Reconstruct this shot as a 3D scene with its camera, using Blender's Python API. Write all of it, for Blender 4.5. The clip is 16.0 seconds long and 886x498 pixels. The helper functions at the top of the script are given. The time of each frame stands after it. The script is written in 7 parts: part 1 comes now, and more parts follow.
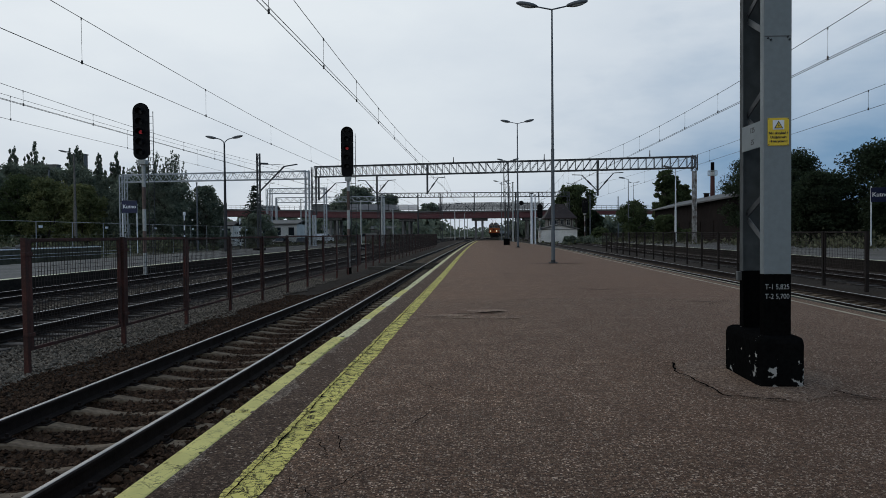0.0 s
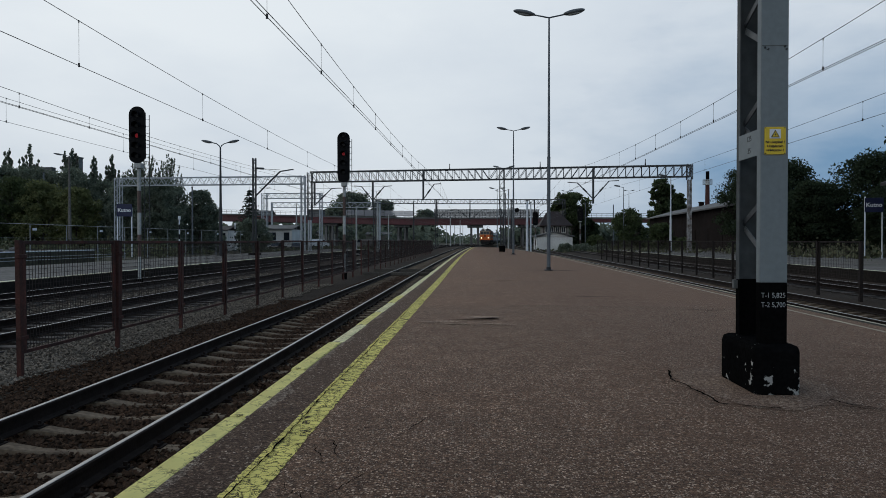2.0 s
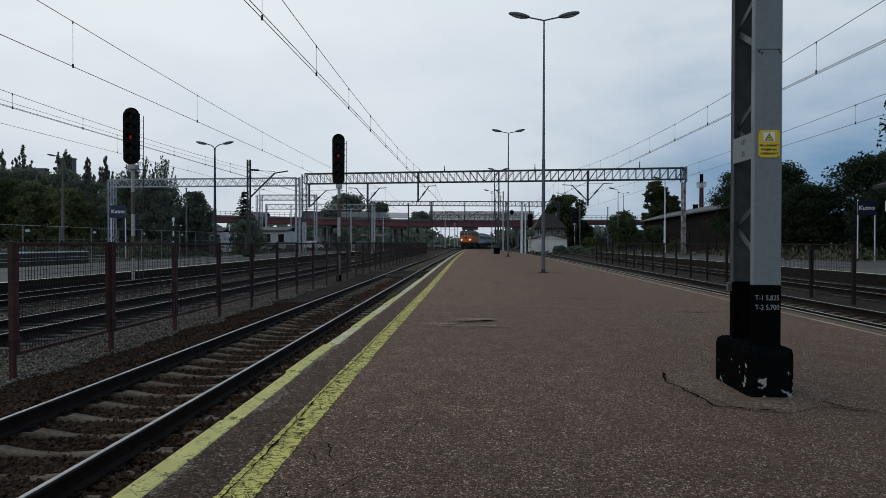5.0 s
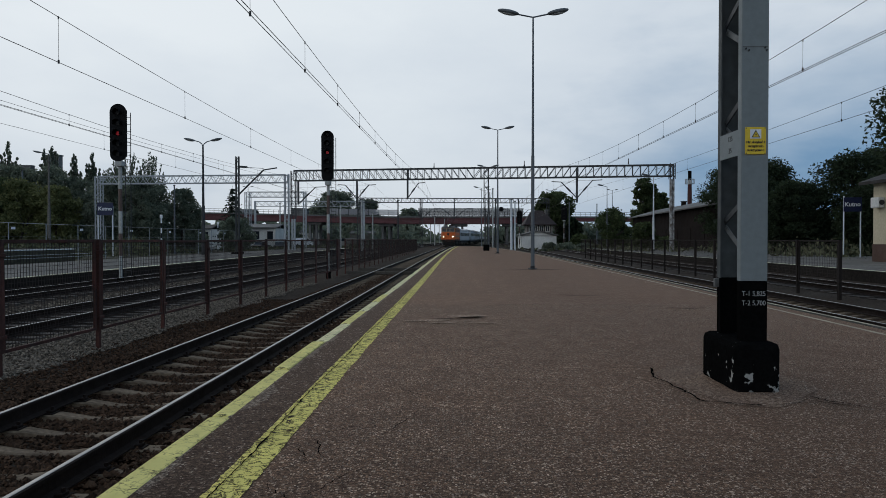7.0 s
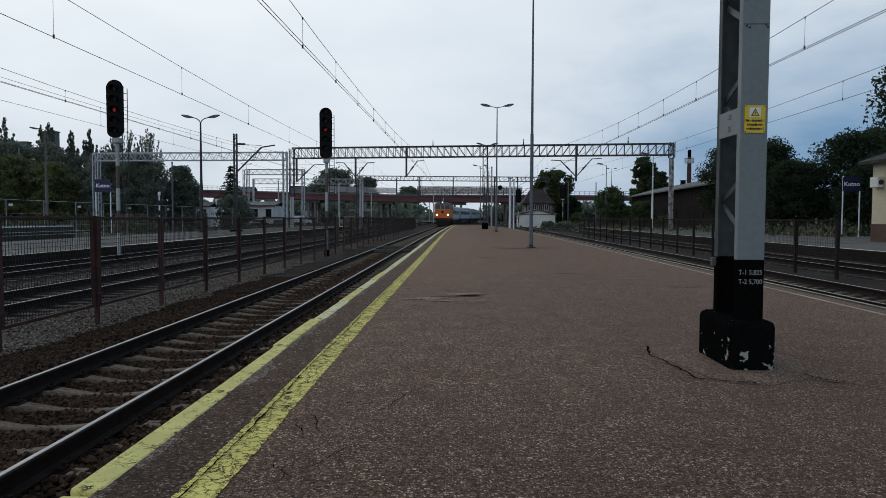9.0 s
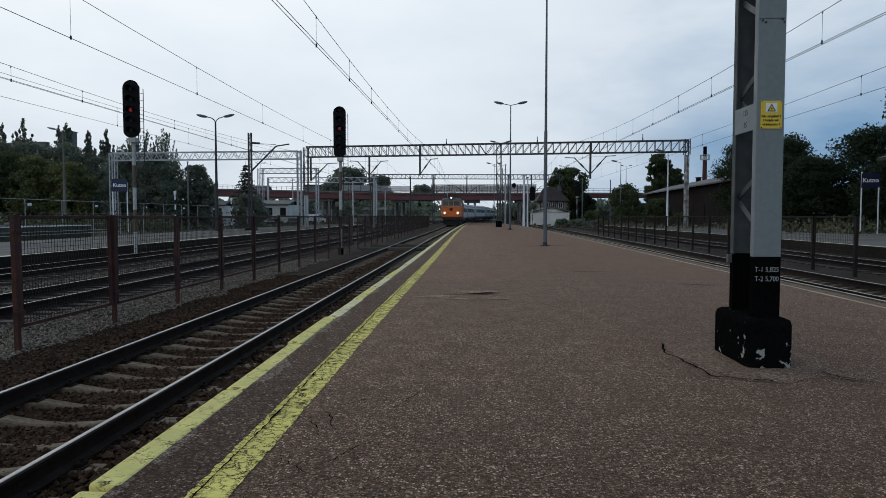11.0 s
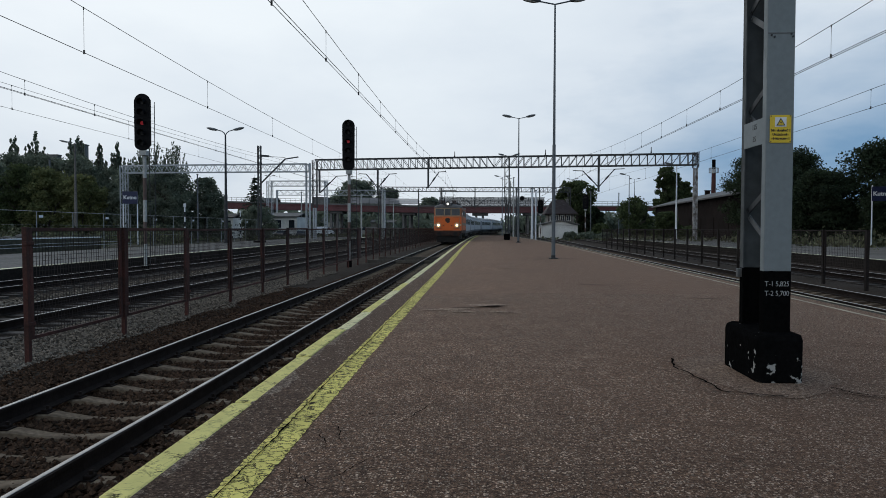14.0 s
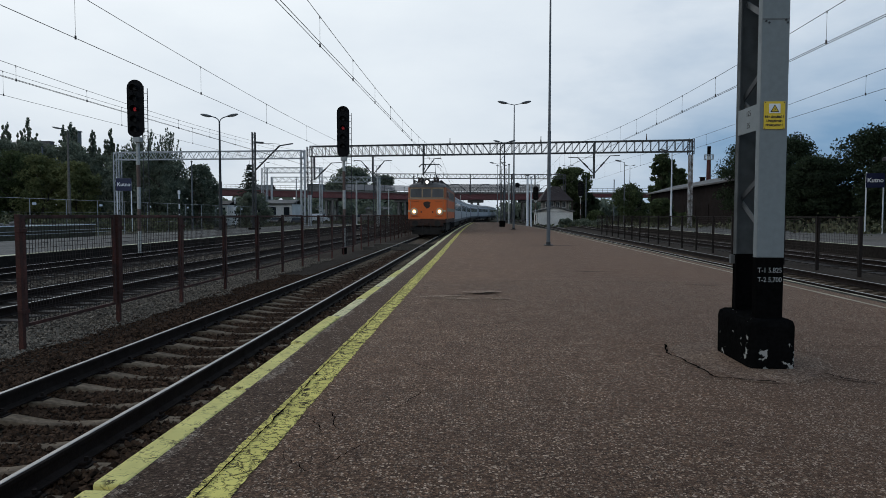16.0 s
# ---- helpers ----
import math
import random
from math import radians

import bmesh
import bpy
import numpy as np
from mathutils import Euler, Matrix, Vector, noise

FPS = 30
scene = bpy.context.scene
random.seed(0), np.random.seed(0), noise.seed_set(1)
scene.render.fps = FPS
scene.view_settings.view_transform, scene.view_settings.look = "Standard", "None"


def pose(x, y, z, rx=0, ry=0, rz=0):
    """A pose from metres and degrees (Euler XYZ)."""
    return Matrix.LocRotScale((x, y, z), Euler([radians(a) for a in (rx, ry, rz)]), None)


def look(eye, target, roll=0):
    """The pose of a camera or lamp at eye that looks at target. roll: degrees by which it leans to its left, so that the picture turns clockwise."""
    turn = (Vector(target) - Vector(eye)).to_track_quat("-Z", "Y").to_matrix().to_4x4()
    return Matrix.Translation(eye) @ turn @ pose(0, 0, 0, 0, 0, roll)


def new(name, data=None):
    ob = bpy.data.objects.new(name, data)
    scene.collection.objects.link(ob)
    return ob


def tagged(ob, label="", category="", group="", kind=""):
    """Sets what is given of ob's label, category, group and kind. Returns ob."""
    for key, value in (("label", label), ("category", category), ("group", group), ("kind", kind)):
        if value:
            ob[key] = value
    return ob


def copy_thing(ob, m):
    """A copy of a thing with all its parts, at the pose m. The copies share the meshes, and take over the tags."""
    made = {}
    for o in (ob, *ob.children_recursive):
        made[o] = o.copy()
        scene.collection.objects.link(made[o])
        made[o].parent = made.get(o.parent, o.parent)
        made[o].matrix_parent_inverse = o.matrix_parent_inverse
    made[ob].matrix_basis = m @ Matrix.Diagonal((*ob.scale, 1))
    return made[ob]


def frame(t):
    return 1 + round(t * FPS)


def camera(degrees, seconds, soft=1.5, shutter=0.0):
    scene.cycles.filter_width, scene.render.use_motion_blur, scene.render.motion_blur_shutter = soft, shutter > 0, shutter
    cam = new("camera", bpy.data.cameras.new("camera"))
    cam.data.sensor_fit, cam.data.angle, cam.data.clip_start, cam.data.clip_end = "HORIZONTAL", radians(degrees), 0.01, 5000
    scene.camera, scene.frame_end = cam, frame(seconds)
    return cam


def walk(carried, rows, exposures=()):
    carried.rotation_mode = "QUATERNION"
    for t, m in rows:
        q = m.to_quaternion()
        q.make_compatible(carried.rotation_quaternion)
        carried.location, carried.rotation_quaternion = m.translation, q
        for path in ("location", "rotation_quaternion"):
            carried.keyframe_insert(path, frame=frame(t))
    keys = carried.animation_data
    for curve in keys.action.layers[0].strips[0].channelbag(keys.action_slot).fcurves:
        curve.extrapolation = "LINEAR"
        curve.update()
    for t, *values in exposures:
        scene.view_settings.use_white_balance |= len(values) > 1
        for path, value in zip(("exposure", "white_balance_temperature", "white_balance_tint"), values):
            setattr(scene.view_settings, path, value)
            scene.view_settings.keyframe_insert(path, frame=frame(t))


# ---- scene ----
# ---------------------------------------------------------------- camera
cam = camera(65.73, 16.0, soft=0.55)
PATH = [
    (0, pose(0.000, 0.000, 1.420, 88.726, 0.500, 3.018)),
    (0.5, pose(-0.008, 0.000, 1.413, 88.551, 0.087, 2.442)),
    (1, pose(-0.013, 0.002, 1.412, 88.271, 0.534, 2.195)),
    (1.5, pose(-0.009, 0.003, 1.412, 88.556, 0.075, 2.291)),
    (2, pose(-0.017, 0.006, 1.412, 89.267, -0.003, 2.629)),
    (2.5, pose(-0.023, 0.005, 1.404, 88.905, 0.278, 3.042)),
    (3, pose(-0.013, 0.004, 1.414, 89.457, -0.066, 1.774)),
    (3.5, pose(-0.013, 0.001, 1.410, 89.527, 0.037, 2.471)),
    (4, pose(-0.018, 0.005, 1.415, 88.957, -0.528, 2.251)),
    (4.2, pose(-0.019, 0.009, 1.414, 89.537, -0.279, 2.370)),
    (6.5, pose(-0.021, 0.001, 1.414, 89.158, 0.034, 1.900)),
    (7, pose(-0.014, 0.001, 1.412, 89.177, -0.011, 1.327)),
    (7.5, pose(-0.008, 0.004, 1.410, 88.715, -0.570, 1.080)),
    (8, pose(-0.016, -0.003, 1.414, 88.725, 0.120, 1.150)),
    (8.5, pose(-0.016, -0.002, 1.405, 87.182, -0.239, 1.161)),
    (9, pose(-0.004, -0.001, 1.407, 87.370, -0.216, 1.224)),
    (9.5, pose(-0.006, -0.000, 1.404, 86.972, -0.635, 1.399)),
    (9.7, pose(0.005, 0.006, 1.393, 86.674, -0.174, 2.219)),
    (12, pose(-0.007, -0.012, 1.409, 87.575, 0.141, 2.509)),
    (12.5, pose(-0.003, -0.013, 1.408, 87.216, 0.748, 2.529)),
    (13, pose(-0.012, -0.015, 1.410, 87.562, 0.333, 3.038)),
    (13.5, pose(-0.011, -0.015, 1.412, 87.843, 0.011, 3.079)),
    (14, pose(-0.008, -0.013, 1.411, 88.262, -0.133, 3.041)),
    (14.5, pose(-0.003, -0.014, 1.414, 88.553, 0.018, 3.116)),
    (15, pose(0.003, -0.022, 1.408, 87.768, -0.080, 2.526)),
    (15.5, pose(0.000, -0.015, 1.410, 86.963, -0.123, 2.953)),
    (16, pose(0.004, -0.015, 1.410, 87.171, -0.090, 2.656)),
]
walk(cam, PATH, ((0.0, -0.14), (7.2, -0.14), (8.5, -0.09), (9.5, 0.03), (12.5, 0.03), (14.0, 0.02), (15.0, -0.03), (16.0, 0.02)))

# ---------------------------------------------------------------- sky and sun
SUN_EL, SUN_ROT = 42.0, -38.0
world = bpy.data.worlds.new("overcast")
scene.world = world
world.use_nodes = True
wn, wl = world.node_tree.nodes, world.node_tree.links
wn.clear()
sky = wn.new("ShaderNodeTexSky")
sky.sky_type, sky.sun_disc = "NISHITA", False
sky.sun_elevation, sky.sun_rotation = radians(SUN_EL), radians(SUN_ROT)
sky.air_density, sky.dust_density = 1.0, 3.0
wco = wn.new("ShaderNodeTexCoord")
wsep = wn.new("ShaderNodeSeparateXYZ")
wl.new(wco.outputs["Generated"], wsep.inputs[0])
flat = wn.new("ShaderNodeMapping")
flat.inputs["Scale"].default_value = (1.0, 1.0, 2.6)
wl.new(wco.outputs["Generated"], flat.inputs[0])
cl1 = wn.new("ShaderNodeTexNoise")
cl1.inputs["Scale"].default_value, cl1.inputs["Detail"].default_value, cl1.inputs["Roughness"].default_value = 2.2, 6.0, 0.55
wl.new(flat.outputs[0], cl1.inputs["Vector"])
# the cloud thins towards the left of the line and thickens to slate blue on its right
side = wn.new("ShaderNodeMath")
side.operation = "MULTIPLY_ADD"
side.inputs[1].default_value, side.inputs[2].default_value = 0.66, -0.19
wl.new(wsep.outputs["X"], side.inputs[0])
# and gathers again, more thinly, far to the left
left_side = wn.new("ShaderNodeMath")
left_side.operation = "MULTIPLY_ADD"
left_side.inputs[1].default_value, left_side.inputs[2].default_value = -0.22, -0.30
wl.new(wsep.outputs["X"], left_side.inputs[0])
sides = wn.new("ShaderNodeMath")
sides.operation = "SMOOTH_MAX"
sides.inputs[2].default_value = 0.12
wl.new(side.outputs[0], sides.inputs[0])
wl.new(left_side.outputs[0], sides.inputs[1])
low = wn.new("ShaderNodeMath")
low.operation = "MULTIPLY_ADD"
low.inputs[1].default_value, low.inputs[2].default_value = -1.15, 0.43
over = wn.new("ShaderNodeMapRange")
over.interpolation_type = "SMOOTHSTEP"
over.inputs[1].default_value, over.inputs[2].default_value, over.inputs[3].default_value, over.inputs[4].default_value = 0.36, 0.9, 0.0, 0.62
wl.new(wsep.outputs["Z"], over.inputs[0])
belt = wn.new("ShaderNodeMath")
belt.operation = "MINIMUM"
belt.inputs[1].default_value = 0.36
wl.new(wsep.outputs["Z"], belt.inputs[0])
wl.new(belt.outputs[0], low.inputs[0])
add1 = wn.new("ShaderNodeMath")
wl.new(sides.outputs[0], add1.inputs[0])
thick = wn.new("ShaderNodeMath")
wl.new(low.outputs[0], thick.inputs[0])
wl.new(over.outputs[0], thick.inputs[1])
wl.new(thick.outputs[0], add1.inputs[1])
cloudy = wn.new("ShaderNodeMath")
cloudy.operation = "MULTIPLY_ADD"
cloudy.inputs[1].default_value = 0.76
wl.new(cl1.outputs["Fac"], cloudy.inputs[0])
wl.new(add1.outputs[0], cloudy.inputs[2])
ramp = wn.new("ShaderNodeValToRGB")
ramp.color_ramp.elements[0].position, ramp.color_ramp.elements[0].color = 0.22, (0.81, 0.875, 0.925, 1)
ramp.color_ramp.elements[1].position, ramp.color_ramp.elements[1].color = 0.86, (0.17, 0.31, 0.49, 1)
mid = ramp.color_ramp.elements.new(0.50)
mid.color = (0.67, 0.745, 0.825, 1)
wl.new(cloudy.outputs[0], ramp.inputs[0])
bg_cloud = wn.new("ShaderNodeBackground")
bg_cloud.inputs["Strength"].default_value = 1.05
wl.new(ramp.outputs[0], bg_cloud.inputs["Color"])
bg_sky = wn.new("ShaderNodeBackground")
bg_sky.inputs["Strength"].default_value = 0.08
wl.new(sky.outputs[0], bg_sky.inputs["Color"])
wmix = wn.new("ShaderNodeMixShader")
wmix.inputs[0].default_value = 0.93
wl.new(bg_sky.outputs[0], wmix.inputs[1])
wl.new(bg_cloud.outputs[0], wmix.inputs[2])
wout = wn.new("ShaderNodeOutputWorld")
wl.new(wmix.outputs[0], wout.inputs[0])

sun = new("sun", bpy.data.lights.new("sun", "SUN"))
sun.data.energy, sun.data.angle, sun.data.color = 0.3, radians(25), (1.0, 0.96, 0.9)
sun.matrix_world = look((-40, 50, 60), (0, 0, 0))
scene.view_settings.exposure = 0.0


# ---------------------------------------------------------------- materials
def mat(name, color, rough=0.7, metal=0.0, big=(0.6, 0.25), fine=(30.0, 0.2), bump=(40.0, 0.15), tint=None, rnd=0.0, island=0.0, spec=0.4):
    """A surface with two scales of variation. big, fine: (scale per metre, amount); tint: a second colour for the large blotches."""
    m = bpy.data.materials.new(name)
    m.use_nodes = True
    n, l = m.node_tree.nodes, m.node_tree.links
    b = n["Principled BSDF"]
    b.inputs["Roughness"].default_value, b.inputs["Metallic"].default_value = rough, metal
    b.inputs["Specular IOR Level"].default_value = spec
    co = n.new("ShaderNodeTexCoord")
    def noise_tex(scale, detail=4.0):
        t = n.new("ShaderNodeTexNoise")
        t.inputs["Scale"].default_value, t.inputs["Detail"].default_value = scale, detail
        l.new(co.outputs["Object"], t.inputs["Vector"])
        return t.outputs["Fac"]
    def mixed(kind, fac, a, c):
        x = n.new("ShaderNodeMix")
        x.data_type, x.blend_type = "RGBA", kind
        for sock, v in ((x.inputs[0], fac), (x.inputs[6], a), (x.inputs[7], c)):
            if isinstance(v, bpy.types.NodeSocket):
                l.new(v, sock)
            else:
                sock.default_value = v if not isinstance(v, tuple) else (*v[:3], 1)
        return x.outputs[2]
    def span(sock, lo, hi, a=0.0, c=1.0):
        r = n.new("ShaderNodeMapRange")
        r.inputs[1].default_value, r.inputs[2].default_value, r.inputs[3].default_value, r.inputs[4].default_value = lo, hi, a, c
        l.new(sock, r.inputs[0])
        return r.outputs[0]
    second = tint or tuple(c * 0.55 for c in color)
    out = mixed("MIX", span(noise_tex(big[0]), 0.35, 0.68, 0.0, min(1.0, big[1] * 2.2)), color, second)
    out = mixed("MULTIPLY", 1.0, out, mixed("MIX", span(noise_tex(fine[0]), 0.3, 0.7), tuple([1 - fine[1]] * 3), tuple([1 + fine[1]] * 3)))
    if rnd or island:
        if island:
            g = n.new("ShaderNodeNewGeometry")
            s = g.outputs["Random Per Island"]
        else:
            g = n.new("ShaderNodeObjectInfo")
            s = g.outputs["Random"]
        k = rnd or island
        out = mixed("MULTIPLY", 1.0, out, mixed("MIX", s, tuple([1 - k] * 3), tuple([1 + k] * 3)))
    l.new(out, b.inputs["Base Color"])
    l.new(span(noise_tex(big[0] * 3), 0.3, 0.7, max(0.02, rough - 0.12), min(1, rough + 0.1)), b.inputs["Roughness"])
    if bump[1]:
        bp = n.new("ShaderNodeBump")
        bp.inputs["Strength"].default_value, bp.inputs["Distance"].default_value = bump[1], 0.02
        l.new(noise_tex(bump[0], 6.0), bp.inputs["Height"])
        l.new(bp.outputs[0], b.inputs["Normal"])
    return m


def glow(name, color, strength):
    m = bpy.data.materials.new(name)
    m.use_nodes = True
    b = m.node_tree.nodes["Principled BSDF"]
    b.inputs["Base Color"].default_value = (*color, 1)
    b.inputs["Emission Color"].default_value, b.inputs["Emission Strength"].default_value = (*color, 1), strength
    return m


def speckled(name, color, tint, speck, scale, dens, rough=0.85, wear=None, bump=0.8, crackle=0.0, sheen=0.13, right_shade=None, intact=0.54):
    """Asphalt: a binder with a coarser tint, light stone chips, and, with wear, a paint film that has come off in flakes."""
    m = bpy.data.materials.new(name)
    m.use_nodes = True
    n, l = m.node_tree.nodes, m.node_tree.links
    b = n["Principled BSDF"]
    co = n.new("ShaderNodeTexCoord")
    def tex(kind, s, **kw):
        t = n.new(kind)
        t.inputs["Scale"].default_value = s
        for k, v in kw.items():
            t.inputs[k].default_value = v
        l.new(co.outputs["Object"], t.inputs["Vector"])
        return t
    def span(sock, lo, hi, a=0.0, c=1.0):
        r = n.new("ShaderNodeMapRange")
        r.inputs[1].default_value, r.inputs[2].default_value, r.inputs[3].default_value, r.inputs[4].default_value = lo, hi, a, c
        l.new(sock, r.inputs[0])
        return r.outputs[0]
    def mix(fac, a, c, kind="MIX"):
        x = n.new("ShaderNodeMix")
        x.data_type, x.blend_type = "RGBA", kind
        for sock, v in ((x.inputs[0], fac), (x.inputs[6], a), (x.inputs[7], c)):
            if isinstance(v, bpy.types.NodeSocket):
                l.new(v, sock)
            else:
                sock.default_value = (*v, 1) if isinstance(v, tuple) else v
        return x.outputs[2]
    big = tex("ShaderNodeTexNoise", 0.35, Detail=5.0).outputs["Fac"]
    mid_ = tex("ShaderNodeTexNoise", 2.7, Detail=6.0).outputs["Fac"]
    fine = tex("ShaderNodeTexNoise", 90.0, Detail=3.0).outputs["Fac"]
    pits = tex("ShaderNodeTexNoise", 26.0, Detail=8.0, Roughness=0.7).outputs["Fac"]
    # broken, angular outlines for the stones
    jag = n.new("ShaderNodeVectorMath")
    jag.operation = "MULTIPLY_ADD"
    l.new(tex("ShaderNodeTexNoise", 75.0, Detail=4.0, Roughness=0.7).outputs["Color"], jag.inputs[0])
    jag.inputs[1].default_value = (0.016, 0.016, 0.0)
    l.new(co.outputs["Object"], jag.inputs[2])
    def cells(s):
        v = n.new("ShaderNodeTexVoronoi")
        v.inputs["Scale"].default_value, v.inputs["Randomness"].default_value = s, 1.0
        l.new(jag.outputs[0], v.inputs["Vector"])
        sc = n.new("ShaderNodeSeparateColor")
        l.new(v.outputs["Color"], sc.inputs[0])
        return v.outputs["Distance"], sc.outputs[0], sc.outputs[1]
    def both(a, c_):
        x = n.new("ShaderNodeMath")
        x.operation = "MULTIPLY"
        l.new(a, x.inputs[0])
        l.new(c_, x.inputs[1])
        return x.outputs[0]
    c = mix(span(big, 0.35, 0.65), color, tint)
    c = mix(1.0, c, mix(span(mid_, 0.3, 0.7), (0.78, 0.78, 0.8), (1.22, 1.2, 1.16)), "MULTIPLY")
    mottle = tex("ShaderNodeTexNoise", 11.0, Detail=7.0, Roughness=0.65).outputs["Fac"]
    c = mix(1.0, c, mix(span(mottle, 0.36, 0.64), (0.60, 0.60, 0.62), (1.36, 1.36, 1.34)), "MULTIPLY")
    # every stone of the mix has its own tone, its rim sunk in binder
    d1, r1, g1 = cells(scale * 1.4)
    c = mix(1.0, c, mix(r1, (0.16, 0.165, 0.17), (2.25, 2.1, 1.98)), "MULTIPLY")
    c = mix(1.0, c, mix(span(d1, 0.36, 0.52), (1.06, 1.06, 1.06), (0.45, 0.45, 0.45)), "MULTIPLY")
    c = mix(1.0, c, mix(span(pits, 0.42, 0.52), (0.16, 0.16, 0.16), (1.14, 1.14, 1.14)), "MULTIPLY")
    # paler chips, small ones and scattered larger ones, worn bare in drifts
    d2, r2, g2 = cells(scale)
    small = both(span(r2, 1 - dens, 1 - dens + 0.03), span(d2, 0.46, 0.39))
    c = mix(both(small, span(mid_, 0.38, 0.62, 0.25, 1.0)), c, mix(g2, speck, tuple(v * 0.5 for v in speck)))
    d3, r3, g3 = cells(scale * 0.52)
    large = both(span(r3, 1 - dens * 0.22, 1 - dens * 0.22 + 0.03), span(d3, 0.40, 0.33))
    c = mix(both(large, span(pits, 0.40, 0.55)), c, tuple(v * 0.85 for v in speck))
    if right_shade:
        # falloff painted in: greyer and darker towards the right, with a wandering border
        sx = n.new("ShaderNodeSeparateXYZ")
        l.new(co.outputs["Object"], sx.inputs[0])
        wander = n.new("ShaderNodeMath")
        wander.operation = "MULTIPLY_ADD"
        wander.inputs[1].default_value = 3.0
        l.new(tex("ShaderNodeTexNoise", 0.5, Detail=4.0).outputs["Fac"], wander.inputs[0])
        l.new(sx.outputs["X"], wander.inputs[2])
        c = mix(span(wander.outputs[0], right_shade[0] + 1.5, right_shade[1] + 1.5), c, mix(1.0, c, right_shade[2], "MULTIPLY"))
    height = pits
    if wear:
        flake = tex("ShaderNodeTexNoise", 9.0, Detail=9.0, Roughness=0.7).outputs["Fac"]
        crack = tex("ShaderNodeTexNoise", 4.5, Detail=3.0, Distortion=0.8)
        off = n.new("ShaderNodeMath")
        off.operation = "SUBTRACT"
        off.inputs[1].default_value = 0.5
        l.new(crack.outputs["Fac"], off.inputs[0])
        dist = n.new("ShaderNodeMath")
        dist.operation = "ABSOLUTE"
        l.new(off.outputs[0], dist.inputs[0])
        keep = n.new("ShaderNodeMath")
        keep.operation = "MULTIPLY"
        l.new(span(flake, wear[1] + 0.035, wear[1] - 0.035), keep.inputs[0])
        l.new(span(dist.outputs[0], 0.002, 0.007, 0.5, 1.0), keep.inputs[1])
        if crackle:
            # the thick paint has crazed into plates
            warp = n.new("ShaderNodeVectorMath")
            warp.operation = "MULTIPLY_ADD"
            wob = tex("ShaderNodeTexNoise", 7.0, Detail=8.0, Roughness=0.7)
            l.new(wob.outputs["Color"], warp.inputs[0])
            warp.inputs[1].default_value = (0.32, 0.24, 0.0)
            l.new(co.outputs["Object"], warp.inputs[2])
            plates = n.new("ShaderNodeTexVoronoi")
            plates.feature = "DISTANCE_TO_EDGE"
            plates.inputs["Scale"].default_value = crackle
            l.new(warp.outputs[0], plates.inputs["Vector"])
            gaps = n.new("ShaderNodeMath")
            gaps.operation = "MULTIPLY"
            l.new(keep.outputs[0], gaps.inputs[0])
            crazed = n.new("ShaderNodeMath")
            crazed.operation = "MAXIMUM"
            l.new(span(plates.outputs["Distance"], 0.030, 0.075, 0.02, 1.0), crazed.inputs[0])
            l.new(span(tex("ShaderNodeTexNoise", 5.2, Detail=5.0).outputs["Fac"], intact, intact + 0.13), crazed.inputs[1])
            l.new(crazed.outputs[0], gaps.inputs[1])
            keep = gaps
        paint = mix(span(mid_, 0.3, 0.7), wear[0], tuple(v * 0.74 for v in wear[0]))
        c = mix(keep.outputs[0], c, paint)
    l.new(c, b.inputs["Base Color"])
    b.inputs["Roughness"].default_value = rough
    b.inputs["Specular IOR Level"].default_value = 0.06
    b.inputs["Sheen Weight"].default_value, b.inputs["Sheen Roughness"].default_value = sheen, 0.42
    b.inputs["Sheen Tint"].default_value = (1.0, 0.62, 0.44, 1)
    bp = n.new("ShaderNodeBump")
    bp.inputs["Strength"].default_value, bp.inputs["Distance"].default_value = bump, 0.01
    l.new(height, bp.inputs["Height"])
    l.new(bp.outputs[0], b.inputs["Normal"])
    return m


ASPHALT = speckled("asphalt", (0.112, 0.068, 0.044), (0.082, 0.054, 0.038), (0.74, 0.55, 0.40), 58.0, 0.27, sheen=0.25, right_shade=(0.2, 2.8, (0.54, 0.59, 0.65)))
EDGE_ASPHALT = speckled("edge_strip_asphalt", (0.066, 0.046, 0.034), (0.050, 0.036, 0.027), (0.52, 0.42, 0.33), 46.0, 0.14, sheen=0.15)
PATCH = speckled("asphalt_patch", (0.150, 0.118, 0.093), (0.105, 0.083, 0.066), (0.42, 0.36, 0.30), 62.0, 0.2, sheen=0.22)
CHIP_STONE = mat("pale_stone_chips", (0.265, 0.20, 0.152), 0.85, big=(3, 0.3), fine=(60, 0.2), bump=(80, 0.0), tint=(0.15, 0.11, 0.085), island=0.8, spec=0.2)
DUST = speckled("dusty_worn_asphalt", (0.36, 0.28, 0.21), (0.26, 0.20, 0.15), (0.5, 0.42, 0.33), 70.0, 0.2, sheen=0.2)
STAIN = speckled("oil_stained_asphalt", (0.076, 0.050, 0.036), (0.058, 0.042, 0.031), (0.3, 0.24, 0.19), 58.0, 0.12, sheen=0.10)
MORTAR = speckled("crumbled_mortar", (0.19, 0.16, 0.13), (0.13, 0.105, 0.085), (0.42, 0.37, 0.31), 70.0, 0.25, sheen=0.15)
YELLOW_LINE = speckled("worn_yellow_line", (0.040, 0.028, 0.020), (0.030, 0.022, 0.016), (0.2, 0.18, 0.13), 42.0, 0.1, wear=((0.84, 0.71, 0.20), 0.595), crackle=13.0, sheen=0.05, intact=0.56)
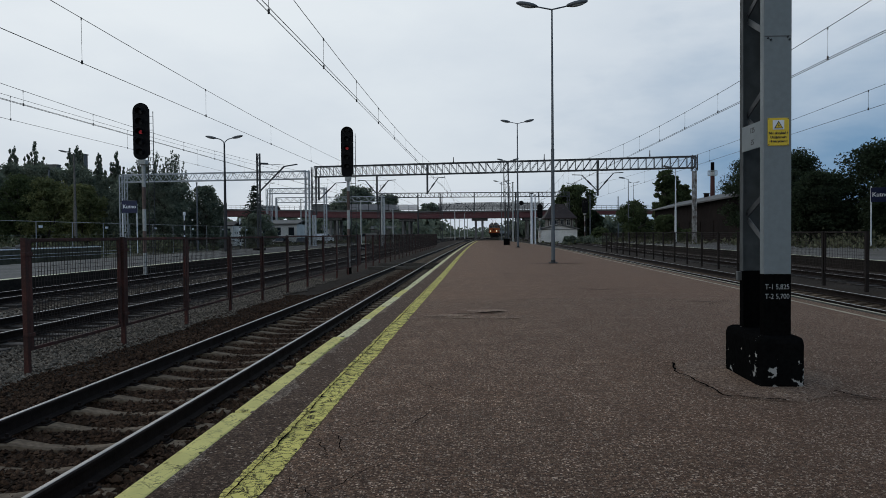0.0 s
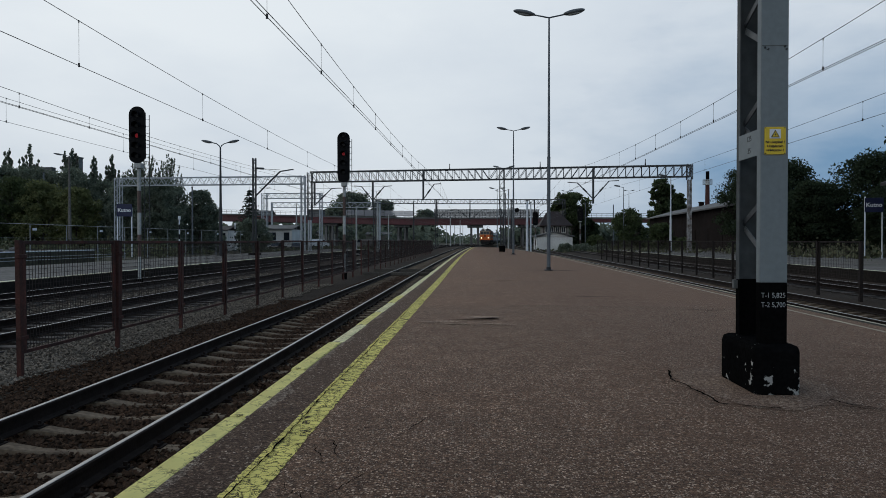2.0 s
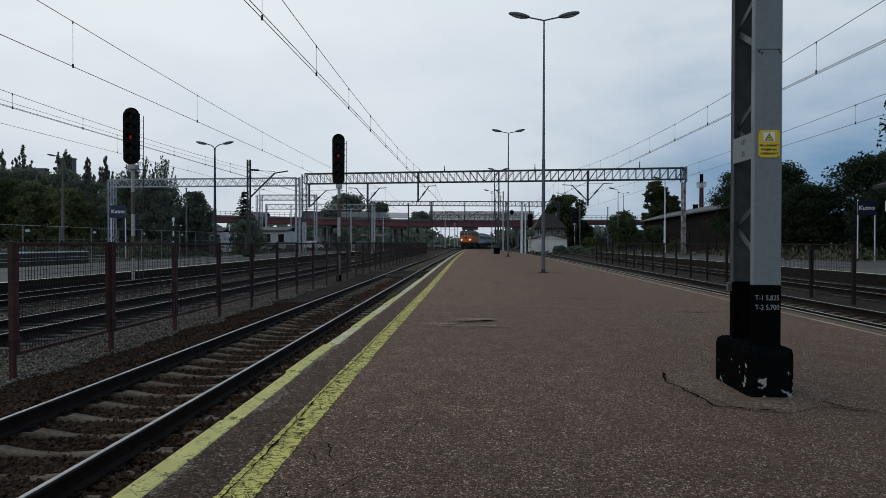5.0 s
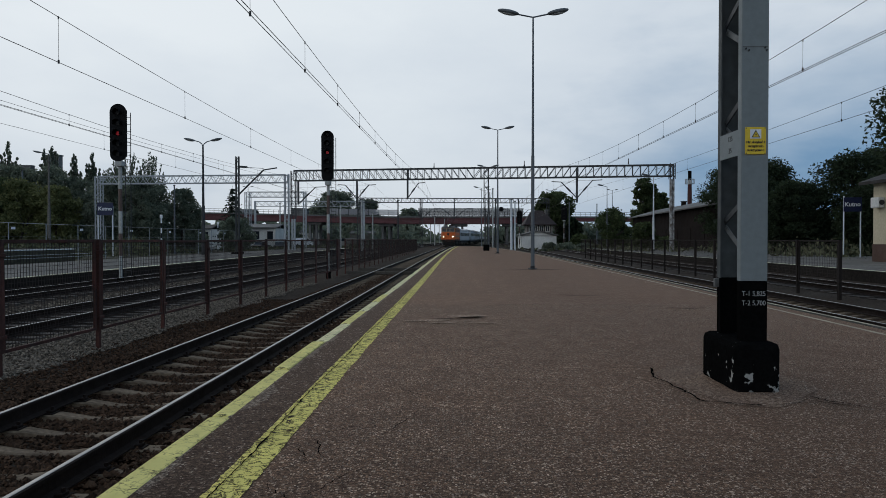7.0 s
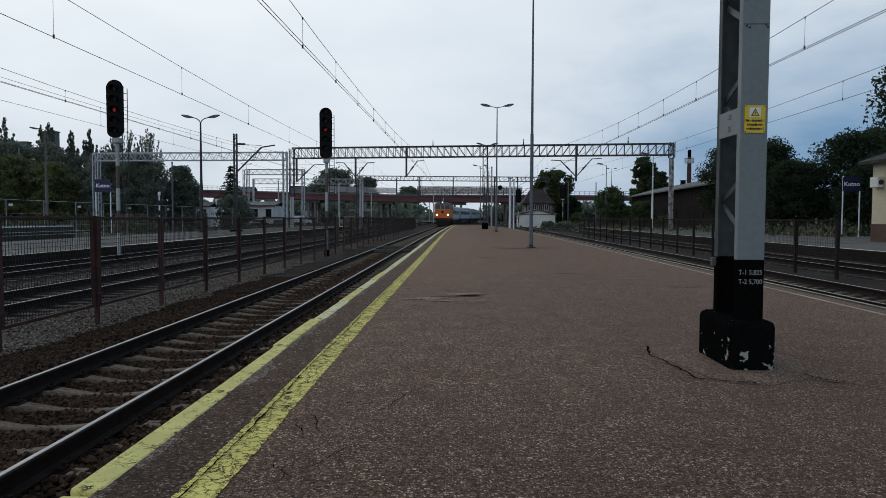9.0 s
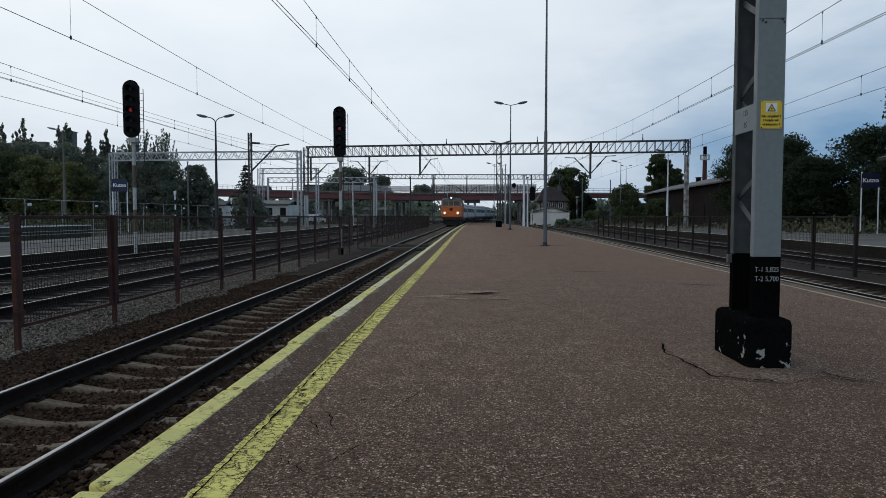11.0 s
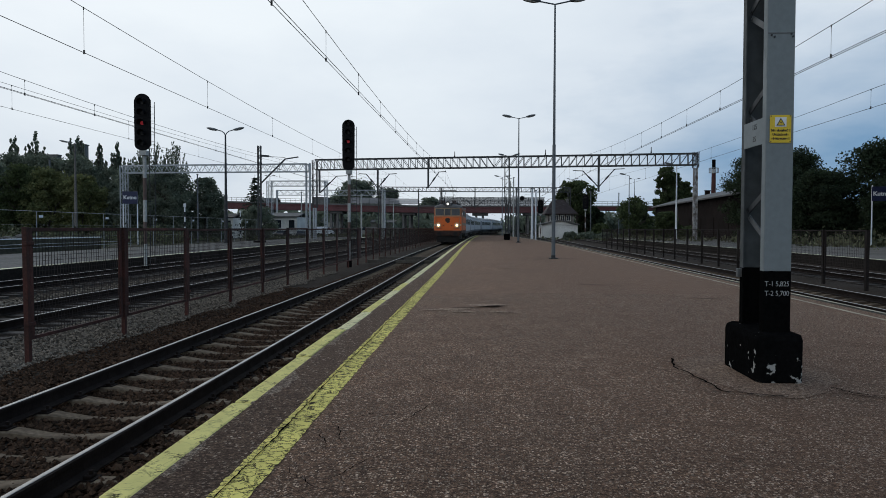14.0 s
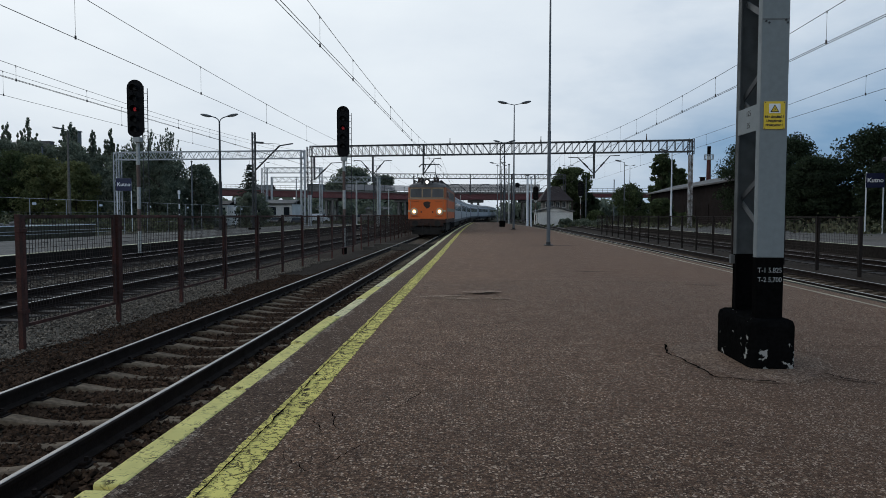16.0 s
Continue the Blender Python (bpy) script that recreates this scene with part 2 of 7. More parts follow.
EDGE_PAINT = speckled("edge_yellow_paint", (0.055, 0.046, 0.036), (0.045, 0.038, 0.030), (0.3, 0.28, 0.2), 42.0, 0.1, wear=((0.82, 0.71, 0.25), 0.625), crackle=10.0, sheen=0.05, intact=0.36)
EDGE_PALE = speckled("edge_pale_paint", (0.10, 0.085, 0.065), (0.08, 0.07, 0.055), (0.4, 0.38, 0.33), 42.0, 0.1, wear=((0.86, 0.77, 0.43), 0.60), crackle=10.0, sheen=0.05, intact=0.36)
DARK_WALL = mat("sooty_platform_wall", (0.026, 0.022, 0.019), 0.95, big=(0.5, 0.3), fine=(8, 0.3), bump=(12, 0.3), spec=0.04)
PAVING = mat("worn_paving", (0.165, 0.152, 0.138), 0.95, big=(0.3, 0.3), fine=(6, 0.3), bump=(12, 0.2), spec=0.05)
CONCRETE = mat("weathered_concrete", (0.10, 0.088, 0.074), 0.9, big=(1.2, 0.3), fine=(25, 0.25), bump=(50, 0.3), rnd=0.12, spec=0.08)
SLEEPER = mat("sleeper_concrete", (0.185, 0.136, 0.094), 0.9, big=(2.5, 0.5), fine=(22, 0.3), bump=(40, 0.35), tint=(0.08, 0.058, 0.042), rnd=0.2, spec=0.1)
WOOD_SLEEPER = mat("tarred_timber", (0.055, 0.044, 0.037), 0.9, big=(3, 0.3), fine=(30, 0.35), bump=(30, 0.4), rnd=0.3)
STONE = mat("brown_ballast", (0.060, 0.034, 0.021), 0.9, big=(0.8, 0.25), fine=(40, 0.3), bump=(60, 0.3), island=0.7, spec=0.08)
STONE_GREY = mat("grey_ballast", (0.170, 0.138, 0.108), 0.9, big=(0.8, 0.25), fine=(40, 0.3), bump=(60, 0.3), island=0.65, spec=0.08)
BED = mat("dirty_ballast_bed", (0.038, 0.028, 0.021), 0.95, big=(0.25, 0.3), fine=(14, 0.5), bump=(16, 1.0), tint=(0.055, 0.044, 0.036), spec=0.04)
EARTH = mat("verge_earth", (0.085, 0.077, 0.060), 0.95, big=(0.05, 0.4), fine=(2.5, 0.4), bump=(6, 0.6), tint=(0.062, 0.062, 0.040), spec=0.05)
RAIL_STEEL = mat("rusty_rail_side", (0.017, 0.011, 0.009), 0.85, metal=0.0, big=(2, 0.3), fine=(40, 0.25), bump=(60, 0.2), spec=0.12)
RAIL_TOP = mat("polished_rail_head", (0.36, 0.35, 0.34), 0.48, metal=0.8, big=(1.5, 0.15), fine=(60, 0.1), bump=(80, 0.03))
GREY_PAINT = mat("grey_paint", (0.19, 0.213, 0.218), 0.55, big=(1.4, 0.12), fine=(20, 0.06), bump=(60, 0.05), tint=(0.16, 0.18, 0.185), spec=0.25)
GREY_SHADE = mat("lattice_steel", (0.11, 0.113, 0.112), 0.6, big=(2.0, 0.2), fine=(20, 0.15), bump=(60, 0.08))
# blotched mast grey, darkened: the shade inside the lattice is in this colour
SHADED_PAINT = mat("shaded_grey_paint", (0.080, 0.087, 0.088), 0.65, big=(1.1, 0.4), fine=(9, 0.2), bump=(60, 0.06), tint=(0.05, 0.052, 0.051), spec=0.15)
BLACK_TAR = mat("black_tar_paint", (0.005, 0.005, 0.005), 0.8, big=(2, 0.2), fine=(30, 0.3), bump=(30, 0.2), spec=0.0)
GALV = mat("galvanised_steel", (0.33, 0.35, 0.37), 0.5, metal=0.6, big=(1.5, 0.15), fine=(30, 0.1), bump=(50, 0.05))
POLE_GREY = mat("lamp_post_grey", (0.13, 0.14, 0.15), 0.55, metal=0.3, big=(1.5, 0.15), fine=(30, 0.1), bump=(50, 0.05))
LAMP_SHELL = mat("lamp_housing", (0.12, 0.125, 0.13), 0.5, big=(3, 0.15), fine=(30, 0.1), bump=(50, 0.02))
DIFFUSER = mat("lamp_glass", (0.5, 0.5, 0.48), 0.25, big=(3, 0.1), fine=(30, 0.05), bump=(50, 0.0))
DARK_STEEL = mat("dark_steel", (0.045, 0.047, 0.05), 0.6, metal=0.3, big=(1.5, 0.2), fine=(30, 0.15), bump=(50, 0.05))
GANTRY_STEEL = mat("gantry_steel", (0.055, 0.057, 0.06), 0.65, metal=0.2, big=(1.0, 0.2), fine=(20, 0.15), bump=(50, 0.05))
WHITE_STEEL = mat("pale_galvanised_gantry", (0.42, 0.44, 0.46), 0.6, metal=0.2, big=(1.0, 0.15), fine=(20, 0.1), bump=(50, 0.05))
FLAKED_STEEL = mat("flaked_pale_paint", (0.40, 0.40, 0.40), 0.75, big=(1.8, 0.45), fine=(9, 0.3), bump=(50, 0.1), tint=(0.085, 0.055, 0.04))
RUST_RED = mat("red_brown_fence_paint", (0.074, 0.026, 0.020), 0.7, big=(2.5, 0.4), fine=(30, 0.3), bump=(50, 0.15), tint=(0.030, 0.017, 0.014), rnd=0.35, spec=0.2)
MESH_WIRE = mat("fence_wire", (0.030, 0.019, 0.016), 0.7, metal=0.3, big=(2.5, 0.2), fine=(30, 0.2), bump=(50, 0.0))
COPPER = mat("overhead_wire", (0.05, 0.047, 0.045), 0.6, metal=0.4, big=(0.5, 0.1), fine=(10, 0.1), bump=(50, 0.0))
INSULATOR = mat("brown_insulator", (0.05, 0.03, 0.022), 0.3, big=(4, 0.1), fine=(30, 0.1), bump=(50, 0.0))
SIGNAL_BLACK = mat("signal_black", (0.007, 0.007, 0.008), 0.7, big=(2, 0.1), fine=(30, 0.1), bump=(50, 0.02), spec=0.1)
LENS_DARK = mat("unlit_lens", (0.006, 0.006, 0.007), 0.6, big=(4, 0.1), fine=(30, 0.1), bump=(50, 0.0))
RED_LAMP = glow("red_signal_lamp", (0.55, 0.015, 0.025), 0.10)
MAST_WHITE = mat("signal_mast_white", (0.42, 0.42, 0.40), 0.7, big=(3, 0.25), fine=(25, 0.2), bump=(50, 0.1))
MAST_BROWN = mat("signal_mast_faded_red", (0.13, 0.085, 0.07), 0.75, big=(3, 0.3), fine=(25, 0.2), bump=(50, 0.1))
OLD_LINE = mat("faded_line_paint", (0.46, 0.40, 0.29), 0.85, big=(1.5, 0.45), fine=(14, 0.25), bump=(30, 0.1), tint=(0.28, 0.235, 0.175), spec=0.1)
LINE_PAINT = mat("pale_line_paint", (0.74, 0.69, 0.47), 0.8, big=(1.5, 0.4), fine=(14, 0.2), bump=(30, 0.1), tint=(0.5, 0.45, 0.33), spec=0.1)
SIGN_BLUE = mat("station_sign_blue", (0.008, 0.014, 0.055), 0.45, big=(1, 0.1), fine=(20, 0.05), bump=(50, 0.0))
SIGN_WHITE = mat("sign_white", (0.75, 0.76, 0.78), 0.5, big=(1, 0.1), fine=(20, 0.05), bump=(50, 0.0))
SIGN_YELLOW = mat("sign_yellow", (0.72, 0.50, 0.03), 0.45, big=(3, 0.08), fine=(40, 0.06), bump=(50, 0.0), tint=(0.62, 0.43, 0.03))
SIGN_BLACK = mat("sign_black", (0.012, 0.012, 0.012), 0.5, big=(3, 0.1), fine=(40, 0.05), bump=(50, 0.0))
LETTER_GREY = mat("stencil_white_paint", (0.36, 0.37, 0.37), 0.7, big=(12, 0.3), fine=(60, 0.25), bump=(50, 0.0))


# ---------------------------------------------------------------- mesh helpers
def link(name, bm, material, parent=None, label="", smooth=False):
    me = bpy.data.meshes.new(name)
    if isinstance(bm, tuple):
        me.from_pydata(bm[0], [], bm[1])
    else:
        bmesh.ops.recalc_face_normals(bm, faces=bm.faces)
        bm.to_mesh(me)
        bm.free()
    for m in material if isinstance(material, (list, tuple)) else [material]:
        me.materials.append(m)
    if smooth:
        for p in me.polygons:
            p.use_smooth = True
    ob = new(name, me)
    if parent:
        ob.parent = parent
    if label:
        ob["label"] = label
    return ob


def part(name, bm, material, parent, label="", smooth=False):
    return link(name, bm, material, parent, label, smooth)


def thing(name, label, category, group="", m=None, kind=""):
    ob = tagged(new(name), label, category, group, kind)
    if m is not None:
        ob.matrix_basis = m
    return ob


def box(bm, x0, x1, y0, y1, z0, z1, bevel=0.0, m=None):
    r = bmesh.ops.create_cube(bm, size=1.0)
    vs = r["verts"]
    t = Matrix.Translation(((x0 + x1) / 2, (y0 + y1) / 2, (z0 + z1) / 2)) @ Matrix.Diagonal((x1 - x0, y1 - y0, z1 - z0, 1))
    bmesh.ops.transform(bm, matrix=(m or Matrix()) @ t, verts=vs)
    if bevel:
        es = list({e for v in vs for e in v.link_edges})
        bmesh.ops.bevel(bm, geom=es, offset=bevel, segments=2, profile=0.5, affect="EDGES", clamp_overlap=True)
    return bm


def rod(bm, a, b, r, n=8, r2=None):
    a, b = Vector(a), Vector(b)
    d = b - a
    m = Matrix.Translation((a + b) / 2) @ d.to_track_quat("Z", "Y").to_matrix().to_4x4()
    bmesh.ops.create_cone(bm, cap_ends=True, segments=n, radius1=r, radius2=r if r2 is None else r2, depth=d.length, matrix=m)
    return bm


def bar(bm, a, b, w, h):
    """A square bar from a to b."""
    a, b = Vector(a), Vector(b)
    d = b - a
    m = Matrix.Translation((a + b) / 2) @ d.to_track_quat("Y", "Z").to_matrix().to_4x4() @ Matrix.Diagonal((w, d.length, h, 1))
    bmesh.ops.create_cube(bm, size=1.0, matrix=m)
    return bm


def ball(bm, c, r, u=10, v=6, s=(1, 1, 1)):
    bmesh.ops.create_uvsphere(bm, u_segments=u, v_segments=v, radius=r, matrix=Matrix.Translation(c) @ Matrix.Diagonal((*s, 1)))
    return bm


def prism(bm, pts, depth, m=None):
    """An outline in x, z pulled out along y from 0 to depth."""
    m = m or Matrix()
    a = [bm.verts.new(m @ Vector((x, 0, z))) for x, z in pts]
    b = [bm.verts.new(m @ Vector((x, depth, z))) for x, z in pts]
    bm.faces.new(a)
    bm.faces.new(b[::-1])
    k = len(pts)
    for i in range(k):
        bm.faces.new((a[i], a[(i + 1) % k], b[(i + 1) % k], b[i]))
    return bm


def sweep(profile, line, closed=True):
    """Vertices and faces of a profile (x, z) carried along a line of (x, y, z)."""
    vs, fs, k = [], [], len(profile)
    for i, p in enumerate(line):
        q0, q1 = Vector(line[max(0, i - 1)]), Vector(line[min(len(line) - 1, i + 1)])
        d = (q1 - q0).normalized()
        side_ = Vector((d.y, -d.x, 0)).normalized()
        for x, z in profile:
            v = Vector(p) + side_ * x
            vs.append((v.x, v.y, v.z + z))
    for i in range(len(line) - 1):
        for j in range(k if closed else k - 1):
            a, b = i * k + j, i * k + (j + 1) % k
            fs.append((a, b, b + k, a + k))
    if closed:
        fs.append(tuple(range(k))[::-1])
        fs.append(tuple(range((len(line) - 1) * k, len(line) * k)))
    return vs, fs


def writing(text, size, material, parent, m, name="lettering", depth=0.002, align="CENTER", bold=0.0):
    cu = bpy.data.curves.new(name, "FONT")
    cu.body, cu.size, cu.extrude, cu.align_x, cu.align_y, cu.offset = text, size, depth, align, "CENTER", bold
    tmp = bpy.data.objects.new("tmp", cu)
    scene.collection.objects.link(tmp)
    me = bpy.data.meshes.new_from_object(tmp.evaluated_get(bpy.context.evaluated_depsgraph_get()))
    bpy.data.objects.remove(tmp)
    bpy.data.curves.remove(cu)
    me.materials.clear()
    me.materials.append(material)
    ob = new(name, me)
    ob.parent, ob.matrix_basis = parent, m
    return ob


# ---------------------------------------------------------------- the line's plan
RAIL_Z = -0.30


def bend(y):
    """How far the line has swung to its right at y."""
    y1 = min(y, 185.0)
    x = 1.2e-4 * max(0.0, y1 - 40) ** 2 + 1.1e-3 * max(0.0, y1 - 138) ** 2
    d = max(0.0, y - 185.0)
    e = min(d, 30.0)
    return x + 0.138 * e - 0.0012 * e * e + 0.066 * (d - e)


def lift(y):
    """The line climbs very slightly away from the station."""
    return 0.0028 * max(0.0, y - 60)


def track_x(y):
    u, v = min(1.0, max(0.0, (y - 54) / 22.0)), min(1.0, max(0.0, (y - 90) / 50.0))
    return -3.77 + bend(y) + 0.17 * u * u * (3 - 2 * u) - 0.10 * v * v * (3 - 2 * v)


def right_x(y, x):
    return x + 0.012 * y


# ---------------------------------------------------------------- ground
def build_ground():
    xs = [-900, -300, -120, -60, -36, -24, -17, -12, -7, -2, 3, 8, 13, 18, 24, 36, 60, 120, 300, 900]
    ys = [-300, -60, -12, 0, 12, 24, 36, 50, 66, 84, 104, 130, 170, 220, 300, 450, 800, 1600]
    vs = [(x, y, -0.66 + (0.04 * noise.noise(Vector((x * 0.2, y * 0.2, 0))) if abs(x) < 60 and y < 200 else 0)) for y in ys for x in xs]
    k = len(xs)
    fs = [(j * k + i, j * k + i + 1, (j + 1) * k + i + 1, (j + 1) * k + i) for j in range(len(ys) - 1) for i in range(k - 1)]
    tagged(link("ground", (vs, fs), EARTH), "weedy brown earth around the railway tracks", "ground", kind="structure")
    # the ballast bed of the tracks
    ys = list(range(-12, 240, 4))
    vs, fs = [], []
    for y in ys:
        vs += [(-18.5 + bend(y), y, -0.56 + lift(y)), (-6.6 + bend(y), y, -0.555 + lift(y)), (-2.6 + bend(y), y, -0.555 + lift(y)), (-1.9 + bend(y), y, -0.60 + lift(y))]
    for i in range(len(ys) - 1):
        for j in range(3):
            a = i * 4 + j
            fs.append((a, a + 1, a + 5, a + 4))
    tagged(link("ballast_bed", (vs, fs), BED), "dark oily ballast under the left tracks", "ballast", kind="structure")
    vs, fs = [], []
    for y in ys:
        vs += [(right_x(y, 6.2), y, -0.55 + lift(y)), (right_x(y, 19.5), y, -0.55 + lift(y))]
    for i in range(len(ys) - 1):
        a = i * 2
        fs.append((a, a + 1, a + 3, a + 2))
    tagged(link("ballast_bed_right", (vs, fs), BED), "dark ballast under the right tracks", "ballast", kind="structure")


build_ground()


# ---------------------------------------------------------------- the platforms
def left_edge(y):
    return -2.0 + bend(y) + 0.07 * min(1.0, max(0.0, (y - 8) / 14))


def right_edge(y):
    return right_x(y, 6.68) if y < 60 else 7.4 - 0.0005 * (y - 60) ** 2


P_END = 138


def ribbon(f0, f1, y0, y1, z, step=1.0):
    vs, fs = [], []
    k = max(1, int((y1 - y0) / step))
    for i in range(k + 1):
        y = y0 + (y1 - y0) * i / k
        vs += [(f0(y), y, z), (f1(y), y, z)]
    for i in range(k):
        a = 2 * i
        fs.append((a, a + 1, a + 3, a + 2))
    return vs, fs


def build_platform():
    plat = thing("platform", "long island platform of patched brown-grey asphalt", "platform", kind="structure")
    # asphalt top, a little uneven, with its walls down to the ballast
    ys = [-8 + 1.0 * i for i in range(int(P_END + 8) + 1)]
    k = 18
    vs, fs = [], []
    for y in ys:
        x0, x1 = left_edge(y) + 0.17, right_edge(y) - 0.17
        for i in range(k + 1):
            x = x0 + (x1 - x0) * i / k
            vs.append((x, y, 0.002 * noise.noise(Vector((x * 0.5, y * 0.35, 3.0))) - 0.006 if 1 < i < k - 1 else -0.006))
    for j in range(len(ys) - 1):
        for i in range(k):
            a = j * (k + 1) + i
            fs.append((a, a + 1, a + k + 2, a + k + 1))
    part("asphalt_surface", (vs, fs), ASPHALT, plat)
    for name, f in (("platform_wall", lambda y: left_edge(y) + 0.12), ("platform_wall", lambda y: right_edge(y) - 0.22)):
        prof = [(0, -0.9), (0.1, -0.9), (0.1, -0.13), (0, -0.13)]
        part(name, sweep(prof, [(f(y), y, 0) for y in ys[::2]]), CONCRETE, plat)
    bm = bmesh.new()
    box(bm, left_edge(P_END), right_edge(P_END), P_END, P_END + 0.15, -0.9, -0.012)
    part("end_wall", bm, CONCRETE, plat)
    rag = lambda y, k: 0.010 * noise.noise(Vector((y * 1.3, k, 0))) + 0.012 * noise.noise(Vector((y * 9.0, k, 5))) + 0.008 * noise.noise(Vector((y * 31.0, k, 5)))
    part("edge_strip", ribbon(lambda y: left_edge(y) + 0.16, lambda y: left_edge(y) + 0.58 + 0.5 * rag(y, 1.0), -6, 134, -0.004, 0.5), EDGE_ASPHALT, plat, "darker strip of older asphalt along the edge slabs")
    def crumble(y):
        k = noise.noise(Vector((y * 0.9, 4.0, 0))) + 0.5 * noise.noise(Vector((y * 3.7, 8.0, 0))) + 0.25 * noise.noise(Vector((y * 13.0, 2.0, 0)))
        return left_edge(y) + 0.172 + 0.16 * max(0.0, k + 0.18)
    part("broken_mortar", ribbon(lambda y: left_edge(y) + 0.15, crumble, -1, 40, -0.0025, 0.05), MORTAR, plat, "crumbled pale concrete beside the edge slabs")
    part("worn_yellow_line", ribbon(lambda y: left_edge(y) + 0.57 + rag(y, 1.0), lambda y: left_edge(y) + 0.79 + rag(y, 9.0), -6, 134, -0.002, 0.03), YELLOW_LINE, plat, "worn and cracked yellow safety line")
    part("safety_line", ribbon(lambda y: right_edge(y) - 0.53, lambda y: right_edge(y) - 0.45, -6, 134, -0.002), OLD_LINE, plat, "pale safety line")
    part("edge_line", ribbon(lambda y: right_edge(y) - 0.11, lambda y: right_edge(y) - 0.02, -6, 134, 0.011), OLD_LINE, plat, "pale painted edge line")
    return plat


platform = build_platform()


def edge_slabs(parent):
    """Coping slabs with rounded noses, two metres each, butted with open joints."""
    bm = bmesh.new()
    box(bm, -0.01, 0.165, -0.972, 0.972, -0.14, 0.0, 0.018)
    first = part("edge_slab", bm, EDGE_PAINT, parent, "yellow-painted concrete platform edge slab")
    me_near = first.data
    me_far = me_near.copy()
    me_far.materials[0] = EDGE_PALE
    me_bare = me_near.copy()
    me_bare.materials[0] = CONCRETE
    rng = random.Random(6)
    i = 0
    y = -5.60
    while y < P_END - 1:
        for f, s in ((left_edge, 1), (right_edge, -1)):
            if i == 0:
                ob = first
            else:
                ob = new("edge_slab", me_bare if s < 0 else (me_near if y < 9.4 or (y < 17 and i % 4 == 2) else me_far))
                ob.parent = parent
            dz = rng.uniform(-0.010, 0.006)
            yaw = -math.degrees(math.atan(f(y + 1) - f(y))) + rng.uniform(-0.3, 0.3)
            ob.matrix_basis = pose(f(y) + s * 0.0 + rng.uniform(-0.024, 0.014), y, dz + 0.004, 0, 0, yaw + (180 if s < 0 else 0))
            i += 1
        y += 2.0


edge_slabs(platform)


def far_platforms():
    p2 = thing("platform_left", "low asphalt platform with a pale painted edge beyond the tracks", "platform", kind="structure")
    f = lambda y: -16.05 + bend(y) - 0.02 * max(0, y - 28)
    part("platform_top", ribbon(lambda y: -25 + bend(y), lambda y: f(y) - 0.3, -12, 110, -0.02, 4), PAVING, p2)
    part("edge_line", ribbon(lambda y: f(y) - 0.38, f, -12, 110, -0.012, 4), LINE_PAINT, p2, "pale painted edge")
    part("platform_wall", sweep([(-0.15, -0.7), (0, -0.7), (0, -0.02), (-0.15, -0.02)], [(f(y), y, 0) for y in range(-12, 111, 4)]), DARK_WALL, p2)
    p4 = thing("platform_outer", "outer platform with a white painted edge below the trees", "platform", kind="structure")
    part("platform_top", ribbon(lambda y: -39, lambda y: -34.2, 30, 60, 0.55, 4), EARTH, p4)
    part("edge_line", sweep([(-0.4, -0.05), (0.03, -0.05), (0.03, 0.02), (-0.4, 0.02)], [(-34.0, y, 0.55) for y in range(30, 61, 5)]), SIGN_WHITE, p4, "white painted edge slabs")
    part("platform_wall", sweep([(-0.15, -1.2), (0, -1.2), (0, 0.0), (-0.15, 0.0)], [(-34.0, y, 0.49) for y in range(30, 61, 5)]), EARTH, p4)
    for z in (0.12, -0.12):
        part("wall_pipe", sweep([(0.03 * math.cos(i * 1.05), 0.03 * math.sin(i * 1.05)) for i in range(6)], [(-33.8, y, z) for y in range(30, 66, 5)]), GALV, p4)
    p3 = thing("platform_right", "low asphalt platform with a white painted edge beyond the tracks", "platform", kind="structure")
    g = lambda y: right_x(y, 18.2)
    part("platform_top", ribbon(lambda y: g(y) + 0.25, lambda y: 33.5 + 0.02 * y, -12, 120, -0.02, 4), PAVING, p3)
    part("edge_line", ribbon(g, lambda y: g(y) + 0.3, -12, 120, -0.012, 4), LINE_PAINT, p3, "white painted edge")
    part("platform_wall", sweep([(0, -0.7), (0.15, -0.7), (0.15, -0.02), (0, -0.02)], [(g(y), y, 0) for y in range(-12, 121, 4)]), DARK_WALL, p3)


far_platforms()

# ---------------------------------------------------------------- tracks
RAIL = [(-0.07, -0.17), (0.07, -0.17), (0.07, -0.158), (0.012, -0.135), (0.010, -0.045), (0.036, -0.036), (0.036, -0.008), (0.026, -0.002), (-0.026, -0.002), (-0.036, -0.008), (-0.036, -0.036), (-0.010, -0.045), (-0.012, -0.135), (-0.07, -0.158)]


def concrete_sleeper():
    """A prestressed sleeper: high at the rail seats, waisted in the middle."""
    bm = bmesh.new()
    xs = [-1.25, -1.0, -0.55, -0.25, 0, 0.25, 0.55, 1.0, 1.25]
    zs = [0.0, 0.015, 0.015, -0.025, -0.036, -0.025, 0.015, 0.015, 0.0]
    ws = [0.09, 0.09, 0.088, 0.072, 0.066, 0.072, 0.088, 0.09, 0.09]
    rows = []
    for x, z, w in zip(xs, zs, ws):
        rows.append([bm.verts.new((x, y, h)) for y, h in ((-w - 0.02, -0.2), (-w, z - 0.015), (-w + 0.02, z), (w - 0.02, z), (w, z - 0.015), (w + 0.02, -0.2))])
    for a, b in zip(rows, rows[1:]):
        for i in range(5):
            bm.faces.new((a[i], a[i + 1], b[i + 1], b[i]))
    bm.faces.new(rows[0])
    bm.faces.new(rows[-1][::-1])
    return bm


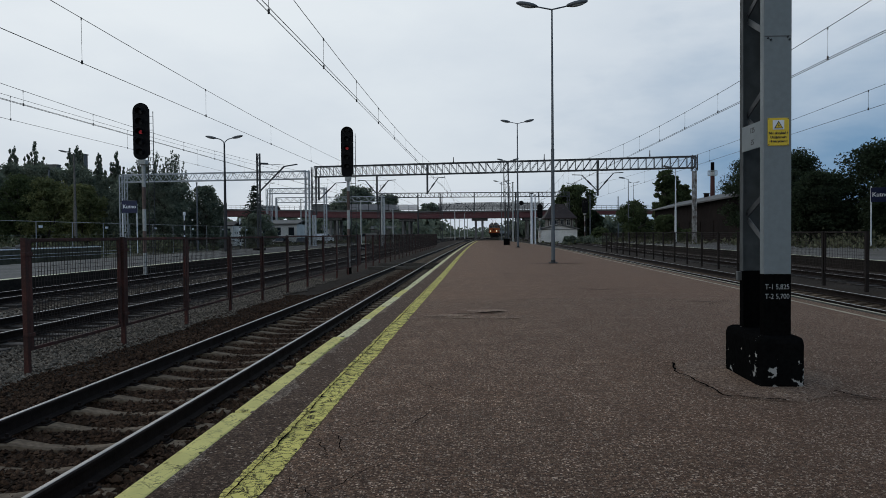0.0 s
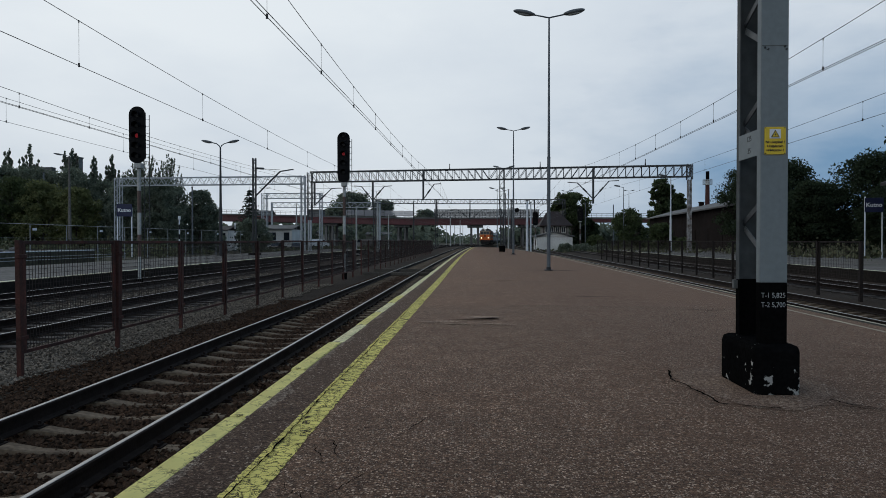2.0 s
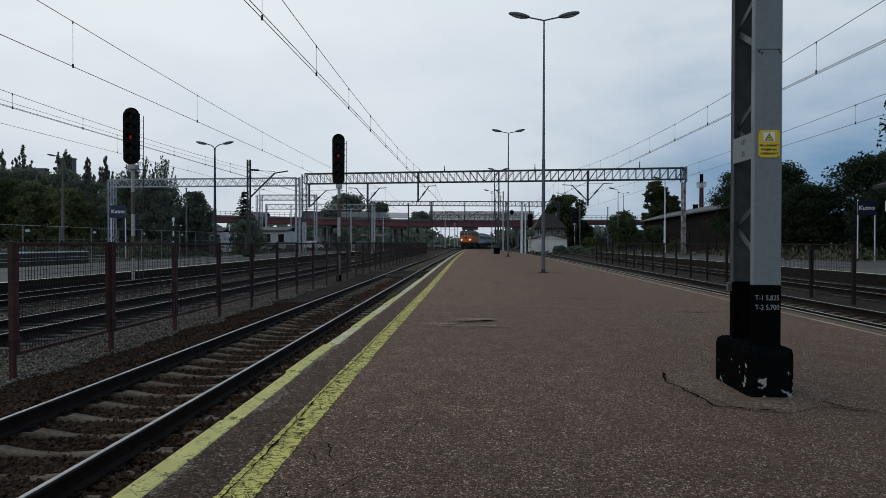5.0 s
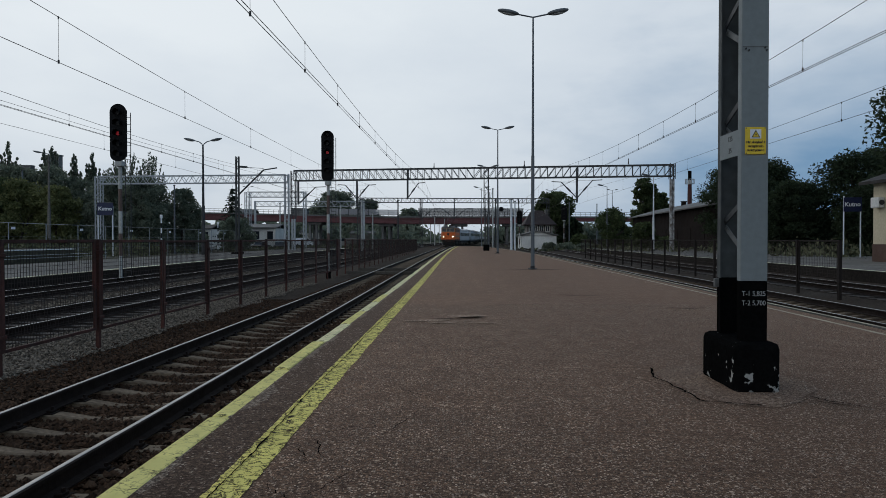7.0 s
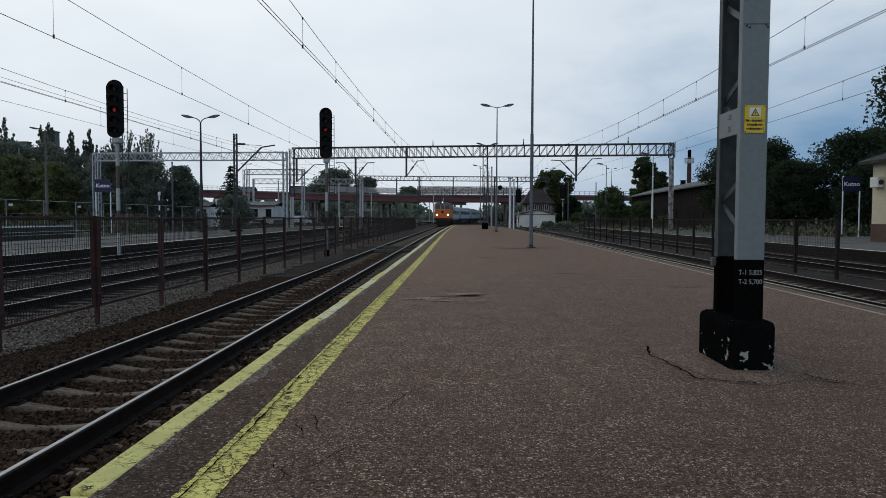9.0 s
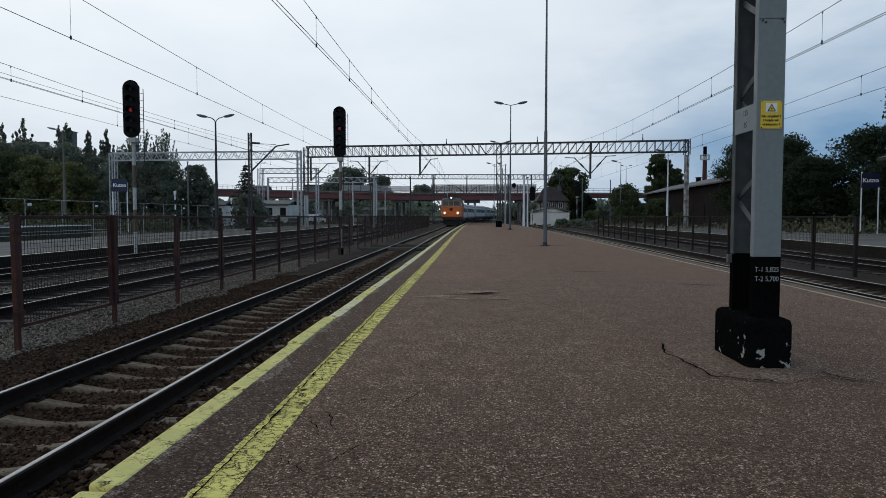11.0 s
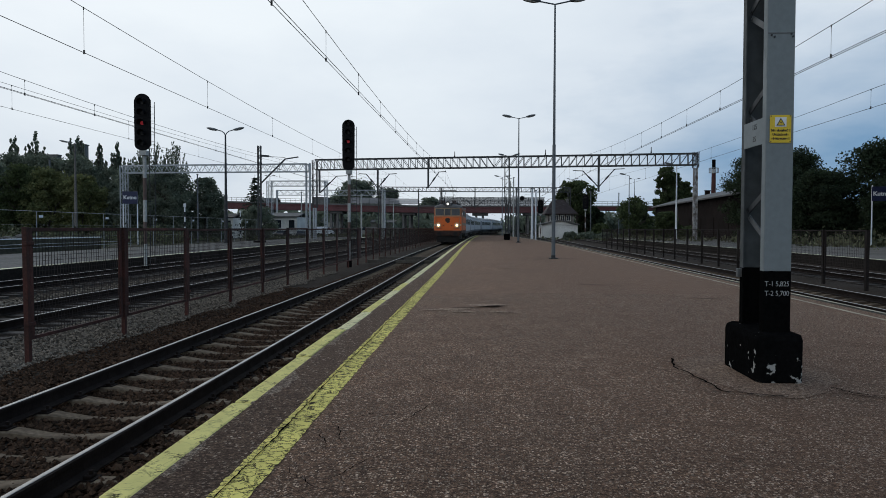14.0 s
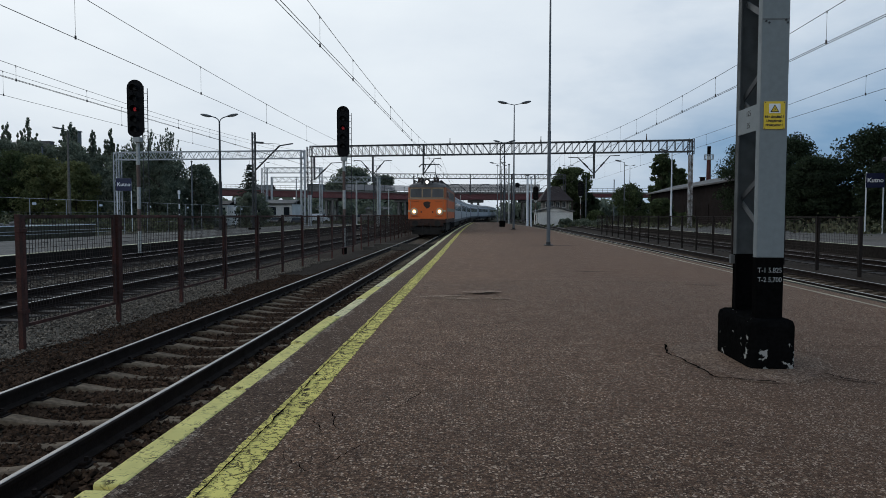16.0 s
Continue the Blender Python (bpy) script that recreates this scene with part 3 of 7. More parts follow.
def timber_sleeper():
    return box(bmesh.new(), -1.3, 1.3, -0.13, 0.13, -0.15, 0.0, 0.01)


def fastening():
    bm = bmesh.new()
    box(bm, -0.16, 0.16, -0.07, 0.07, 0.0, 0.012)
    for s in (-1, 1):
        box(bm, s * 0.105 - 0.03, s * 0.105 + 0.03, -0.05, 0.05, 0.01, 0.04, 0.008)
        rod(bm, (s * 0.115, 0, 0.03), (s * 0.115, 0, 0.07), 0.017, 6)
    return bm


def build_track(name, label, fx, y0, y1, sleeper, material, part_limit):
    tr = thing(name, label, "railway track", kind="structure")
    ys = [y0 + 2.0 * i for i in range(int((y1 - y0) / 2.0) + 1)]
    for s in (-0.755, 0.755):
        rail = part("rail", sweep(RAIL, [(fx(y) + s, y, RAIL_Z + lift(y)) for y in ys]), RAIL_STEEL, tr)
        part("rail_head", sweep([(-0.020, -0.001), (0.020, -0.001), (0.017, 0.003), (-0.017, 0.003)], [(fx(y) + s, y, RAIL_Z + lift(y)) for y in ys]), RAIL_TOP, rail, "polished running surface")
    me = me_f = None
    y, count = y0 + 0.31, 0
    rng = random.Random(len(name))
    while y < y1 and count < part_limit:
        yaw = -math.degrees(math.atan(fx(y + 0.5) - fx(y - 0.5))) + rng.uniform(-0.6, 0.6)
        z = RAIL_Z + lift(y) - 0.19 + rng.uniform(-0.008, 0.004)
        if me is None:
            ob = part("sleeper", sleeper(), material, tr)
            fa = part("rail_fastening", fastening(), RAIL_STEEL, ob)
            me, me_f = ob.data, fa.data
            fa.matrix_basis = pose(0.755, 0, 0.014)
            fb = new("rail_fastening", me_f)
            fb.parent, fb.matrix_basis = ob, pose(-0.755, 0, 0.014)
        else:
            ob = new("sleeper", me)
            ob.parent = tr
            if y < 24 and part_limit > 200:
                for s in (-1, 1):
                    fa = new("rail_fastening", me_f)
                    fa.parent, fa.matrix_basis = ob, pose(s * 0.755, 0, 0.014)
        ob.matrix_basis = pose(fx(y) + rng.uniform(-0.02, 0.02), y, z, 0, 0, yaw)
        y += 0.6
        count += 1
    return tr


build_track("track_1", "railway track with concrete sleepers beside the platform", track_x, -8.6, 420.0, concrete_sleeper, SLEEPER, 246)
build_track("track_2", "railway track behind the fence", lambda y: -9.4 + bend(y), -7.6, 240.0, timber_sleeper, WOOD_SLEEPER, 106)
build_track("track_3", "railway track beside the far low platform", lambda y: -14.3 + bend(y), 4.0, 240.0, timber_sleeper, WOOD_SLEEPER, 90)
build_track("track_4", "railway track on the other side of the platform", lambda y: right_x(y, 9.2), -7.6, 240.0, concrete_sleeper, SLEEPER, 126)
build_track("track_6", "dark siding track behind the far platform", lambda y: -28.0 + bend(y), 20.0, 240.0, timber_sleeper, WOOD_SLEEPER, 60)
build_track("track_5", "railway track behind the low fence", lambda y: right_x(y, 14.3), 6.0, 240.0, timber_sleeper, WOOD_SLEEPER, 90)


def stones(name, label, material, areas, seed):
    """Loose ballast, broken stones of three to seven centimetres."""
    rng = np.random.RandomState(seed)
    base = np.array([(1, 0, 0), (-1, 0, 0), (0, 1, 0), (0, -1, 0), (0, 0, 1), (0, 0, -1)], float)
    faces = np.array([(0, 2, 4), (2, 1, 4), (1, 3, 4), (3, 0, 4), (2, 0, 5), (1, 2, 5), (3, 1, 5), (0, 3, 5)])
    vs, fs = [], []
    for fx0, fx1, y0, y1, z, per, size in areas:
        count = int((y1 - y0) * (fx1(y0) - fx0(y0)) * per)
        for _ in range(count):
            y = y0 + (y1 - y0) * rng.rand() ** 1.25
            x = fx0(y) + (fx1(y) - fx0(y)) * rng.rand()
            s = size * (0.6 + 0.8 * rng.rand())
            v = base * (s * (0.6 + 0.6 * rng.rand(6, 1))) + rng.uniform(-0.25, 0.25, (6, 3)) * s
            a = rng.rand() * 6.28
            v = v @ np.array([[math.cos(a), math.sin(a), 0], [-math.sin(a), math.cos(a), 0], [0, 0, 0.75]])
            v += (x, y, z + rng.uniform(-0.01, 0.012))
            fs.append(faces + 6 * len(vs))
            vs.append(v)
    me = bpy.data.meshes.new(name)
    me.from_pydata(np.concatenate(vs).tolist(), [], np.concatenate(fs).tolist())
    me.materials.append(material)
    tagged(new(name, me), label, "ballast", kind="stuff")


stones("ballast_stones", "rust-brown ballast stones between the sleepers", STONE, [
    (lambda y: track_x(y) - 1.5, lambda y: track_x(y) + 1.5, 3.0, 16.0, -0.539, 760, 0.028),
    (lambda y: track_x(y) - 1.5, lambda y: track_x(y) + 1.5, 16.0, 40.0, -0.540, 230, 0.05),
    (lambda y: -6.4 + 0.5 * noise.noise(Vector((y * 0.9, 3.0, 0))), lambda y: track_x(y) - 1.4, 4.5, 22.0, -0.535, 520, 0.021),
    (lambda y: track_x(y) + 0.86, lambda y: track_x(y) + 1.7, 3.0, 16.0, -0.485, 420, 0.034),
    (lambda y: track_x(y) - 1.75, lambda y: track_x(y) - 0.86, 4.0, 18.0, -0.485, 420, 0.034)], 1)
stones("grey_ballast_stones", "pale grey ballast stones along the fence", STONE_GREY, [
    (lambda y: -8.3, lambda y: -6.2 + 0.5 * noise.noise(Vector((y * 0.7, 0, 0))), 6.0, 30.0, -0.53, 420, 0.027),
    (lambda y: -12.5, lambda y: -10.6, 14.0, 40.0, -0.53, 60, 0.045)], 2)


def chips():
    """Stone chips standing proud of the worn asphalt on the near stretch of the platform."""
    rng = np.random.RandomState(17)
    n = 150000
    y = 0.8 + 14.2 * rng.rand(n) ** 1.35
    x = -1.95 + (0.62 * y + 3.4) * rng.rand(n)
    patchy = np.sin(x * 2.1 + 1.3 * np.sin(y * 1.7)) + np.sin(y * 2.9 + x) + 1.6 * rng.randn(n)
    keep = (patchy > -1.6) & (rng.rand(n) < (y - 0.8) / 1.6) & (rng.rand(n) < (0.62 * y + 1.45 - x) / 0.8) & (x < right_edge(0.0) - 0.6) & (x > left_edge(0.0) + 0.2)
    near_line = (x > left_edge(0.0) + 0.54) & (x < left_edge(0.0) + 0.84)
    keep &= ~(near_line & (rng.rand(n) > 0.10)) & ~((x < left_edge(0.0) + 0.54) & (rng.rand(n) > 0.5))
    keep &= ~((x > 2.50) & (x < 3.0) & (y > 6.33) & (y < 7.33))
    x, y = x[keep], y[keep]
    n = len(x)
    size = (0.0027 + 0.0050 * rng.rand(n) ** 2.2) * (0.85 + 0.045 * y)
    base = np.array([(1, 0, 0), (0, 1, 0), (-1, 0, 0), (0, -1, 0), (0, 0, 1)], float)
    v = base[None] * (size[:, None, None] * (0.65 + 0.7 * rng.rand(n, 5, 1)))
    v[:, :, :2] += rng.uniform(-0.3, 0.3, (n, 5, 2)) * size[:, None, None]
    a = rng.rand(n) * 6.283
    ca, sa = np.cos(a)[:, None], np.sin(a)[:, None]
    vx, vy = v[:, :, 0] * ca - v[:, :, 1] * sa, v[:, :, 0] * sa + v[:, :, 1] * ca
    vz = v[:, :, 2] * 0.75 - 0.0055
    p = np.stack([vx + x[:, None], vy + y[:, None], vz], axis=2).reshape(-1, 3)
    f = np.array([(0, 1, 4), (1, 2, 4), (2, 3, 4), (3, 0, 4)])
    fs = (f[None] + 5 * np.arange(n)[:, None, None]).reshape(-1, 3)
    ob = link("stone_chips", (p.tolist(), fs.tolist()), CHIP_STONE)
    tagged(ob, "small pale stone chips in the worn platform asphalt", "stone chips", kind="stuff")


chips()


# ---------------------------------------------------------------- the lattice mast on the platform
def platform_mast():
    mast = thing("catenary_mast", "pale grey lattice catenary mast with black foot on the platform", "mast")
    # foot: a tarred concrete block with rounded shoulders
    bm = bmesh.new()
    box(bm, 2.545, 2.968, 6.375, 7.29, -0.05, 0.455, 0.065)
    part("concrete_foot", bm, CHIPPED, mast, "black tarred concrete block with chipped paint")
    # two channels, webs outwards
    for name, x0, x1, y, s in (("front_channel", 2.628, 2.876, 6.49, 1), ("rear_channel", 2.640, 2.888, 7.11, -1)):
        # the rear channel's shade comes from its darker colour
        for seg, z0, z1, m in (("lower", 0.40, 1.02, BLACK_TAR), ("upper", 1.02, 9.6, GREY_PAINT if s > 0 else SHADED_PAINT)):
            bm = bmesh.new()
            ya, yb = sorted((y, y + s * 0.012))
            box(bm, x0, x1, ya, yb, z0, z1, 0.003)
            ya, yb = sorted((y + s * 0.012, y + s * 0.085))
            box(bm, x0, x0 + 0.012, ya, yb, z0, z1)
            box(bm, x1 - 0.012, x1, ya, yb, z0, z1)
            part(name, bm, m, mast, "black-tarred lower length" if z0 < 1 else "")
    # lacing on both sides: from each rear node one bar rises and one falls to the front channel
    for x, shift in ((2.70, 0.0), (2.866, 0.3)):
        zn = 1.56 + shift
        while zn < 9.0:
            # rising bars get the darker steel: their shade is put into the colour
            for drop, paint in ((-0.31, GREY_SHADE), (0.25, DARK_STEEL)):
                bm = bmesh.new()
                off = 0.004 if drop < 0 else -0.008
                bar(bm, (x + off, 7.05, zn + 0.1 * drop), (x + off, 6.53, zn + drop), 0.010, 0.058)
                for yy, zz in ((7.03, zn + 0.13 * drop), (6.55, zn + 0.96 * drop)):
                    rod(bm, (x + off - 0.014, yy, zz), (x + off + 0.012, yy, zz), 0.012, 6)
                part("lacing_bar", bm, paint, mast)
            zn += 0.99
    bm = bmesh.new()
    box(bm, 2.629, 2.639, 6.505, 7.022, 2.205, 2.45, 0.002)
    plate = part("batten_plate", bm, GREY_PAINT, mast)
    side_m = lambda y, z: Matrix.Translation((2.628, y, z)) @ Euler((radians(90), 0, radians(-90))).to_matrix().to_4x4()
    writing("125", 0.075, SIGN_BLACK, plate, side_m(6.76, 2.385), "number", 0.001)
    writing("35", 0.075, SIGN_BLACK, plate, side_m(6.76, 2.27), "number", 0.001)
    for i in range(1, 4):
        z = 2.37 + i * 1.9
        bm = bmesh.new()
        box(bm, 2.609, 2.618, 6.50, 7.10, z - 0.12, z + 0.12, 0.002)
        part("batten_plate", bm, GREY_PAINT, mast)
    bm = bmesh.new()
    box(bm, 2.598, 2.642, 7.05, 7.10, 0.925, 1.012, 0.004)
    part("earth_terminal", bm, GREY_SHADE, mast, "small grey terminal box")
    # bolts of a splice near the top of the view
    for x, z in ((2.662, 3.19), (2.69, 3.175), (2.84, 3.20), (2.855, 3.175)):
        bm = bmesh.new()
        rod(bm, (x, 6.478, z), (x, 6.492, z), 0.009, 6)
        part("splice_bolt", bm, DARK_STEEL, mast)
    bm = bmesh.new()
    box(bm, 2.632, 2.872, 6.4865, 6.4895, 3.205, 3.212)
    part("weld_seam", bm, GREY_SHADE, mast)
    front_m = lambda x, z, y=6.487: Matrix.Translation((x, y, z)) @ Euler((radians(90), 0, 0)).to_matrix().to_4x4()
    writing("T-1 5,825", 0.066, LETTER_GREY, mast, front_m(2.75, 0.90) @ Matrix.Diagonal((0.86, 1.0, 1.0, 1.0)), "lettering", 0.001)
    writing("T-2 5,700", 0.066, LETTER_GREY, mast, front_m(2.75, 0.812) @ Matrix.Diagonal((0.86, 1.0, 1.0, 1.0)), "lettering", 0.001)
    # warning sign
    bm = bmesh.new()
    prism(bm, [(2.659, 2.212), (2.664, 2.205), (2.846, 2.205), (2.851, 2.212), (2.851, 2.452), (2.846, 2.459), (2.664, 2.459), (2.659, 2.452)], 0.004, Matrix.Translation((0, 6.482, 0)))
    sign = part("warning_sign", bm, SIGN_YELLOW, mast, "yellow enamel warning sign")
    bm = bmesh.new()
    box(bm, 2.704, 2.806, 6.4795, 6.482, 2.352, 2.438)
    part("white_panel", bm, SIGN_WHITE, sign)
    bm = bmesh.new()
    prism(bm, [(2.715, 2.362), (2.795, 2.362), (2.755, 2.432)], 0.002, Matrix.Translation((0, 6.477, 0)))
    part("triangle", bm, SIGN_BLACK, sign)
    bm = bmesh.new()
    prism(bm, [(2.727, 2.368), (2.783, 2.368), (2.755, 2.418)], 0.002, Matrix.Translation((0, 6.4745, 0)))
    part("triangle_field", bm, SIGN_YELLOW, sign)
    bm = bmesh.new()
    prism(bm, [(2.757, 2.407), (2.747, 2.386), (2.755, 2.386), (2.751, 2.370), (2.763, 2.391), (2.755, 2.391)], 0.002, Matrix.Translation((0, 6.472, 0)))
    part("flash", bm, SIGN_BLACK, sign)
    for i, line in enumerate(("Nie dotykać !", "Urządzenie", "elektryczne !")):
        writing(line, 0.031, SIGN_BLACK, sign, front_m(2.755, 2.318 - i * 0.037, 6.481), "lettering", 0.001, bold=0.0011)
    for x, z in ((2.669, 2.215), (2.841, 2.215), (2.669, 2.449), (2.841, 2.449)):
        bm = bmesh.new()
        rod(bm, (x, 6.478, z), (x, 6.484, z), 0.005, 8)
        part("rivet", bm, DARK_STEEL, sign)
    # cantilever out of sight above, carrying the wire over the track
    bm = bmesh.new()
    bar(bm, (2.7, 6.8, 7.6), (-3.6, 6.8, 7.3), 0.07, 0.07)
    bar(bm, (2.7, 6.8, 6.0), (-3.0, 6.8, 7.3), 0.06, 0.06)
    bar(bm, (2.8, 6.8, 7.6), (9.2, 6.8, 7.3), 0.07, 0.07)
    bar(bm, (2.8, 6.8, 6.0), (8.6, 6.8, 7.3), 0.06, 0.06)
    part("cantilever", bm, GREY_SHADE, mast)
    # mend in the asphalt round the foot
    rng = random.Random(9)
    outline = []
    for i in range(28):
        a_ = 2 * math.pi * i / 28
        r = 1.0 + 0.10 * math.sin(3 * a_ + 1) + rng.uniform(-0.05, 0.05)
        outline.append((2.70 + 0.68 * r * math.cos(a_), 6.82 + 0.92 * r * math.sin(a_), -0.002))
    tagged(link("asphalt_mend", (outline, [tuple(range(28))]), PATCH), "smoother asphalt mend around the mast foot", "asphalt mend", kind="structure")


def chipped_black():
    """Tar paint that has flaked off low on the block, baring pale concrete."""
    m = mat("chipped_tar_paint", (0.006, 0.006, 0.006), 0.75, big=(3, 0.2), fine=(30, 0.3), bump=(25, 0.4), spec=0.0)
    n, l = m.node_tree.nodes, m.node_tree.links
    b = n["Principled BSDF"]
    old = b.inputs["Base Color"].links[0].from_socket
    co = n.new("ShaderNodeTexCoord")
    t = n.new("ShaderNodeTexNoise")
    t.inputs["Scale"].default_value, t.inputs["Detail"].default_value, t.inputs["Roughness"].default_value = 9.0, 6.0, 0.6
    l.new(co.outputs["Object"], t.inputs["Vector"])
    t2 = n.new("ShaderNodeTexNoise")
    t2.inputs["Scale"].default_value = 1.7
    l.new(co.outputs["Object"], t2.inputs["Vector"])
    ad = n.new("ShaderNodeMath")
    ad.operation = "MULTIPLY_ADD"
    ad.inputs[1].default_value = 0.35
    l.new(t2.outputs["Fac"], ad.inputs[0])
    l.new(t.outputs["Fac"], ad.inputs[2])
    r = n.new("ShaderNodeMapRange")
    r.inputs[1].default_value, r.inputs[2].default_value = 0.745, 0.762
    # kicks and salt reach only the lowest hand's breadths
    sep = n.new("ShaderNodeSeparateXYZ")
    l.new(co.outputs["Object"], sep.inputs[0])
    low = n.new("ShaderNodeMath")
    low.operation = "MULTIPLY_ADD"
    low.inputs[1].default_value = -0.27
    l.new(sep.outputs["Z"], low.inputs[0])
    l.new(ad.outputs[0], low.inputs[2])
    l.new(low.outputs[0], r.inputs[0])
    x = n.new("ShaderNodeMix")
    x.data_type = "RGBA"
    l.new(r.outputs[0], x.inputs[0])
    l.new(old, x.inputs[6])
    x.inputs[7].default_value = (0.33, 0.32, 0.30, 1)
    l.new(x.outputs[2], b.inputs["Base Color"])
    return m


CHIPPED = chipped_black()
platform_mast()


# ---------------------------------------------------------------- fences
def fence_wire(width, z0, z1, pitch):
    vs, fs = [], []
    def quadbar(x0, x1, y0, y1, za, zb):
        k = len(vs)
        vs.extend([(x0, y0, za), (x1, y0, za), (x1, y1, za), (x0, y1, za), (x0, y0, zb), (x1, y0, zb), (x1, y1, zb), (x0, y1, zb)])
        fs.extend([(k, k + 1, k + 5, k + 4), (k + 1, k + 2, k + 6, k + 5), (k + 2, k + 3, k + 7, k + 6), (k + 3, k, k + 4, k + 7)])
    y = 0.08
    while y < width - 0.06:
        quadbar(-0.003, 0.003, y, y + 0.006, z0, z1)
        y += pitch
    z = z0 + 0.02
    while z < z1:
        quadbar(-0.003, 0.003, 0.06, width - 0.06, z, z + 0.006)
        z += pitch * 1.0
    return vs, fs


def fence_panel(name, label, group, width, z0, z1, wire=0.072, dark=False):
    f = thing(name, label, "fence", group)
    m = RUST_RED if not dark else FENCE_BLACK
    for y in (0.055, width - 0.125):
        bm = bmesh.new()
        box(bm, -0.022, 0.022, y, y + 0.065, z0, z1, 0.004)
        part("stile", bm, m, f)
    for z, nm in ((z1 - 0.05, "top_rail"), (z0, "bottom_rail")):
        bm = bmesh.new()
        box(bm, -0.02, 0.02, 0.112, width - 0.118, z, z + 0.05, 0.004)
        part(nm, bm, m, f)
    part("wire_mesh", fence_wire(width, z0 + 0.02, z1 - 0.02, wire), MESH_WIRE, f)
    bm = bmesh.new()
    w_ = 0.05 if dark else 0.035
    box(bm, -w_, w_, -w_, w_, -0.75, z1 + 0.01, 0.005)
    for z in (z0 + 0.2, z1 - 0.25):
        box(bm, -0.03, 0.045, -0.045, 0.13, z, z + 0.055, 0.006)
    part("post", bm, m, f)
    return f


FENCE_BLACK = mat("dark_fence_paint", (0.022, 0.017, 0.015), 0.7, big=(2.5, 0.3), fine=(30, 0.25), bump=(50, 0.1), spec=0.1)


def fences():
    step = 2.665
    first = fence_panel("track_fence", "rusty red-brown steel fence panel with wire mesh", "fence between the tracks", step, -0.22, 1.39)
    rng = random.Random(2)
    y = 9.42
    k = 0
    while y < 96:
        x = -6.45 + bend(y)
        yaw = -math.degrees(math.atan(bend(y + step) - bend(y)) / 1.0) + rng.uniform(-0.3, 0.3)
        m = pose(x, y, rng.uniform(-0.015, 0.015), 0, rng.uniform(-0.6, 0.6), yaw)
        if k == 0:
            first.matrix_basis = m
        elif k != 10:
            copy_thing(first, m)
        else:
            bm = bmesh.new()
            box(bm, -0.02, 0.02, 0, 0.95, -0.2, 1.42, 0.01)
            box(bm, -0.04, 0.04, -0.04, 0.04, -0.75, 1.45, 0.006)
            gate = link("fence_board", bm, RUST_RED)
            tagged(gate, "solid red-brown board closing the fence", "fence").matrix_basis = m
        y += step
        k += 1
    first = fence_panel("low_track_fence", "low black steel fence panel with wire mesh", "fence between the right tracks", 2.8, -0.1, 1.38, 0.11, dark=True)
    for k in range(18):
        y = 22.4 + 2.8 * k
        m = pose(right_x(y, 12.0), y, 0, 0, rng.uniform(-0.5, 0.5), -0.7)
        if k == 0:
            first.matrix_basis = m
        else:
            copy_thing(first, m)


fences()


# ---------------------------------------------------------------- overhead line
def truss(name, label, a, b, h, depth, panels, material, group=""):
    """A box girder of angle steel between a and b (its lower front line), zigzag on both faces."""
    g = thing(name, label, "gantry", group)
    a, b = Vector(a), Vector(b)
    d = b - a
    side_ = Vector((-d.y, d.x, 0)).normalized() * depth
    up = Vector((0, 0, h))
    for nm, o in (("lower_chord", Vector()), ("lower_chord", side_), ("upper_chord", up), ("upper_chord", up + side_)):
        bm = bmesh.new()
        bar(bm, a + o, b + o, 0.13, 0.13)
        part(nm, bm, material, g)
    for o, nm in ((Vector(), "front_lacing"), (side_, "rear_lacing")):
        bm = bmesh.new()
        for i in range(panels):
            p, q = a + d * (i / panels) + o, a + d * ((i + 1) / panels) + o
            if material is WHITE_STEEL:
                bar(bm, p + up * (i % 2), q + up * (1 - i % 2), 0.06, 0.06)
                continue
            bar(bm, p, p + up, 0.06, 0.06)
            if i < panels / 2:
                bar(bm, p + up, q, 0.06, 0.06)
            else:
                bar(bm, p, q + up, 0.06, 0.06)
        bar(bm, b + o, b + o + up, 0.08, 0.08)
        part(nm, bm, material, g)
    return g


def lattice_mast(bm, x, y, z0, z1, w=0.5, leg=0.09):
    for sx in (-1, 1):
        for sy in (-1, 1):
            bar(bm, (x + sx * w / 2, y + sy * w / 2, z0), (x + sx * w / 2, y + sy * w / 2, z1), leg, leg)
    n = max(3, int((z1 - z0) / 0.7))
    for i in range(n):
        za, zb = z0 + (z1 - z0) * i / n, z0 + (z1 - z0) * (i + 1) / n
        s = 1 if i % 2 else -1
        for o in (-1, 1):
            bar(bm, (x - s * w / 2, y + o * w / 2, za), (x + s * w / 2, y + o * w / 2, zb), 0.035, 0.035)
            bar(bm, (x + o * w / 2, y - s * w / 2, za), (x + o * w / 2, y + s * w / 2, zb), 0.035, 0.035)


def hanger(g, x, y, ztop, zbot, arms, material):
    """A post hung from the girder with raking cantilevers, each with its insulator."""
    bm = bmesh.new()
    box(bm, x - 0.11, x + 0.11, y - 0.11, y + 0.11, zbot, ztop)
    post = part("drop_post", bm, material, g)
    for dx, za, dz in arms:
        bm = bmesh.new()
        bar(bm, (x, y, za), (x + dx * 0.62, y, za + dz), 0.11, 0.11)
        bar(bm, (x + dx * 0.62, y, za + dz), (x + dx, y, za + dz + 0.05), 0.09, 0.09)
        rod(bm, (x + dx * 0.25, y, za + dz * 0.41), (x + dx * 0.4, y, za + dz * 0.65), 0.10, 8)
        bar(bm, (x, y, za + dz), (x + dx * 0.62, y, za + dz), 0.03, 0.03)
        part("cantilever", bm, material, post)


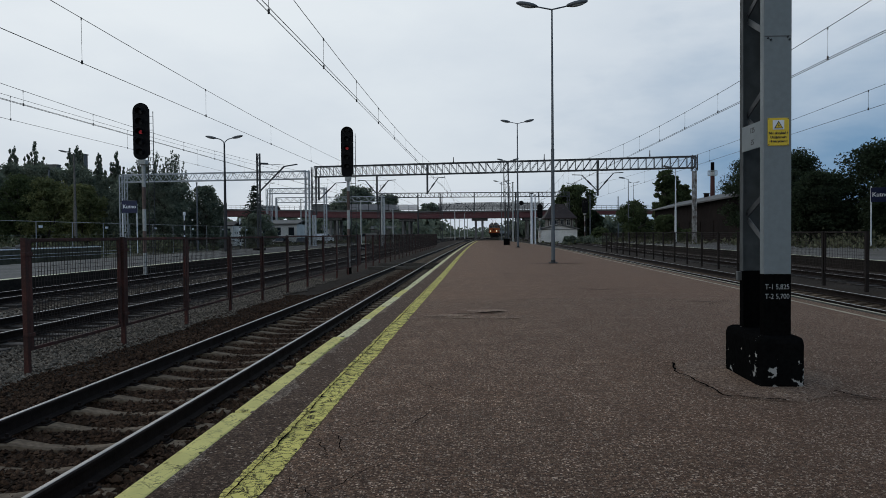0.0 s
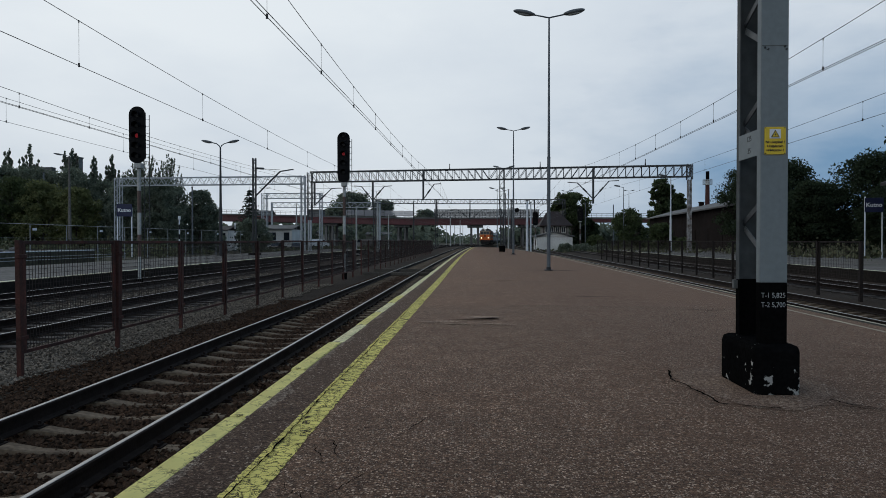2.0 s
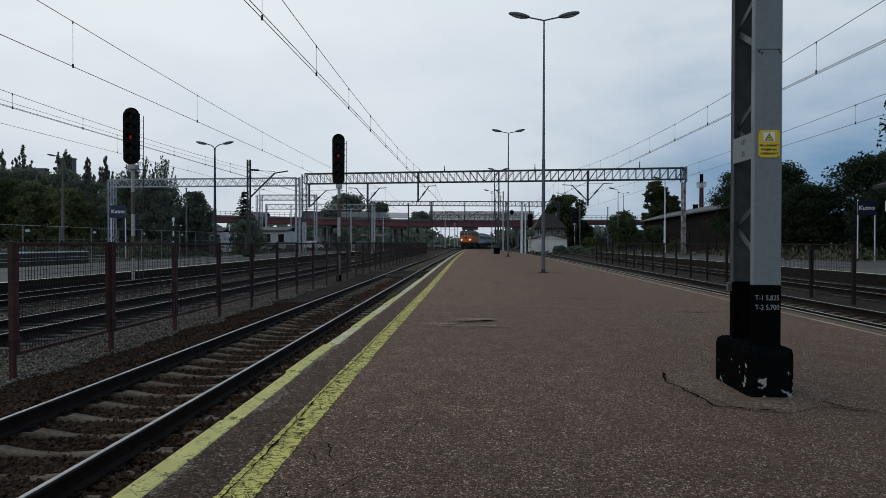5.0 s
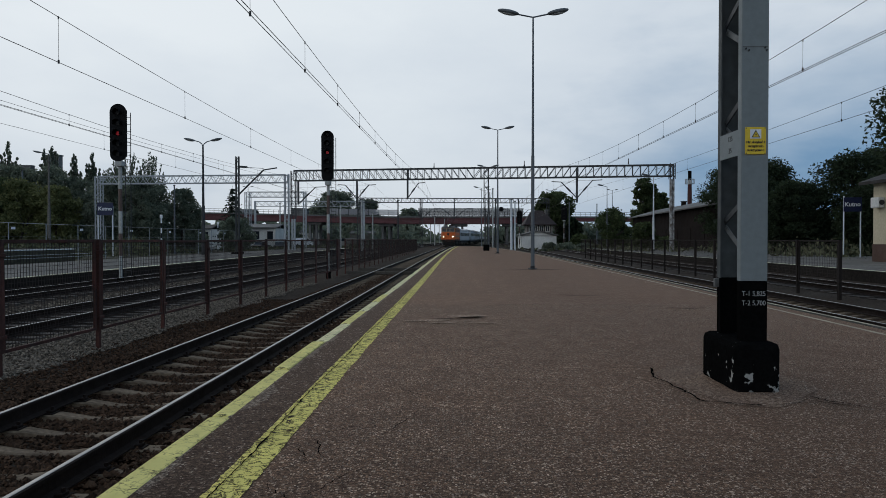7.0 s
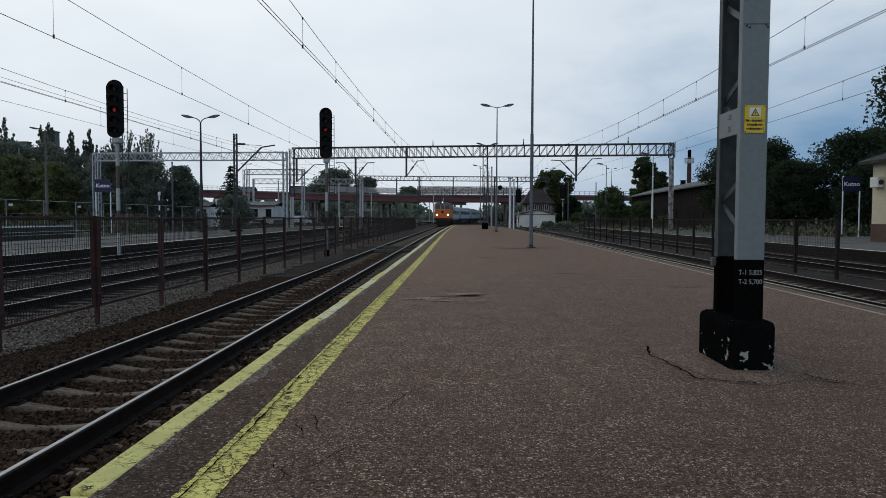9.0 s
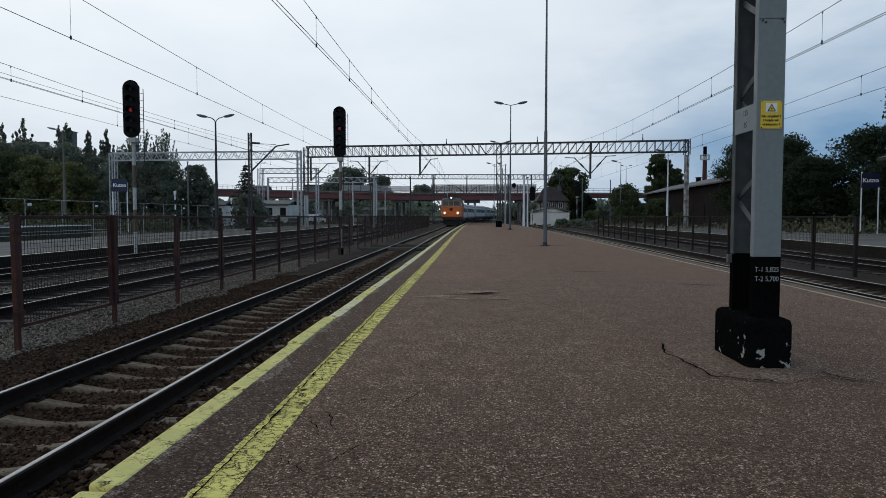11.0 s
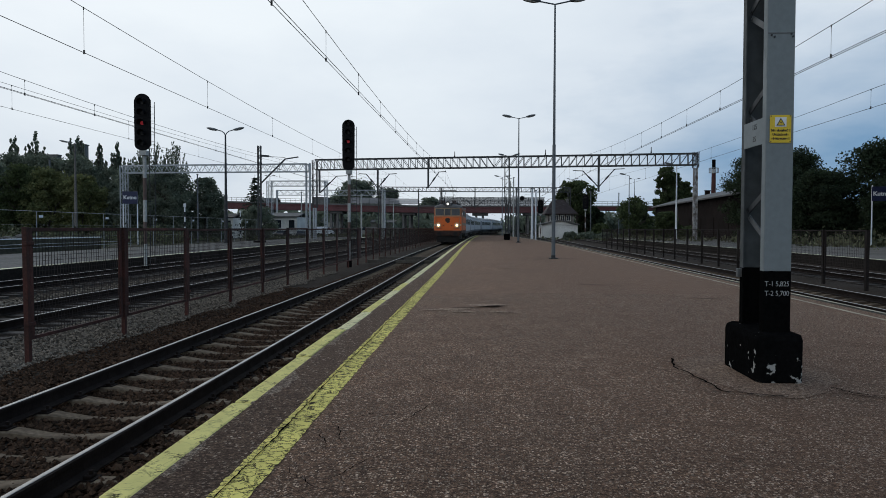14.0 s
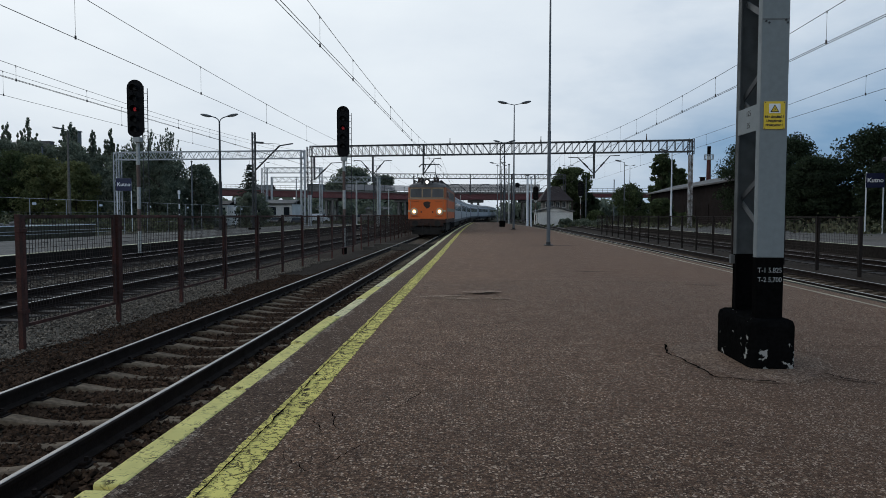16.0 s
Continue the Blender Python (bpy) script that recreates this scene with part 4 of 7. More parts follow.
def overhead():
    main = truss("signal_gantry", "black steel lattice portal gantry across all tracks", (-21.3, 88, 8.95), (24.75, 80, 8.75), 1.3, 0.9, 52, GANTRY_STEEL)
    for x, y, z0, m1, split in ((-21.4, 88.3, -0.58, WHITE_STEEL, 4.0), (3.35, 84.4, 0.0, GANTRY_STEEL, 4.5), (24.75, 80.4, -0.02, FLAKED_STEEL, 8.4)):
        bm = bmesh.new()
        lattice_mast(bm, x, y, z0, split, 0.30, 0.15)
        part("mast_foot", bm, m1, main, "weathered pale lower mast")
        bm = bmesh.new()
        lattice_mast(bm, x, y, split, 10.2, 0.55)
        part("mast", bm, GANTRY_STEEL, main)
    bm = bmesh.new()
    box(bm, 3.0, 3.72, 83.8, 84.9, -0.02, 0.75, 0.08)
    part("plinth", bm, BLACK_TAR, main, "black mast plinth")
    hanger(main, -12.9, 86.6, 9.0, 5.6, ((-2.4, 6.5, 1.75), (2.4, 6.5, 1.75)), GANTRY_STEEL)
    hanger(main, -6.4, 85.4, 10.2, 6.4, ((2.2, 6.5, 1.9),), GANTRY_STEEL)
    hanger(main, 14.0, 81.9, 9.9, 5.75, ((-3.0, 6.3, 1.9), (3.0, 6.3, 2.1)), GANTRY_STEEL)
    hanger(main, -20.7, 88.0, 9.0, 5.9, ((3.6, 5.9, 2.2),), GANTRY_STEEL)
    for x, y in ((7.9, 83.4), (19.9, 81.2), (-3.1, 85.2)):
        bm = bmesh.new()
        rod(bm, (x, y, 10.2), (x, y, 10.9), 0.05, 6)
        rod(bm, (x, y, 10.2), (x, y, 10.55), 0.09, 8, 0.05)
        part("roof_insulator", bm, INSULATOR, main)
    far = truss("far_gantry", "thin black lattice gantry farther along the line", (-22.0, 150, 9.5), (19.5, 150, 9.3), 0.95, 0.9, 44, GANTRY_STEEL)
    for x in (-8.3, 8.2, 19.4, -22):
        bm = bmesh.new()
        lattice_mast(bm, x, 150.3, -0.5, 10.3, 0.5)
        part("mast", bm, GANTRY_STEEL, far)
    hanger(far, -8.3, 149.8, 10.2, 6.0, ((3.6, 5.6, 2.3),), GANTRY_STEEL)
    hanger(far, -1.0, 149.8, 10.3, 5.8, ((-4.2, 6.0, 2.0), (4.2, 6.0, 2.0)), GANTRY_STEEL)
    hanger(far, 13.0, 149.8, 10.2, 5.6, ((-3.4, 5.8, 2.0), (3.4, 5.8, 2.0)), GANTRY_STEEL)
    for (xa, ya), (xb, yb), z, h, n, posts in (
            ((-50.5, 95), (-23.4, 92), 9.15, 1.05, 38, ((-50.6, 95.4, 0.75), (-23.3, 92.4, 0.5))),
            ((-39.5, 127), (-28.4, 125.5), 9.25, 0.95, 16, ((-39.4, 127.3, 0.9), (-28.4, 125.8, 0.45))),
            ((-45.6, 152), (-20.9, 150), 8.75, 1.1, 30, ((-45.6, 152.6, 0.2), (-20.9, 150.6, 0.17)))):
        g = truss("pale_gantry", "pale galvanised lattice portal gantry over the far sidings", (xa, ya, z), (xb, yb, z - 0.1), h, 0.8, n, WHITE_STEEL, "pale gantries")
        for x, y, w in posts:
            bm = bmesh.new()
            if y > 148:
                box(bm, x - w, x + w, y - 0.2, y + 0.2, -0.6, z + h, 0.02)
            else:
                lattice_mast(bm, x, y, -0.6, z + h, w, 0.12)
            part("mast", bm, WHITE_STEEL, g)


overhead()


def single_mast():
    m = thing("lattice_mast", "slim black lattice mast with a raking cantilever", "mast")
    bm = bmesh.new()
    lattice_mast(bm, -21.45, 66, -0.55, 9.4, 0.26, 0.08)
    part("mast", bm, GANTRY_STEEL, m)
    bm = bmesh.new()
    box(bm, -21.95, -20.95, 65.5, 66.5, -0.6, 0.15, 0.06)
    part("plinth", bm, BLACK_TAR, m)
    bm = bmesh.new()
    bar(bm, (-21.3, 66, 5.75), (-18.9, 66, 8.1), 0.13, 0.13)
    bar(bm, (-18.9, 66, 8.1), (-17.6, 66, 8.3), 0.11, 0.11)
    bar(bm, (-21.3, 66, 8.4), (-18.9, 66, 8.25), 0.04, 0.04)
    rod(bm, (-21.2, 66, 8.42), (-20.5, 66, 8.38), 0.10, 8)
    part("cantilever", bm, GANTRY_STEEL, m)


single_mast()


def wire_run(label, fx, a, b, low, z_contact, z_top, z_low, drops, twin=False, stagger=0.0):
    """Contact wire and messenger hung from a to b, lowest at low, and again in like spans beyond; drops: (first, spacing) of the droppers."""
    w = thing("overhead_wire", label, "overhead wire", "overhead wires")
    def messenger_z(y):
        u = (y - a) % (b - a) + a
        k = (u - low) / ((low - a) if u < low else (b - low))
        return z_low + (z_top - z_low) * k * k
    def at(y):
        k = (y - a) / (b - a)
        u = k % 2.0
        return fx(y) + stagger * ((1 - 2 * u) if u < 1 else (2 * u - 3))
    ys = [a - (b - a) + (b - a) / 16 * i for i in range(16 * 5 + 1)]
    prof = [(0.008 * math.cos(i * math.pi / 3), 0.008 * math.sin(i * math.pi / 3)) for i in range(6)]
    part("contact_wire", sweep(prof, [(at(y), y, z_contact) for y in ys]), COPPER, w)
    if twin:
        part("contact_wire", sweep(prof, [(at(y) + 0.09, y, z_contact) for y in ys]), COPPER, w)
    part("messenger_wire", sweep(prof, [(at(y), y, messenger_z(y)) for y in ys]), COPPER, w)
    y = drops[0]
    while y < 90:
        bm = bmesh.new()
        x, z = at(y), messenger_z(y)
        rod(bm, (x, y, z_contact), (x, y, z), 0.0045, 5)
        rod(bm, (x, y, z_contact - 0.03), (x, y, z_contact + 0.06), 0.022, 6)
        rod(bm, (x, y, z - 0.05), (x, y, z + 0.02), 0.014, 6)
        part("dropper", bm, COPPER, w)
        y += drops[1]


wire_run("twin contact wire and messenger over the platform track", lambda y: track_x(y) + 0.1, 0, 60, 30, 5.58, 7.05, 6.12, (12.7, 4.3), twin=True, stagger=-0.38)
wire_run("overhead wire over the track behind the fence", lambda y: -9.5 + bend(y), 0, 76, 35, 5.60, 7.25, 6.43, (8.6, 7.5))
wire_run("overhead wire over the track at the far platform", lambda y: -14.6 + bend(y), 2, 62, 29, 5.67, 7.0, 6.05, (21.4, 4.0), twin=True)
wire_run("overhead wire and messenger over the far sidings", lambda y: -18.4 + bend(y), -10, 66, 30, 6.06, 7.5, 6.98, (26.2, 9.0))
wire_run("overhead wire over the track beyond the platform", lambda y: 8.95 - 0.013 * min(y, 60), -3, 60, 27.5, 5.71, 7.5, 6.36, (17.7, 3.8), twin=True)
wire_run("overhead wire over the outer track", lambda y: right_x(y, 13.2), -12, 80, 34, 5.60, 7.2, 6.20, (24.6, 8.5))


# ---------------------------------------------------------------- signals, lamps and signs
def signal(x, y, z0, z_head0, z_head1, width, red_at, label, lens_n=5, drop=0.0):
    s = thing("light_signal", label, "railway signal", "light signals", pose(x, y, 0))
    h, r = z_head1 - z_head0, width / 2
    pts = []
    for i in range(13):
        a = math.pi * i / 12
        pts.append((r * math.cos(a), z_head1 - r + r * math.sin(a)))
    for i in range(13):
        a = math.pi + math.pi * i / 12
        pts.append((r * math.cos(a) * 0.97, z_head0 + r * 0.75 + r * 0.75 * math.sin(a)))
    bm = bmesh.new()
    prism(bm, pts, 0.03, Matrix.Translation((0, -0.12, 0)))
    head = part("signal_head", bm, SIGNAL_BLACK, s, "black rounded signal board")
    bm = bmesh.new()
    box(bm, -r * 0.75, r * 0.75, -0.09, 0.16, z_head0 + r * 0.6, z_head1 - r * 0.6, 0.03)
    part("lamp_box", bm, SIGNAL_BLACK, head)
    for i in range(lens_n):
        z = z_head1 - h * (0.075 + drop + 0.18 * i)
        red = i == red_at
        bm = bmesh.new()
        rod(bm, (0, -0.125, z), (0, -0.135, z), r * 0.24, 16)
        part("lens", bm, RED_LAMP if red else LENS_DARK, head, "lit red lens" if red else "")
        bm = bmesh.new()
        for k in range(9):
            a0, a1 = math.pi * (k / 9 * 1.3 - 0.15), math.pi * ((k + 1) / 9 * 1.3 - 0.15)
            R_ = r * 0.44
            q = [bm.verts.new((R_ * math.cos(a) * f, yy, z + R_ * math.sin(a) * f)) for a, yy, f in ((a0, -0.12, 1), (a1, -0.12, 1), (a1, -0.34, 0.95), (a0, -0.34, 0.95))]
            bm.faces.new(q)
        part("hood", bm, SIGNAL_BLACK, head)
    # collar, mast with faded bands, ladder, foot
    bm = bmesh.new()
    box(bm, -r * 0.42, r * 0.42, -0.12, 0.2, z_head0 - 0.2, z_head0 + 0.02, 0.02)
    part("number_plate", bm, MAST_WHITE, s)
    z, k = z0, 0
    while z < z_head0 - 0.16:
        z1 = min(z + 0.95, z_head0 - 0.16)
        bm = bmesh.new()
        rod(bm, (0, 0.05, z), (0, 0.05, z1), 0.078, 12)
        part("mast_band", bm, MAST_WHITE if k % 2 == 0 else MAST_BROWN, s, smooth=False)
        z, k = z1, k + 1
    bm = bmesh.new()
    for dx in (0.10, 0.34):
        rod(bm, (dx, 0.30, z0), (dx, 0.30, z_head1 - 0.3), 0.016, 6)
    zz = z0 + 0.3
    while zz < z_head1 - 0.3:
        rod(bm, (0.10, 0.30, zz), (0.34, 0.30, zz), 0.010, 5)
        zz += 0.3
    for zz in (z_head0 - 0.3, z0 + 1.2, z0 + 2.8):
        rod(bm, (0.1, 0.05, zz), (0.22, 0.30, zz), 0.014, 5)
    part("ladder", bm, DARK_STEEL, s)
    bm = bmesh.new()
    box(bm, -0.11, 0.11, -0.08, 0.16, -0.7, z0 - 0.02, 0.02)
    part("foot", bm, BLACK_TAR, s)
    return s


signal(-14.5, 29, -0.25, 4.72, 7.16, 0.72, 2, "tall black light signal showing red on a banded mast", drop=0.08)
signal(-6.56, 34.2, -0.2, 4.30, 6.82, 0.63, 2, "black light signal showing red beside the fence")


def platform_lamp(x, y, h, z0=0.0, arms=1.65, label="tall grey double-armed platform lamp, unlit", group="platform lamps", rise=0.35, r=0.11, rot=0, only=0, paint=None):
    l_ = thing("street_lamp", label, "street lamp", group, pose(x, y, z0, 0, 0, rot))
    bm = bmesh.new()
    rod(bm, (0, 0, 0), (0, 0, h * 0.45), r, 12, r * 0.85)
    rod(bm, (0, 0, h * 0.45), (0, 0, h), r * 0.7, 12, r * 0.42)
    part("pole", bm, paint or POLE_GREY, l_)
    bm = bmesh.new()
    rod(bm, (0, 0, 0.0), (0, 0, 0.04), r * 2.4, 12)
    rod(bm, (0, 0, 0.04), (0, 0, 0.16), r * 1.15, 12)
    part("base", bm, DARK_STEEL, l_)
    for s in (-1, 1):
        if only and s != only:
            continue
        bm = bmesh.new()
        if rise > 0.5:
            bend_pts = [(0, 0, h - 0.03), (s * arms * 0.06, 0, h + rise * 0.22), (s * arms * 0.2, 0, h + rise * 0.42), (s * arms * 0.45, 0, h + rise * 0.56)]
            for p, q in zip(bend_pts, bend_pts[1:]):
                rod(bm, p, q, 0.045, 8)
        else:
            rod(bm, (0, 0, h - 0.03), (s * arms * 0.45, 0, h + rise * 0.35), 0.035, 8)
        arm = part("arm", bm, POLE_GREY, l_)
        bm = bmesh.new()
        tilt = Matrix.Translation((s * arms * 0.7, 0, h + rise * 0.65)) @ Matrix.Rotation(-s * 0.2, 4, "Y")
        bmesh.ops.create_uvsphere(bm, u_segments=14, v_segments=8, radius=1.0, matrix=tilt @ Matrix.Diagonal((arms * 0.32, 0.19, 0.12, 1)))
        part("lamp_head", bm, LAMP_SHELL, arm, smooth=True)
        bm = bmesh.new()
        bmesh.ops.create_uvsphere(bm, u_segments=12, v_segments=6, radius=1.0, matrix=tilt @ Matrix.Translation((0, 0, -0.055)) @ Matrix.Diagonal((arms * 0.24, 0.15, 0.09, 1)))
        part("diffuser", bm, DIFFUSER, arm, smooth=True)
    return l_


platform_lamp(3.45, 32.3, 11.81, r=0.09)
platform_lamp(3.85, 68.5, 12.3)
platform_lamp(4.4, 104, 12.3)
platform_lamp(4.6, 140, 12.3, -0.5)
platform_lamp(-23.3, 62, 9.9, -0.02, 1.75, "black double-armed lamp with raised arms beyond the tracks", "far lamps", 0.9, r=0.17, paint=DARK_STEEL)
platform_lamp(23.6, 110, 9.8, -0.02, 1.5, "pale single-armed lamp beside the far platform", "far lamps", 0.4, only=-1)
platform_lamp(24.2, 86, 9.2, -0.02, 1.5, "pale single-armed lamp beside the far platform", "far lamps", 0.4, r=0.14, only=-1, paint=SIGN_WHITE)
platform_lamp(-55.7, 92, 13.5, -0.5, 2.2, "single-armed lamp on a thick pole before the trees", "far lamps", 0.4, r=0.24, only=-1, paint=PAVING)


def station_sign(x, y, z0, z1, width, board, rot, label):
    s = thing("station_sign", label, "station sign", "station signs", pose(x, y, 0, 0, 0, rot))
    for dx in (-width / 2, width / 2):
        bm = bmesh.new()
        rod(bm, (dx, 0.06, -0.1), (dx, 0.06, z1 + (0.1 if dx < 0 else -0.3)), 0.05, 10)
        part("post", bm, SIGN_WHITE, s)
    bm = bmesh.new()
    box(bm, -width / 2 - 0.05, width / 2 + 0.05, -0.03, 0.005, z1 - board, z1, 0.01)
    bd = part("board", bm, SIGN_BLUE, s, "dark blue sign board")
    writing("Kutno", board * 0.40, SIGN_WHITE, bd, Matrix.Translation((0, -0.034, z1 - board * 0.5)) @ Euler((radians(90), 0, 0)).to_matrix().to_4x4(), "lettering", 0.002, bold=0.012)


station_sign(-31.3, 60, 0, 4.65, 1.22, 1.12, 10, "blue station name sign on two pale posts")
station_sign(31.1, 55, 0, 4.72, 1.2, 1.12, -12, "blue station name sign on two pale posts")


# ---------------------------------------------------------------- trees
BARK = mat("bark", (0.075, 0.06, 0.048), 0.9, big=(2, 0.3), fine=(14, 0.4), bump=(12, 0.6))
LEAF = [mat("leaves_" + n, c, 0.7, big=(0.35, 0.35), fine=(3, 0.25), bump=(10, 0.0), tint=t, island=0.38, spec=0.12) for n, c, t in (
    ("dark", (0.168, 0.190, 0.140), (0.134, 0.158, 0.118)),
    ("green", (0.080, 0.100, 0.044), (0.054, 0.071, 0.032)),
    ("yellowish", (0.165, 0.170, 0.072), (0.120, 0.138, 0.064)),
    ("spruce", (0.042, 0.056, 0.040), (0.030, 0.042, 0.031)),
    ("deep", (0.043, 0.058, 0.031), (0.026, 0.037, 0.021)))]
for m_ in LEAF:
    # leaves let some of the light through
    n_, l_ = m_.node_tree.nodes, m_.node_tree.links
    b_ = n_["Principled BSDF"]
    tr_ = n_.new("ShaderNodeBsdfTranslucent")
    l_.new(b_.inputs["Base Color"].links[0].from_socket, tr_.inputs["Color"])
    mx_ = n_.new("ShaderNodeMixShader")
    mx_.inputs[0].default_value = 0.5
    l_.new(b_.outputs[0], mx_.inputs[1])
    l_.new(tr_.outputs[0], mx_.inputs[2])
    l_.new(mx_.outputs[0], n_["Material Output"].inputs["Surface"])
GRASS = mat("dry_grass", (0.115, 0.110, 0.062), 0.9, big=(0.15, 0.4), fine=(3, 0.3), bump=(10, 0.0), tint=(0.060, 0.075, 0.034), island=0.5)


def leaf_mesh(centres, radii, per, size, rng, up=0.0):
    """Small leaf sprays scattered through clumps: quads of random turn, denser towards each clump's skin."""
    n = len(centres) * per
    c = np.repeat(np.asarray(centres, float), per, axis=0)
    r = np.repeat(np.asarray(radii, float), per, axis=0)
    d = rng.normal(size=(n, 3))
    d /= np.linalg.norm(d, axis=1)[:, None]
    p = c + d * r * (rng.rand(n, 1) ** 0.45)
    a = rng.normal(size=(n, 3))
    a[:, 2] += up
    a /= np.linalg.norm(a, axis=1)[:, None]
    b = np.cross(a, rng.normal(size=(n, 3)))
    b /= np.linalg.norm(b, axis=1)[:, None] + 1e-9
    s = size * (0.6 + 0.8 * rng.rand(n, 1))
    q = np.stack([p - a * s, p + b * s * 0.55, p + a * s, p - b * s * 0.45], axis=1).reshape(-1, 3)
    f = np.arange(n * 4).reshape(-1, 4)
    return q.tolist(), f.tolist()


def limb(bm, a, b, r0, r1, rng, n=4):
    a, b = Vector(a), Vector(b)
    pts = [a.lerp(b, i / n) + (Vector((rng.normal(), rng.normal(), 0)) * 0.05 * (b - a).length / n * 2 if 0 < i < n else Vector()) for i in range(n + 1)]
    for i in range(n):
        rod(bm, pts[i], pts[i + 1], r0 + (r1 - r0) * i / n, 6, r0 + (r1 - r0) * (i + 1) / n)


def tree(x, y, h, w, seed, leaf=1, label="dense green broadleaf tree beside the railway", group="trees", z0=-0.6, lowest=0.15, clumps=110, per=110, size=0.2, name="tree"):
    rng = np.random.RandomState(seed)
    t = thing(name, label, "tree", group, pose(x, y, z0))
    bm = bmesh.new()
    limb(bm, (0, 0, 0), (0, 0, h * 0.6), 0.03 * h * 0.6, 0.03 * h * 0.25, rng)
    for i in range(9):
        a = 6.28 * i / 9 + rng.rand()
        z = h * (0.25 + 0.4 * rng.rand())
        e = (math.cos(a) * w * 0.36, math.sin(a) * w * 0.36, z + h * 0.22)
        limb(bm, (0, 0, z), e, 0.010 * h, 0.004 * h, rng, 3)
    part("trunk", bm, BARK, t)
    cs, rs = [], []
    for i in range(clumps):
        u = rng.rand()
        z = h * (lowest + (1 - lowest) * u)
        prof = math.sin(math.pi * min(1, 0.16 + 0.80 * (z / h - lowest) / (1 - lowest))) ** 0.6
        a, q = 6.28 * rng.rand(), rng.rand() ** 0.5
        rad = w / 2 * prof * q
        cs.append((math.cos(a) * rad, math.sin(a) * rad, min(z, h * 0.94)))
        k = w * (0.10 + 0.09 * rng.rand())
        rs.append((k, k, k * 0.75))
    part("crown", leaf_mesh(cs, rs, per, size, rng), LEAF[leaf], t)
    return t


def poplar(x, y, h, w, seed, leaf=0, label="tall narrow poplar with upswept branches", z0=-0.6, size=0.19):
    rng = np.random.RandomState(seed)
    t = thing("poplar", label, "tree", "poplars", pose(x, y, z0))
    bm = bmesh.new()
    limb(bm, (0, 0, 0), (0, 0, h * 0.92), 0.018 * h, 0.003 * h, rng)
    cs, rs = [], []
    for i in range(34):
        a = 6.28 * rng.rand()
        z = h * (0.05 + 0.52 * rng.rand())
        e_z = min(z + h * (0.22 + 0.24 * rng.rand()), h * 0.98)
        r = w * 0.5 * (0.25 + 0.75 * rng.rand() ** 0.6)
        top = math.sin(math.pi * min(1.0, 0.22 + 0.78 * e_z / h)) ** 0.55
        e = (math.cos(a) * r * top, math.sin(a) * r * top, e_z)
        s = (math.cos(a) * r * 0.3, math.sin(a) * r * 0.3, z)
        if i < 14:
            limb(bm, s, e, 0.005 * h, 0.002 * h, rng, 3)
        for k in range(7):
            u = k / 6
            q = w * (0.06 + 0.045 * rng.rand()) * (1.2 - 0.85 * u)
            cs.append(tuple(s[j] * (1 - u) + e[j] * u for j in range(3)))
            rs.append((q, q, q * 2.2))
    for k in range(26):
        u = 0.25 + 0.75 * k / 25
        cs.append((0.03 * w * math.sin(k), 0.03 * w * math.cos(k * 1.7), h * u * 0.98))
        q = w * 0.13 * (1.3 - u)
        rs.append((q, q, max(q * 2.6, 0.6)))
    part("trunk", bm, BARK, t)
    part("crown", leaf_mesh(cs, rs, 48, size, rng, 1.6), LEAF[leaf], t)
    return t


def fan_poplar(x, y, h, w, seed, label="feathery poplar with many upswept branches"):
    """A many-stemmed poplar: thin branches fan up from low on the trunk, each clad in small leaves, with sky between the tips."""
    rng = np.random.RandomState(seed)
    t = thing("poplar", label, "tree", "poplars", pose(x, y, -0.6))
    bm = bmesh.new()
    limb(bm, (0, 0, 0), (0, 0, h * 0.7), 0.016 * h, 0.005 * h, rng)
    cs, rs = [], []
    for i in range(46):
        a = 6.28 * rng.rand()
        z0_ = h * (0.06 + 0.42 * rng.rand())
        spread = w * 0.5 * rng.rand() ** 0.6
        ztip = h * (0.62 + 0.38 * (1 - (spread / (w * 0.5)) ** 1.6) * (0.75 + 0.25 * rng.rand()))
        tip = (math.cos(a) * spread, math.sin(a) * spread, max(ztip, z0_ + h * 0.25))
        root = (tip[0] * 0.12, tip[1] * 0.12, z0_)
        if i < 26:
            limb(bm, root, tip, 0.005 * h, 0.0012 * h, rng, 3)
        for k in range(12):
            u = 0.15 + 0.85 * k / 11
            bow = u ** 1.35
            q = (0.24 + 0.16 * rng.rand()) * (1.25 - 0.8 * u)
            cs.append((root[0] + (tip[0] - root[0]) * bow, root[1] + (tip[1] - root[1]) * bow, root[2] + (tip[2] - root[2]) * u))
            rs.append((q, q, q * 2.6))
    part("trunk", bm, BARK, t)
    part("crown", leaf_mesh(cs, rs, 15, 0.14, rng, 2.2), LEAF[0], t)
    return t


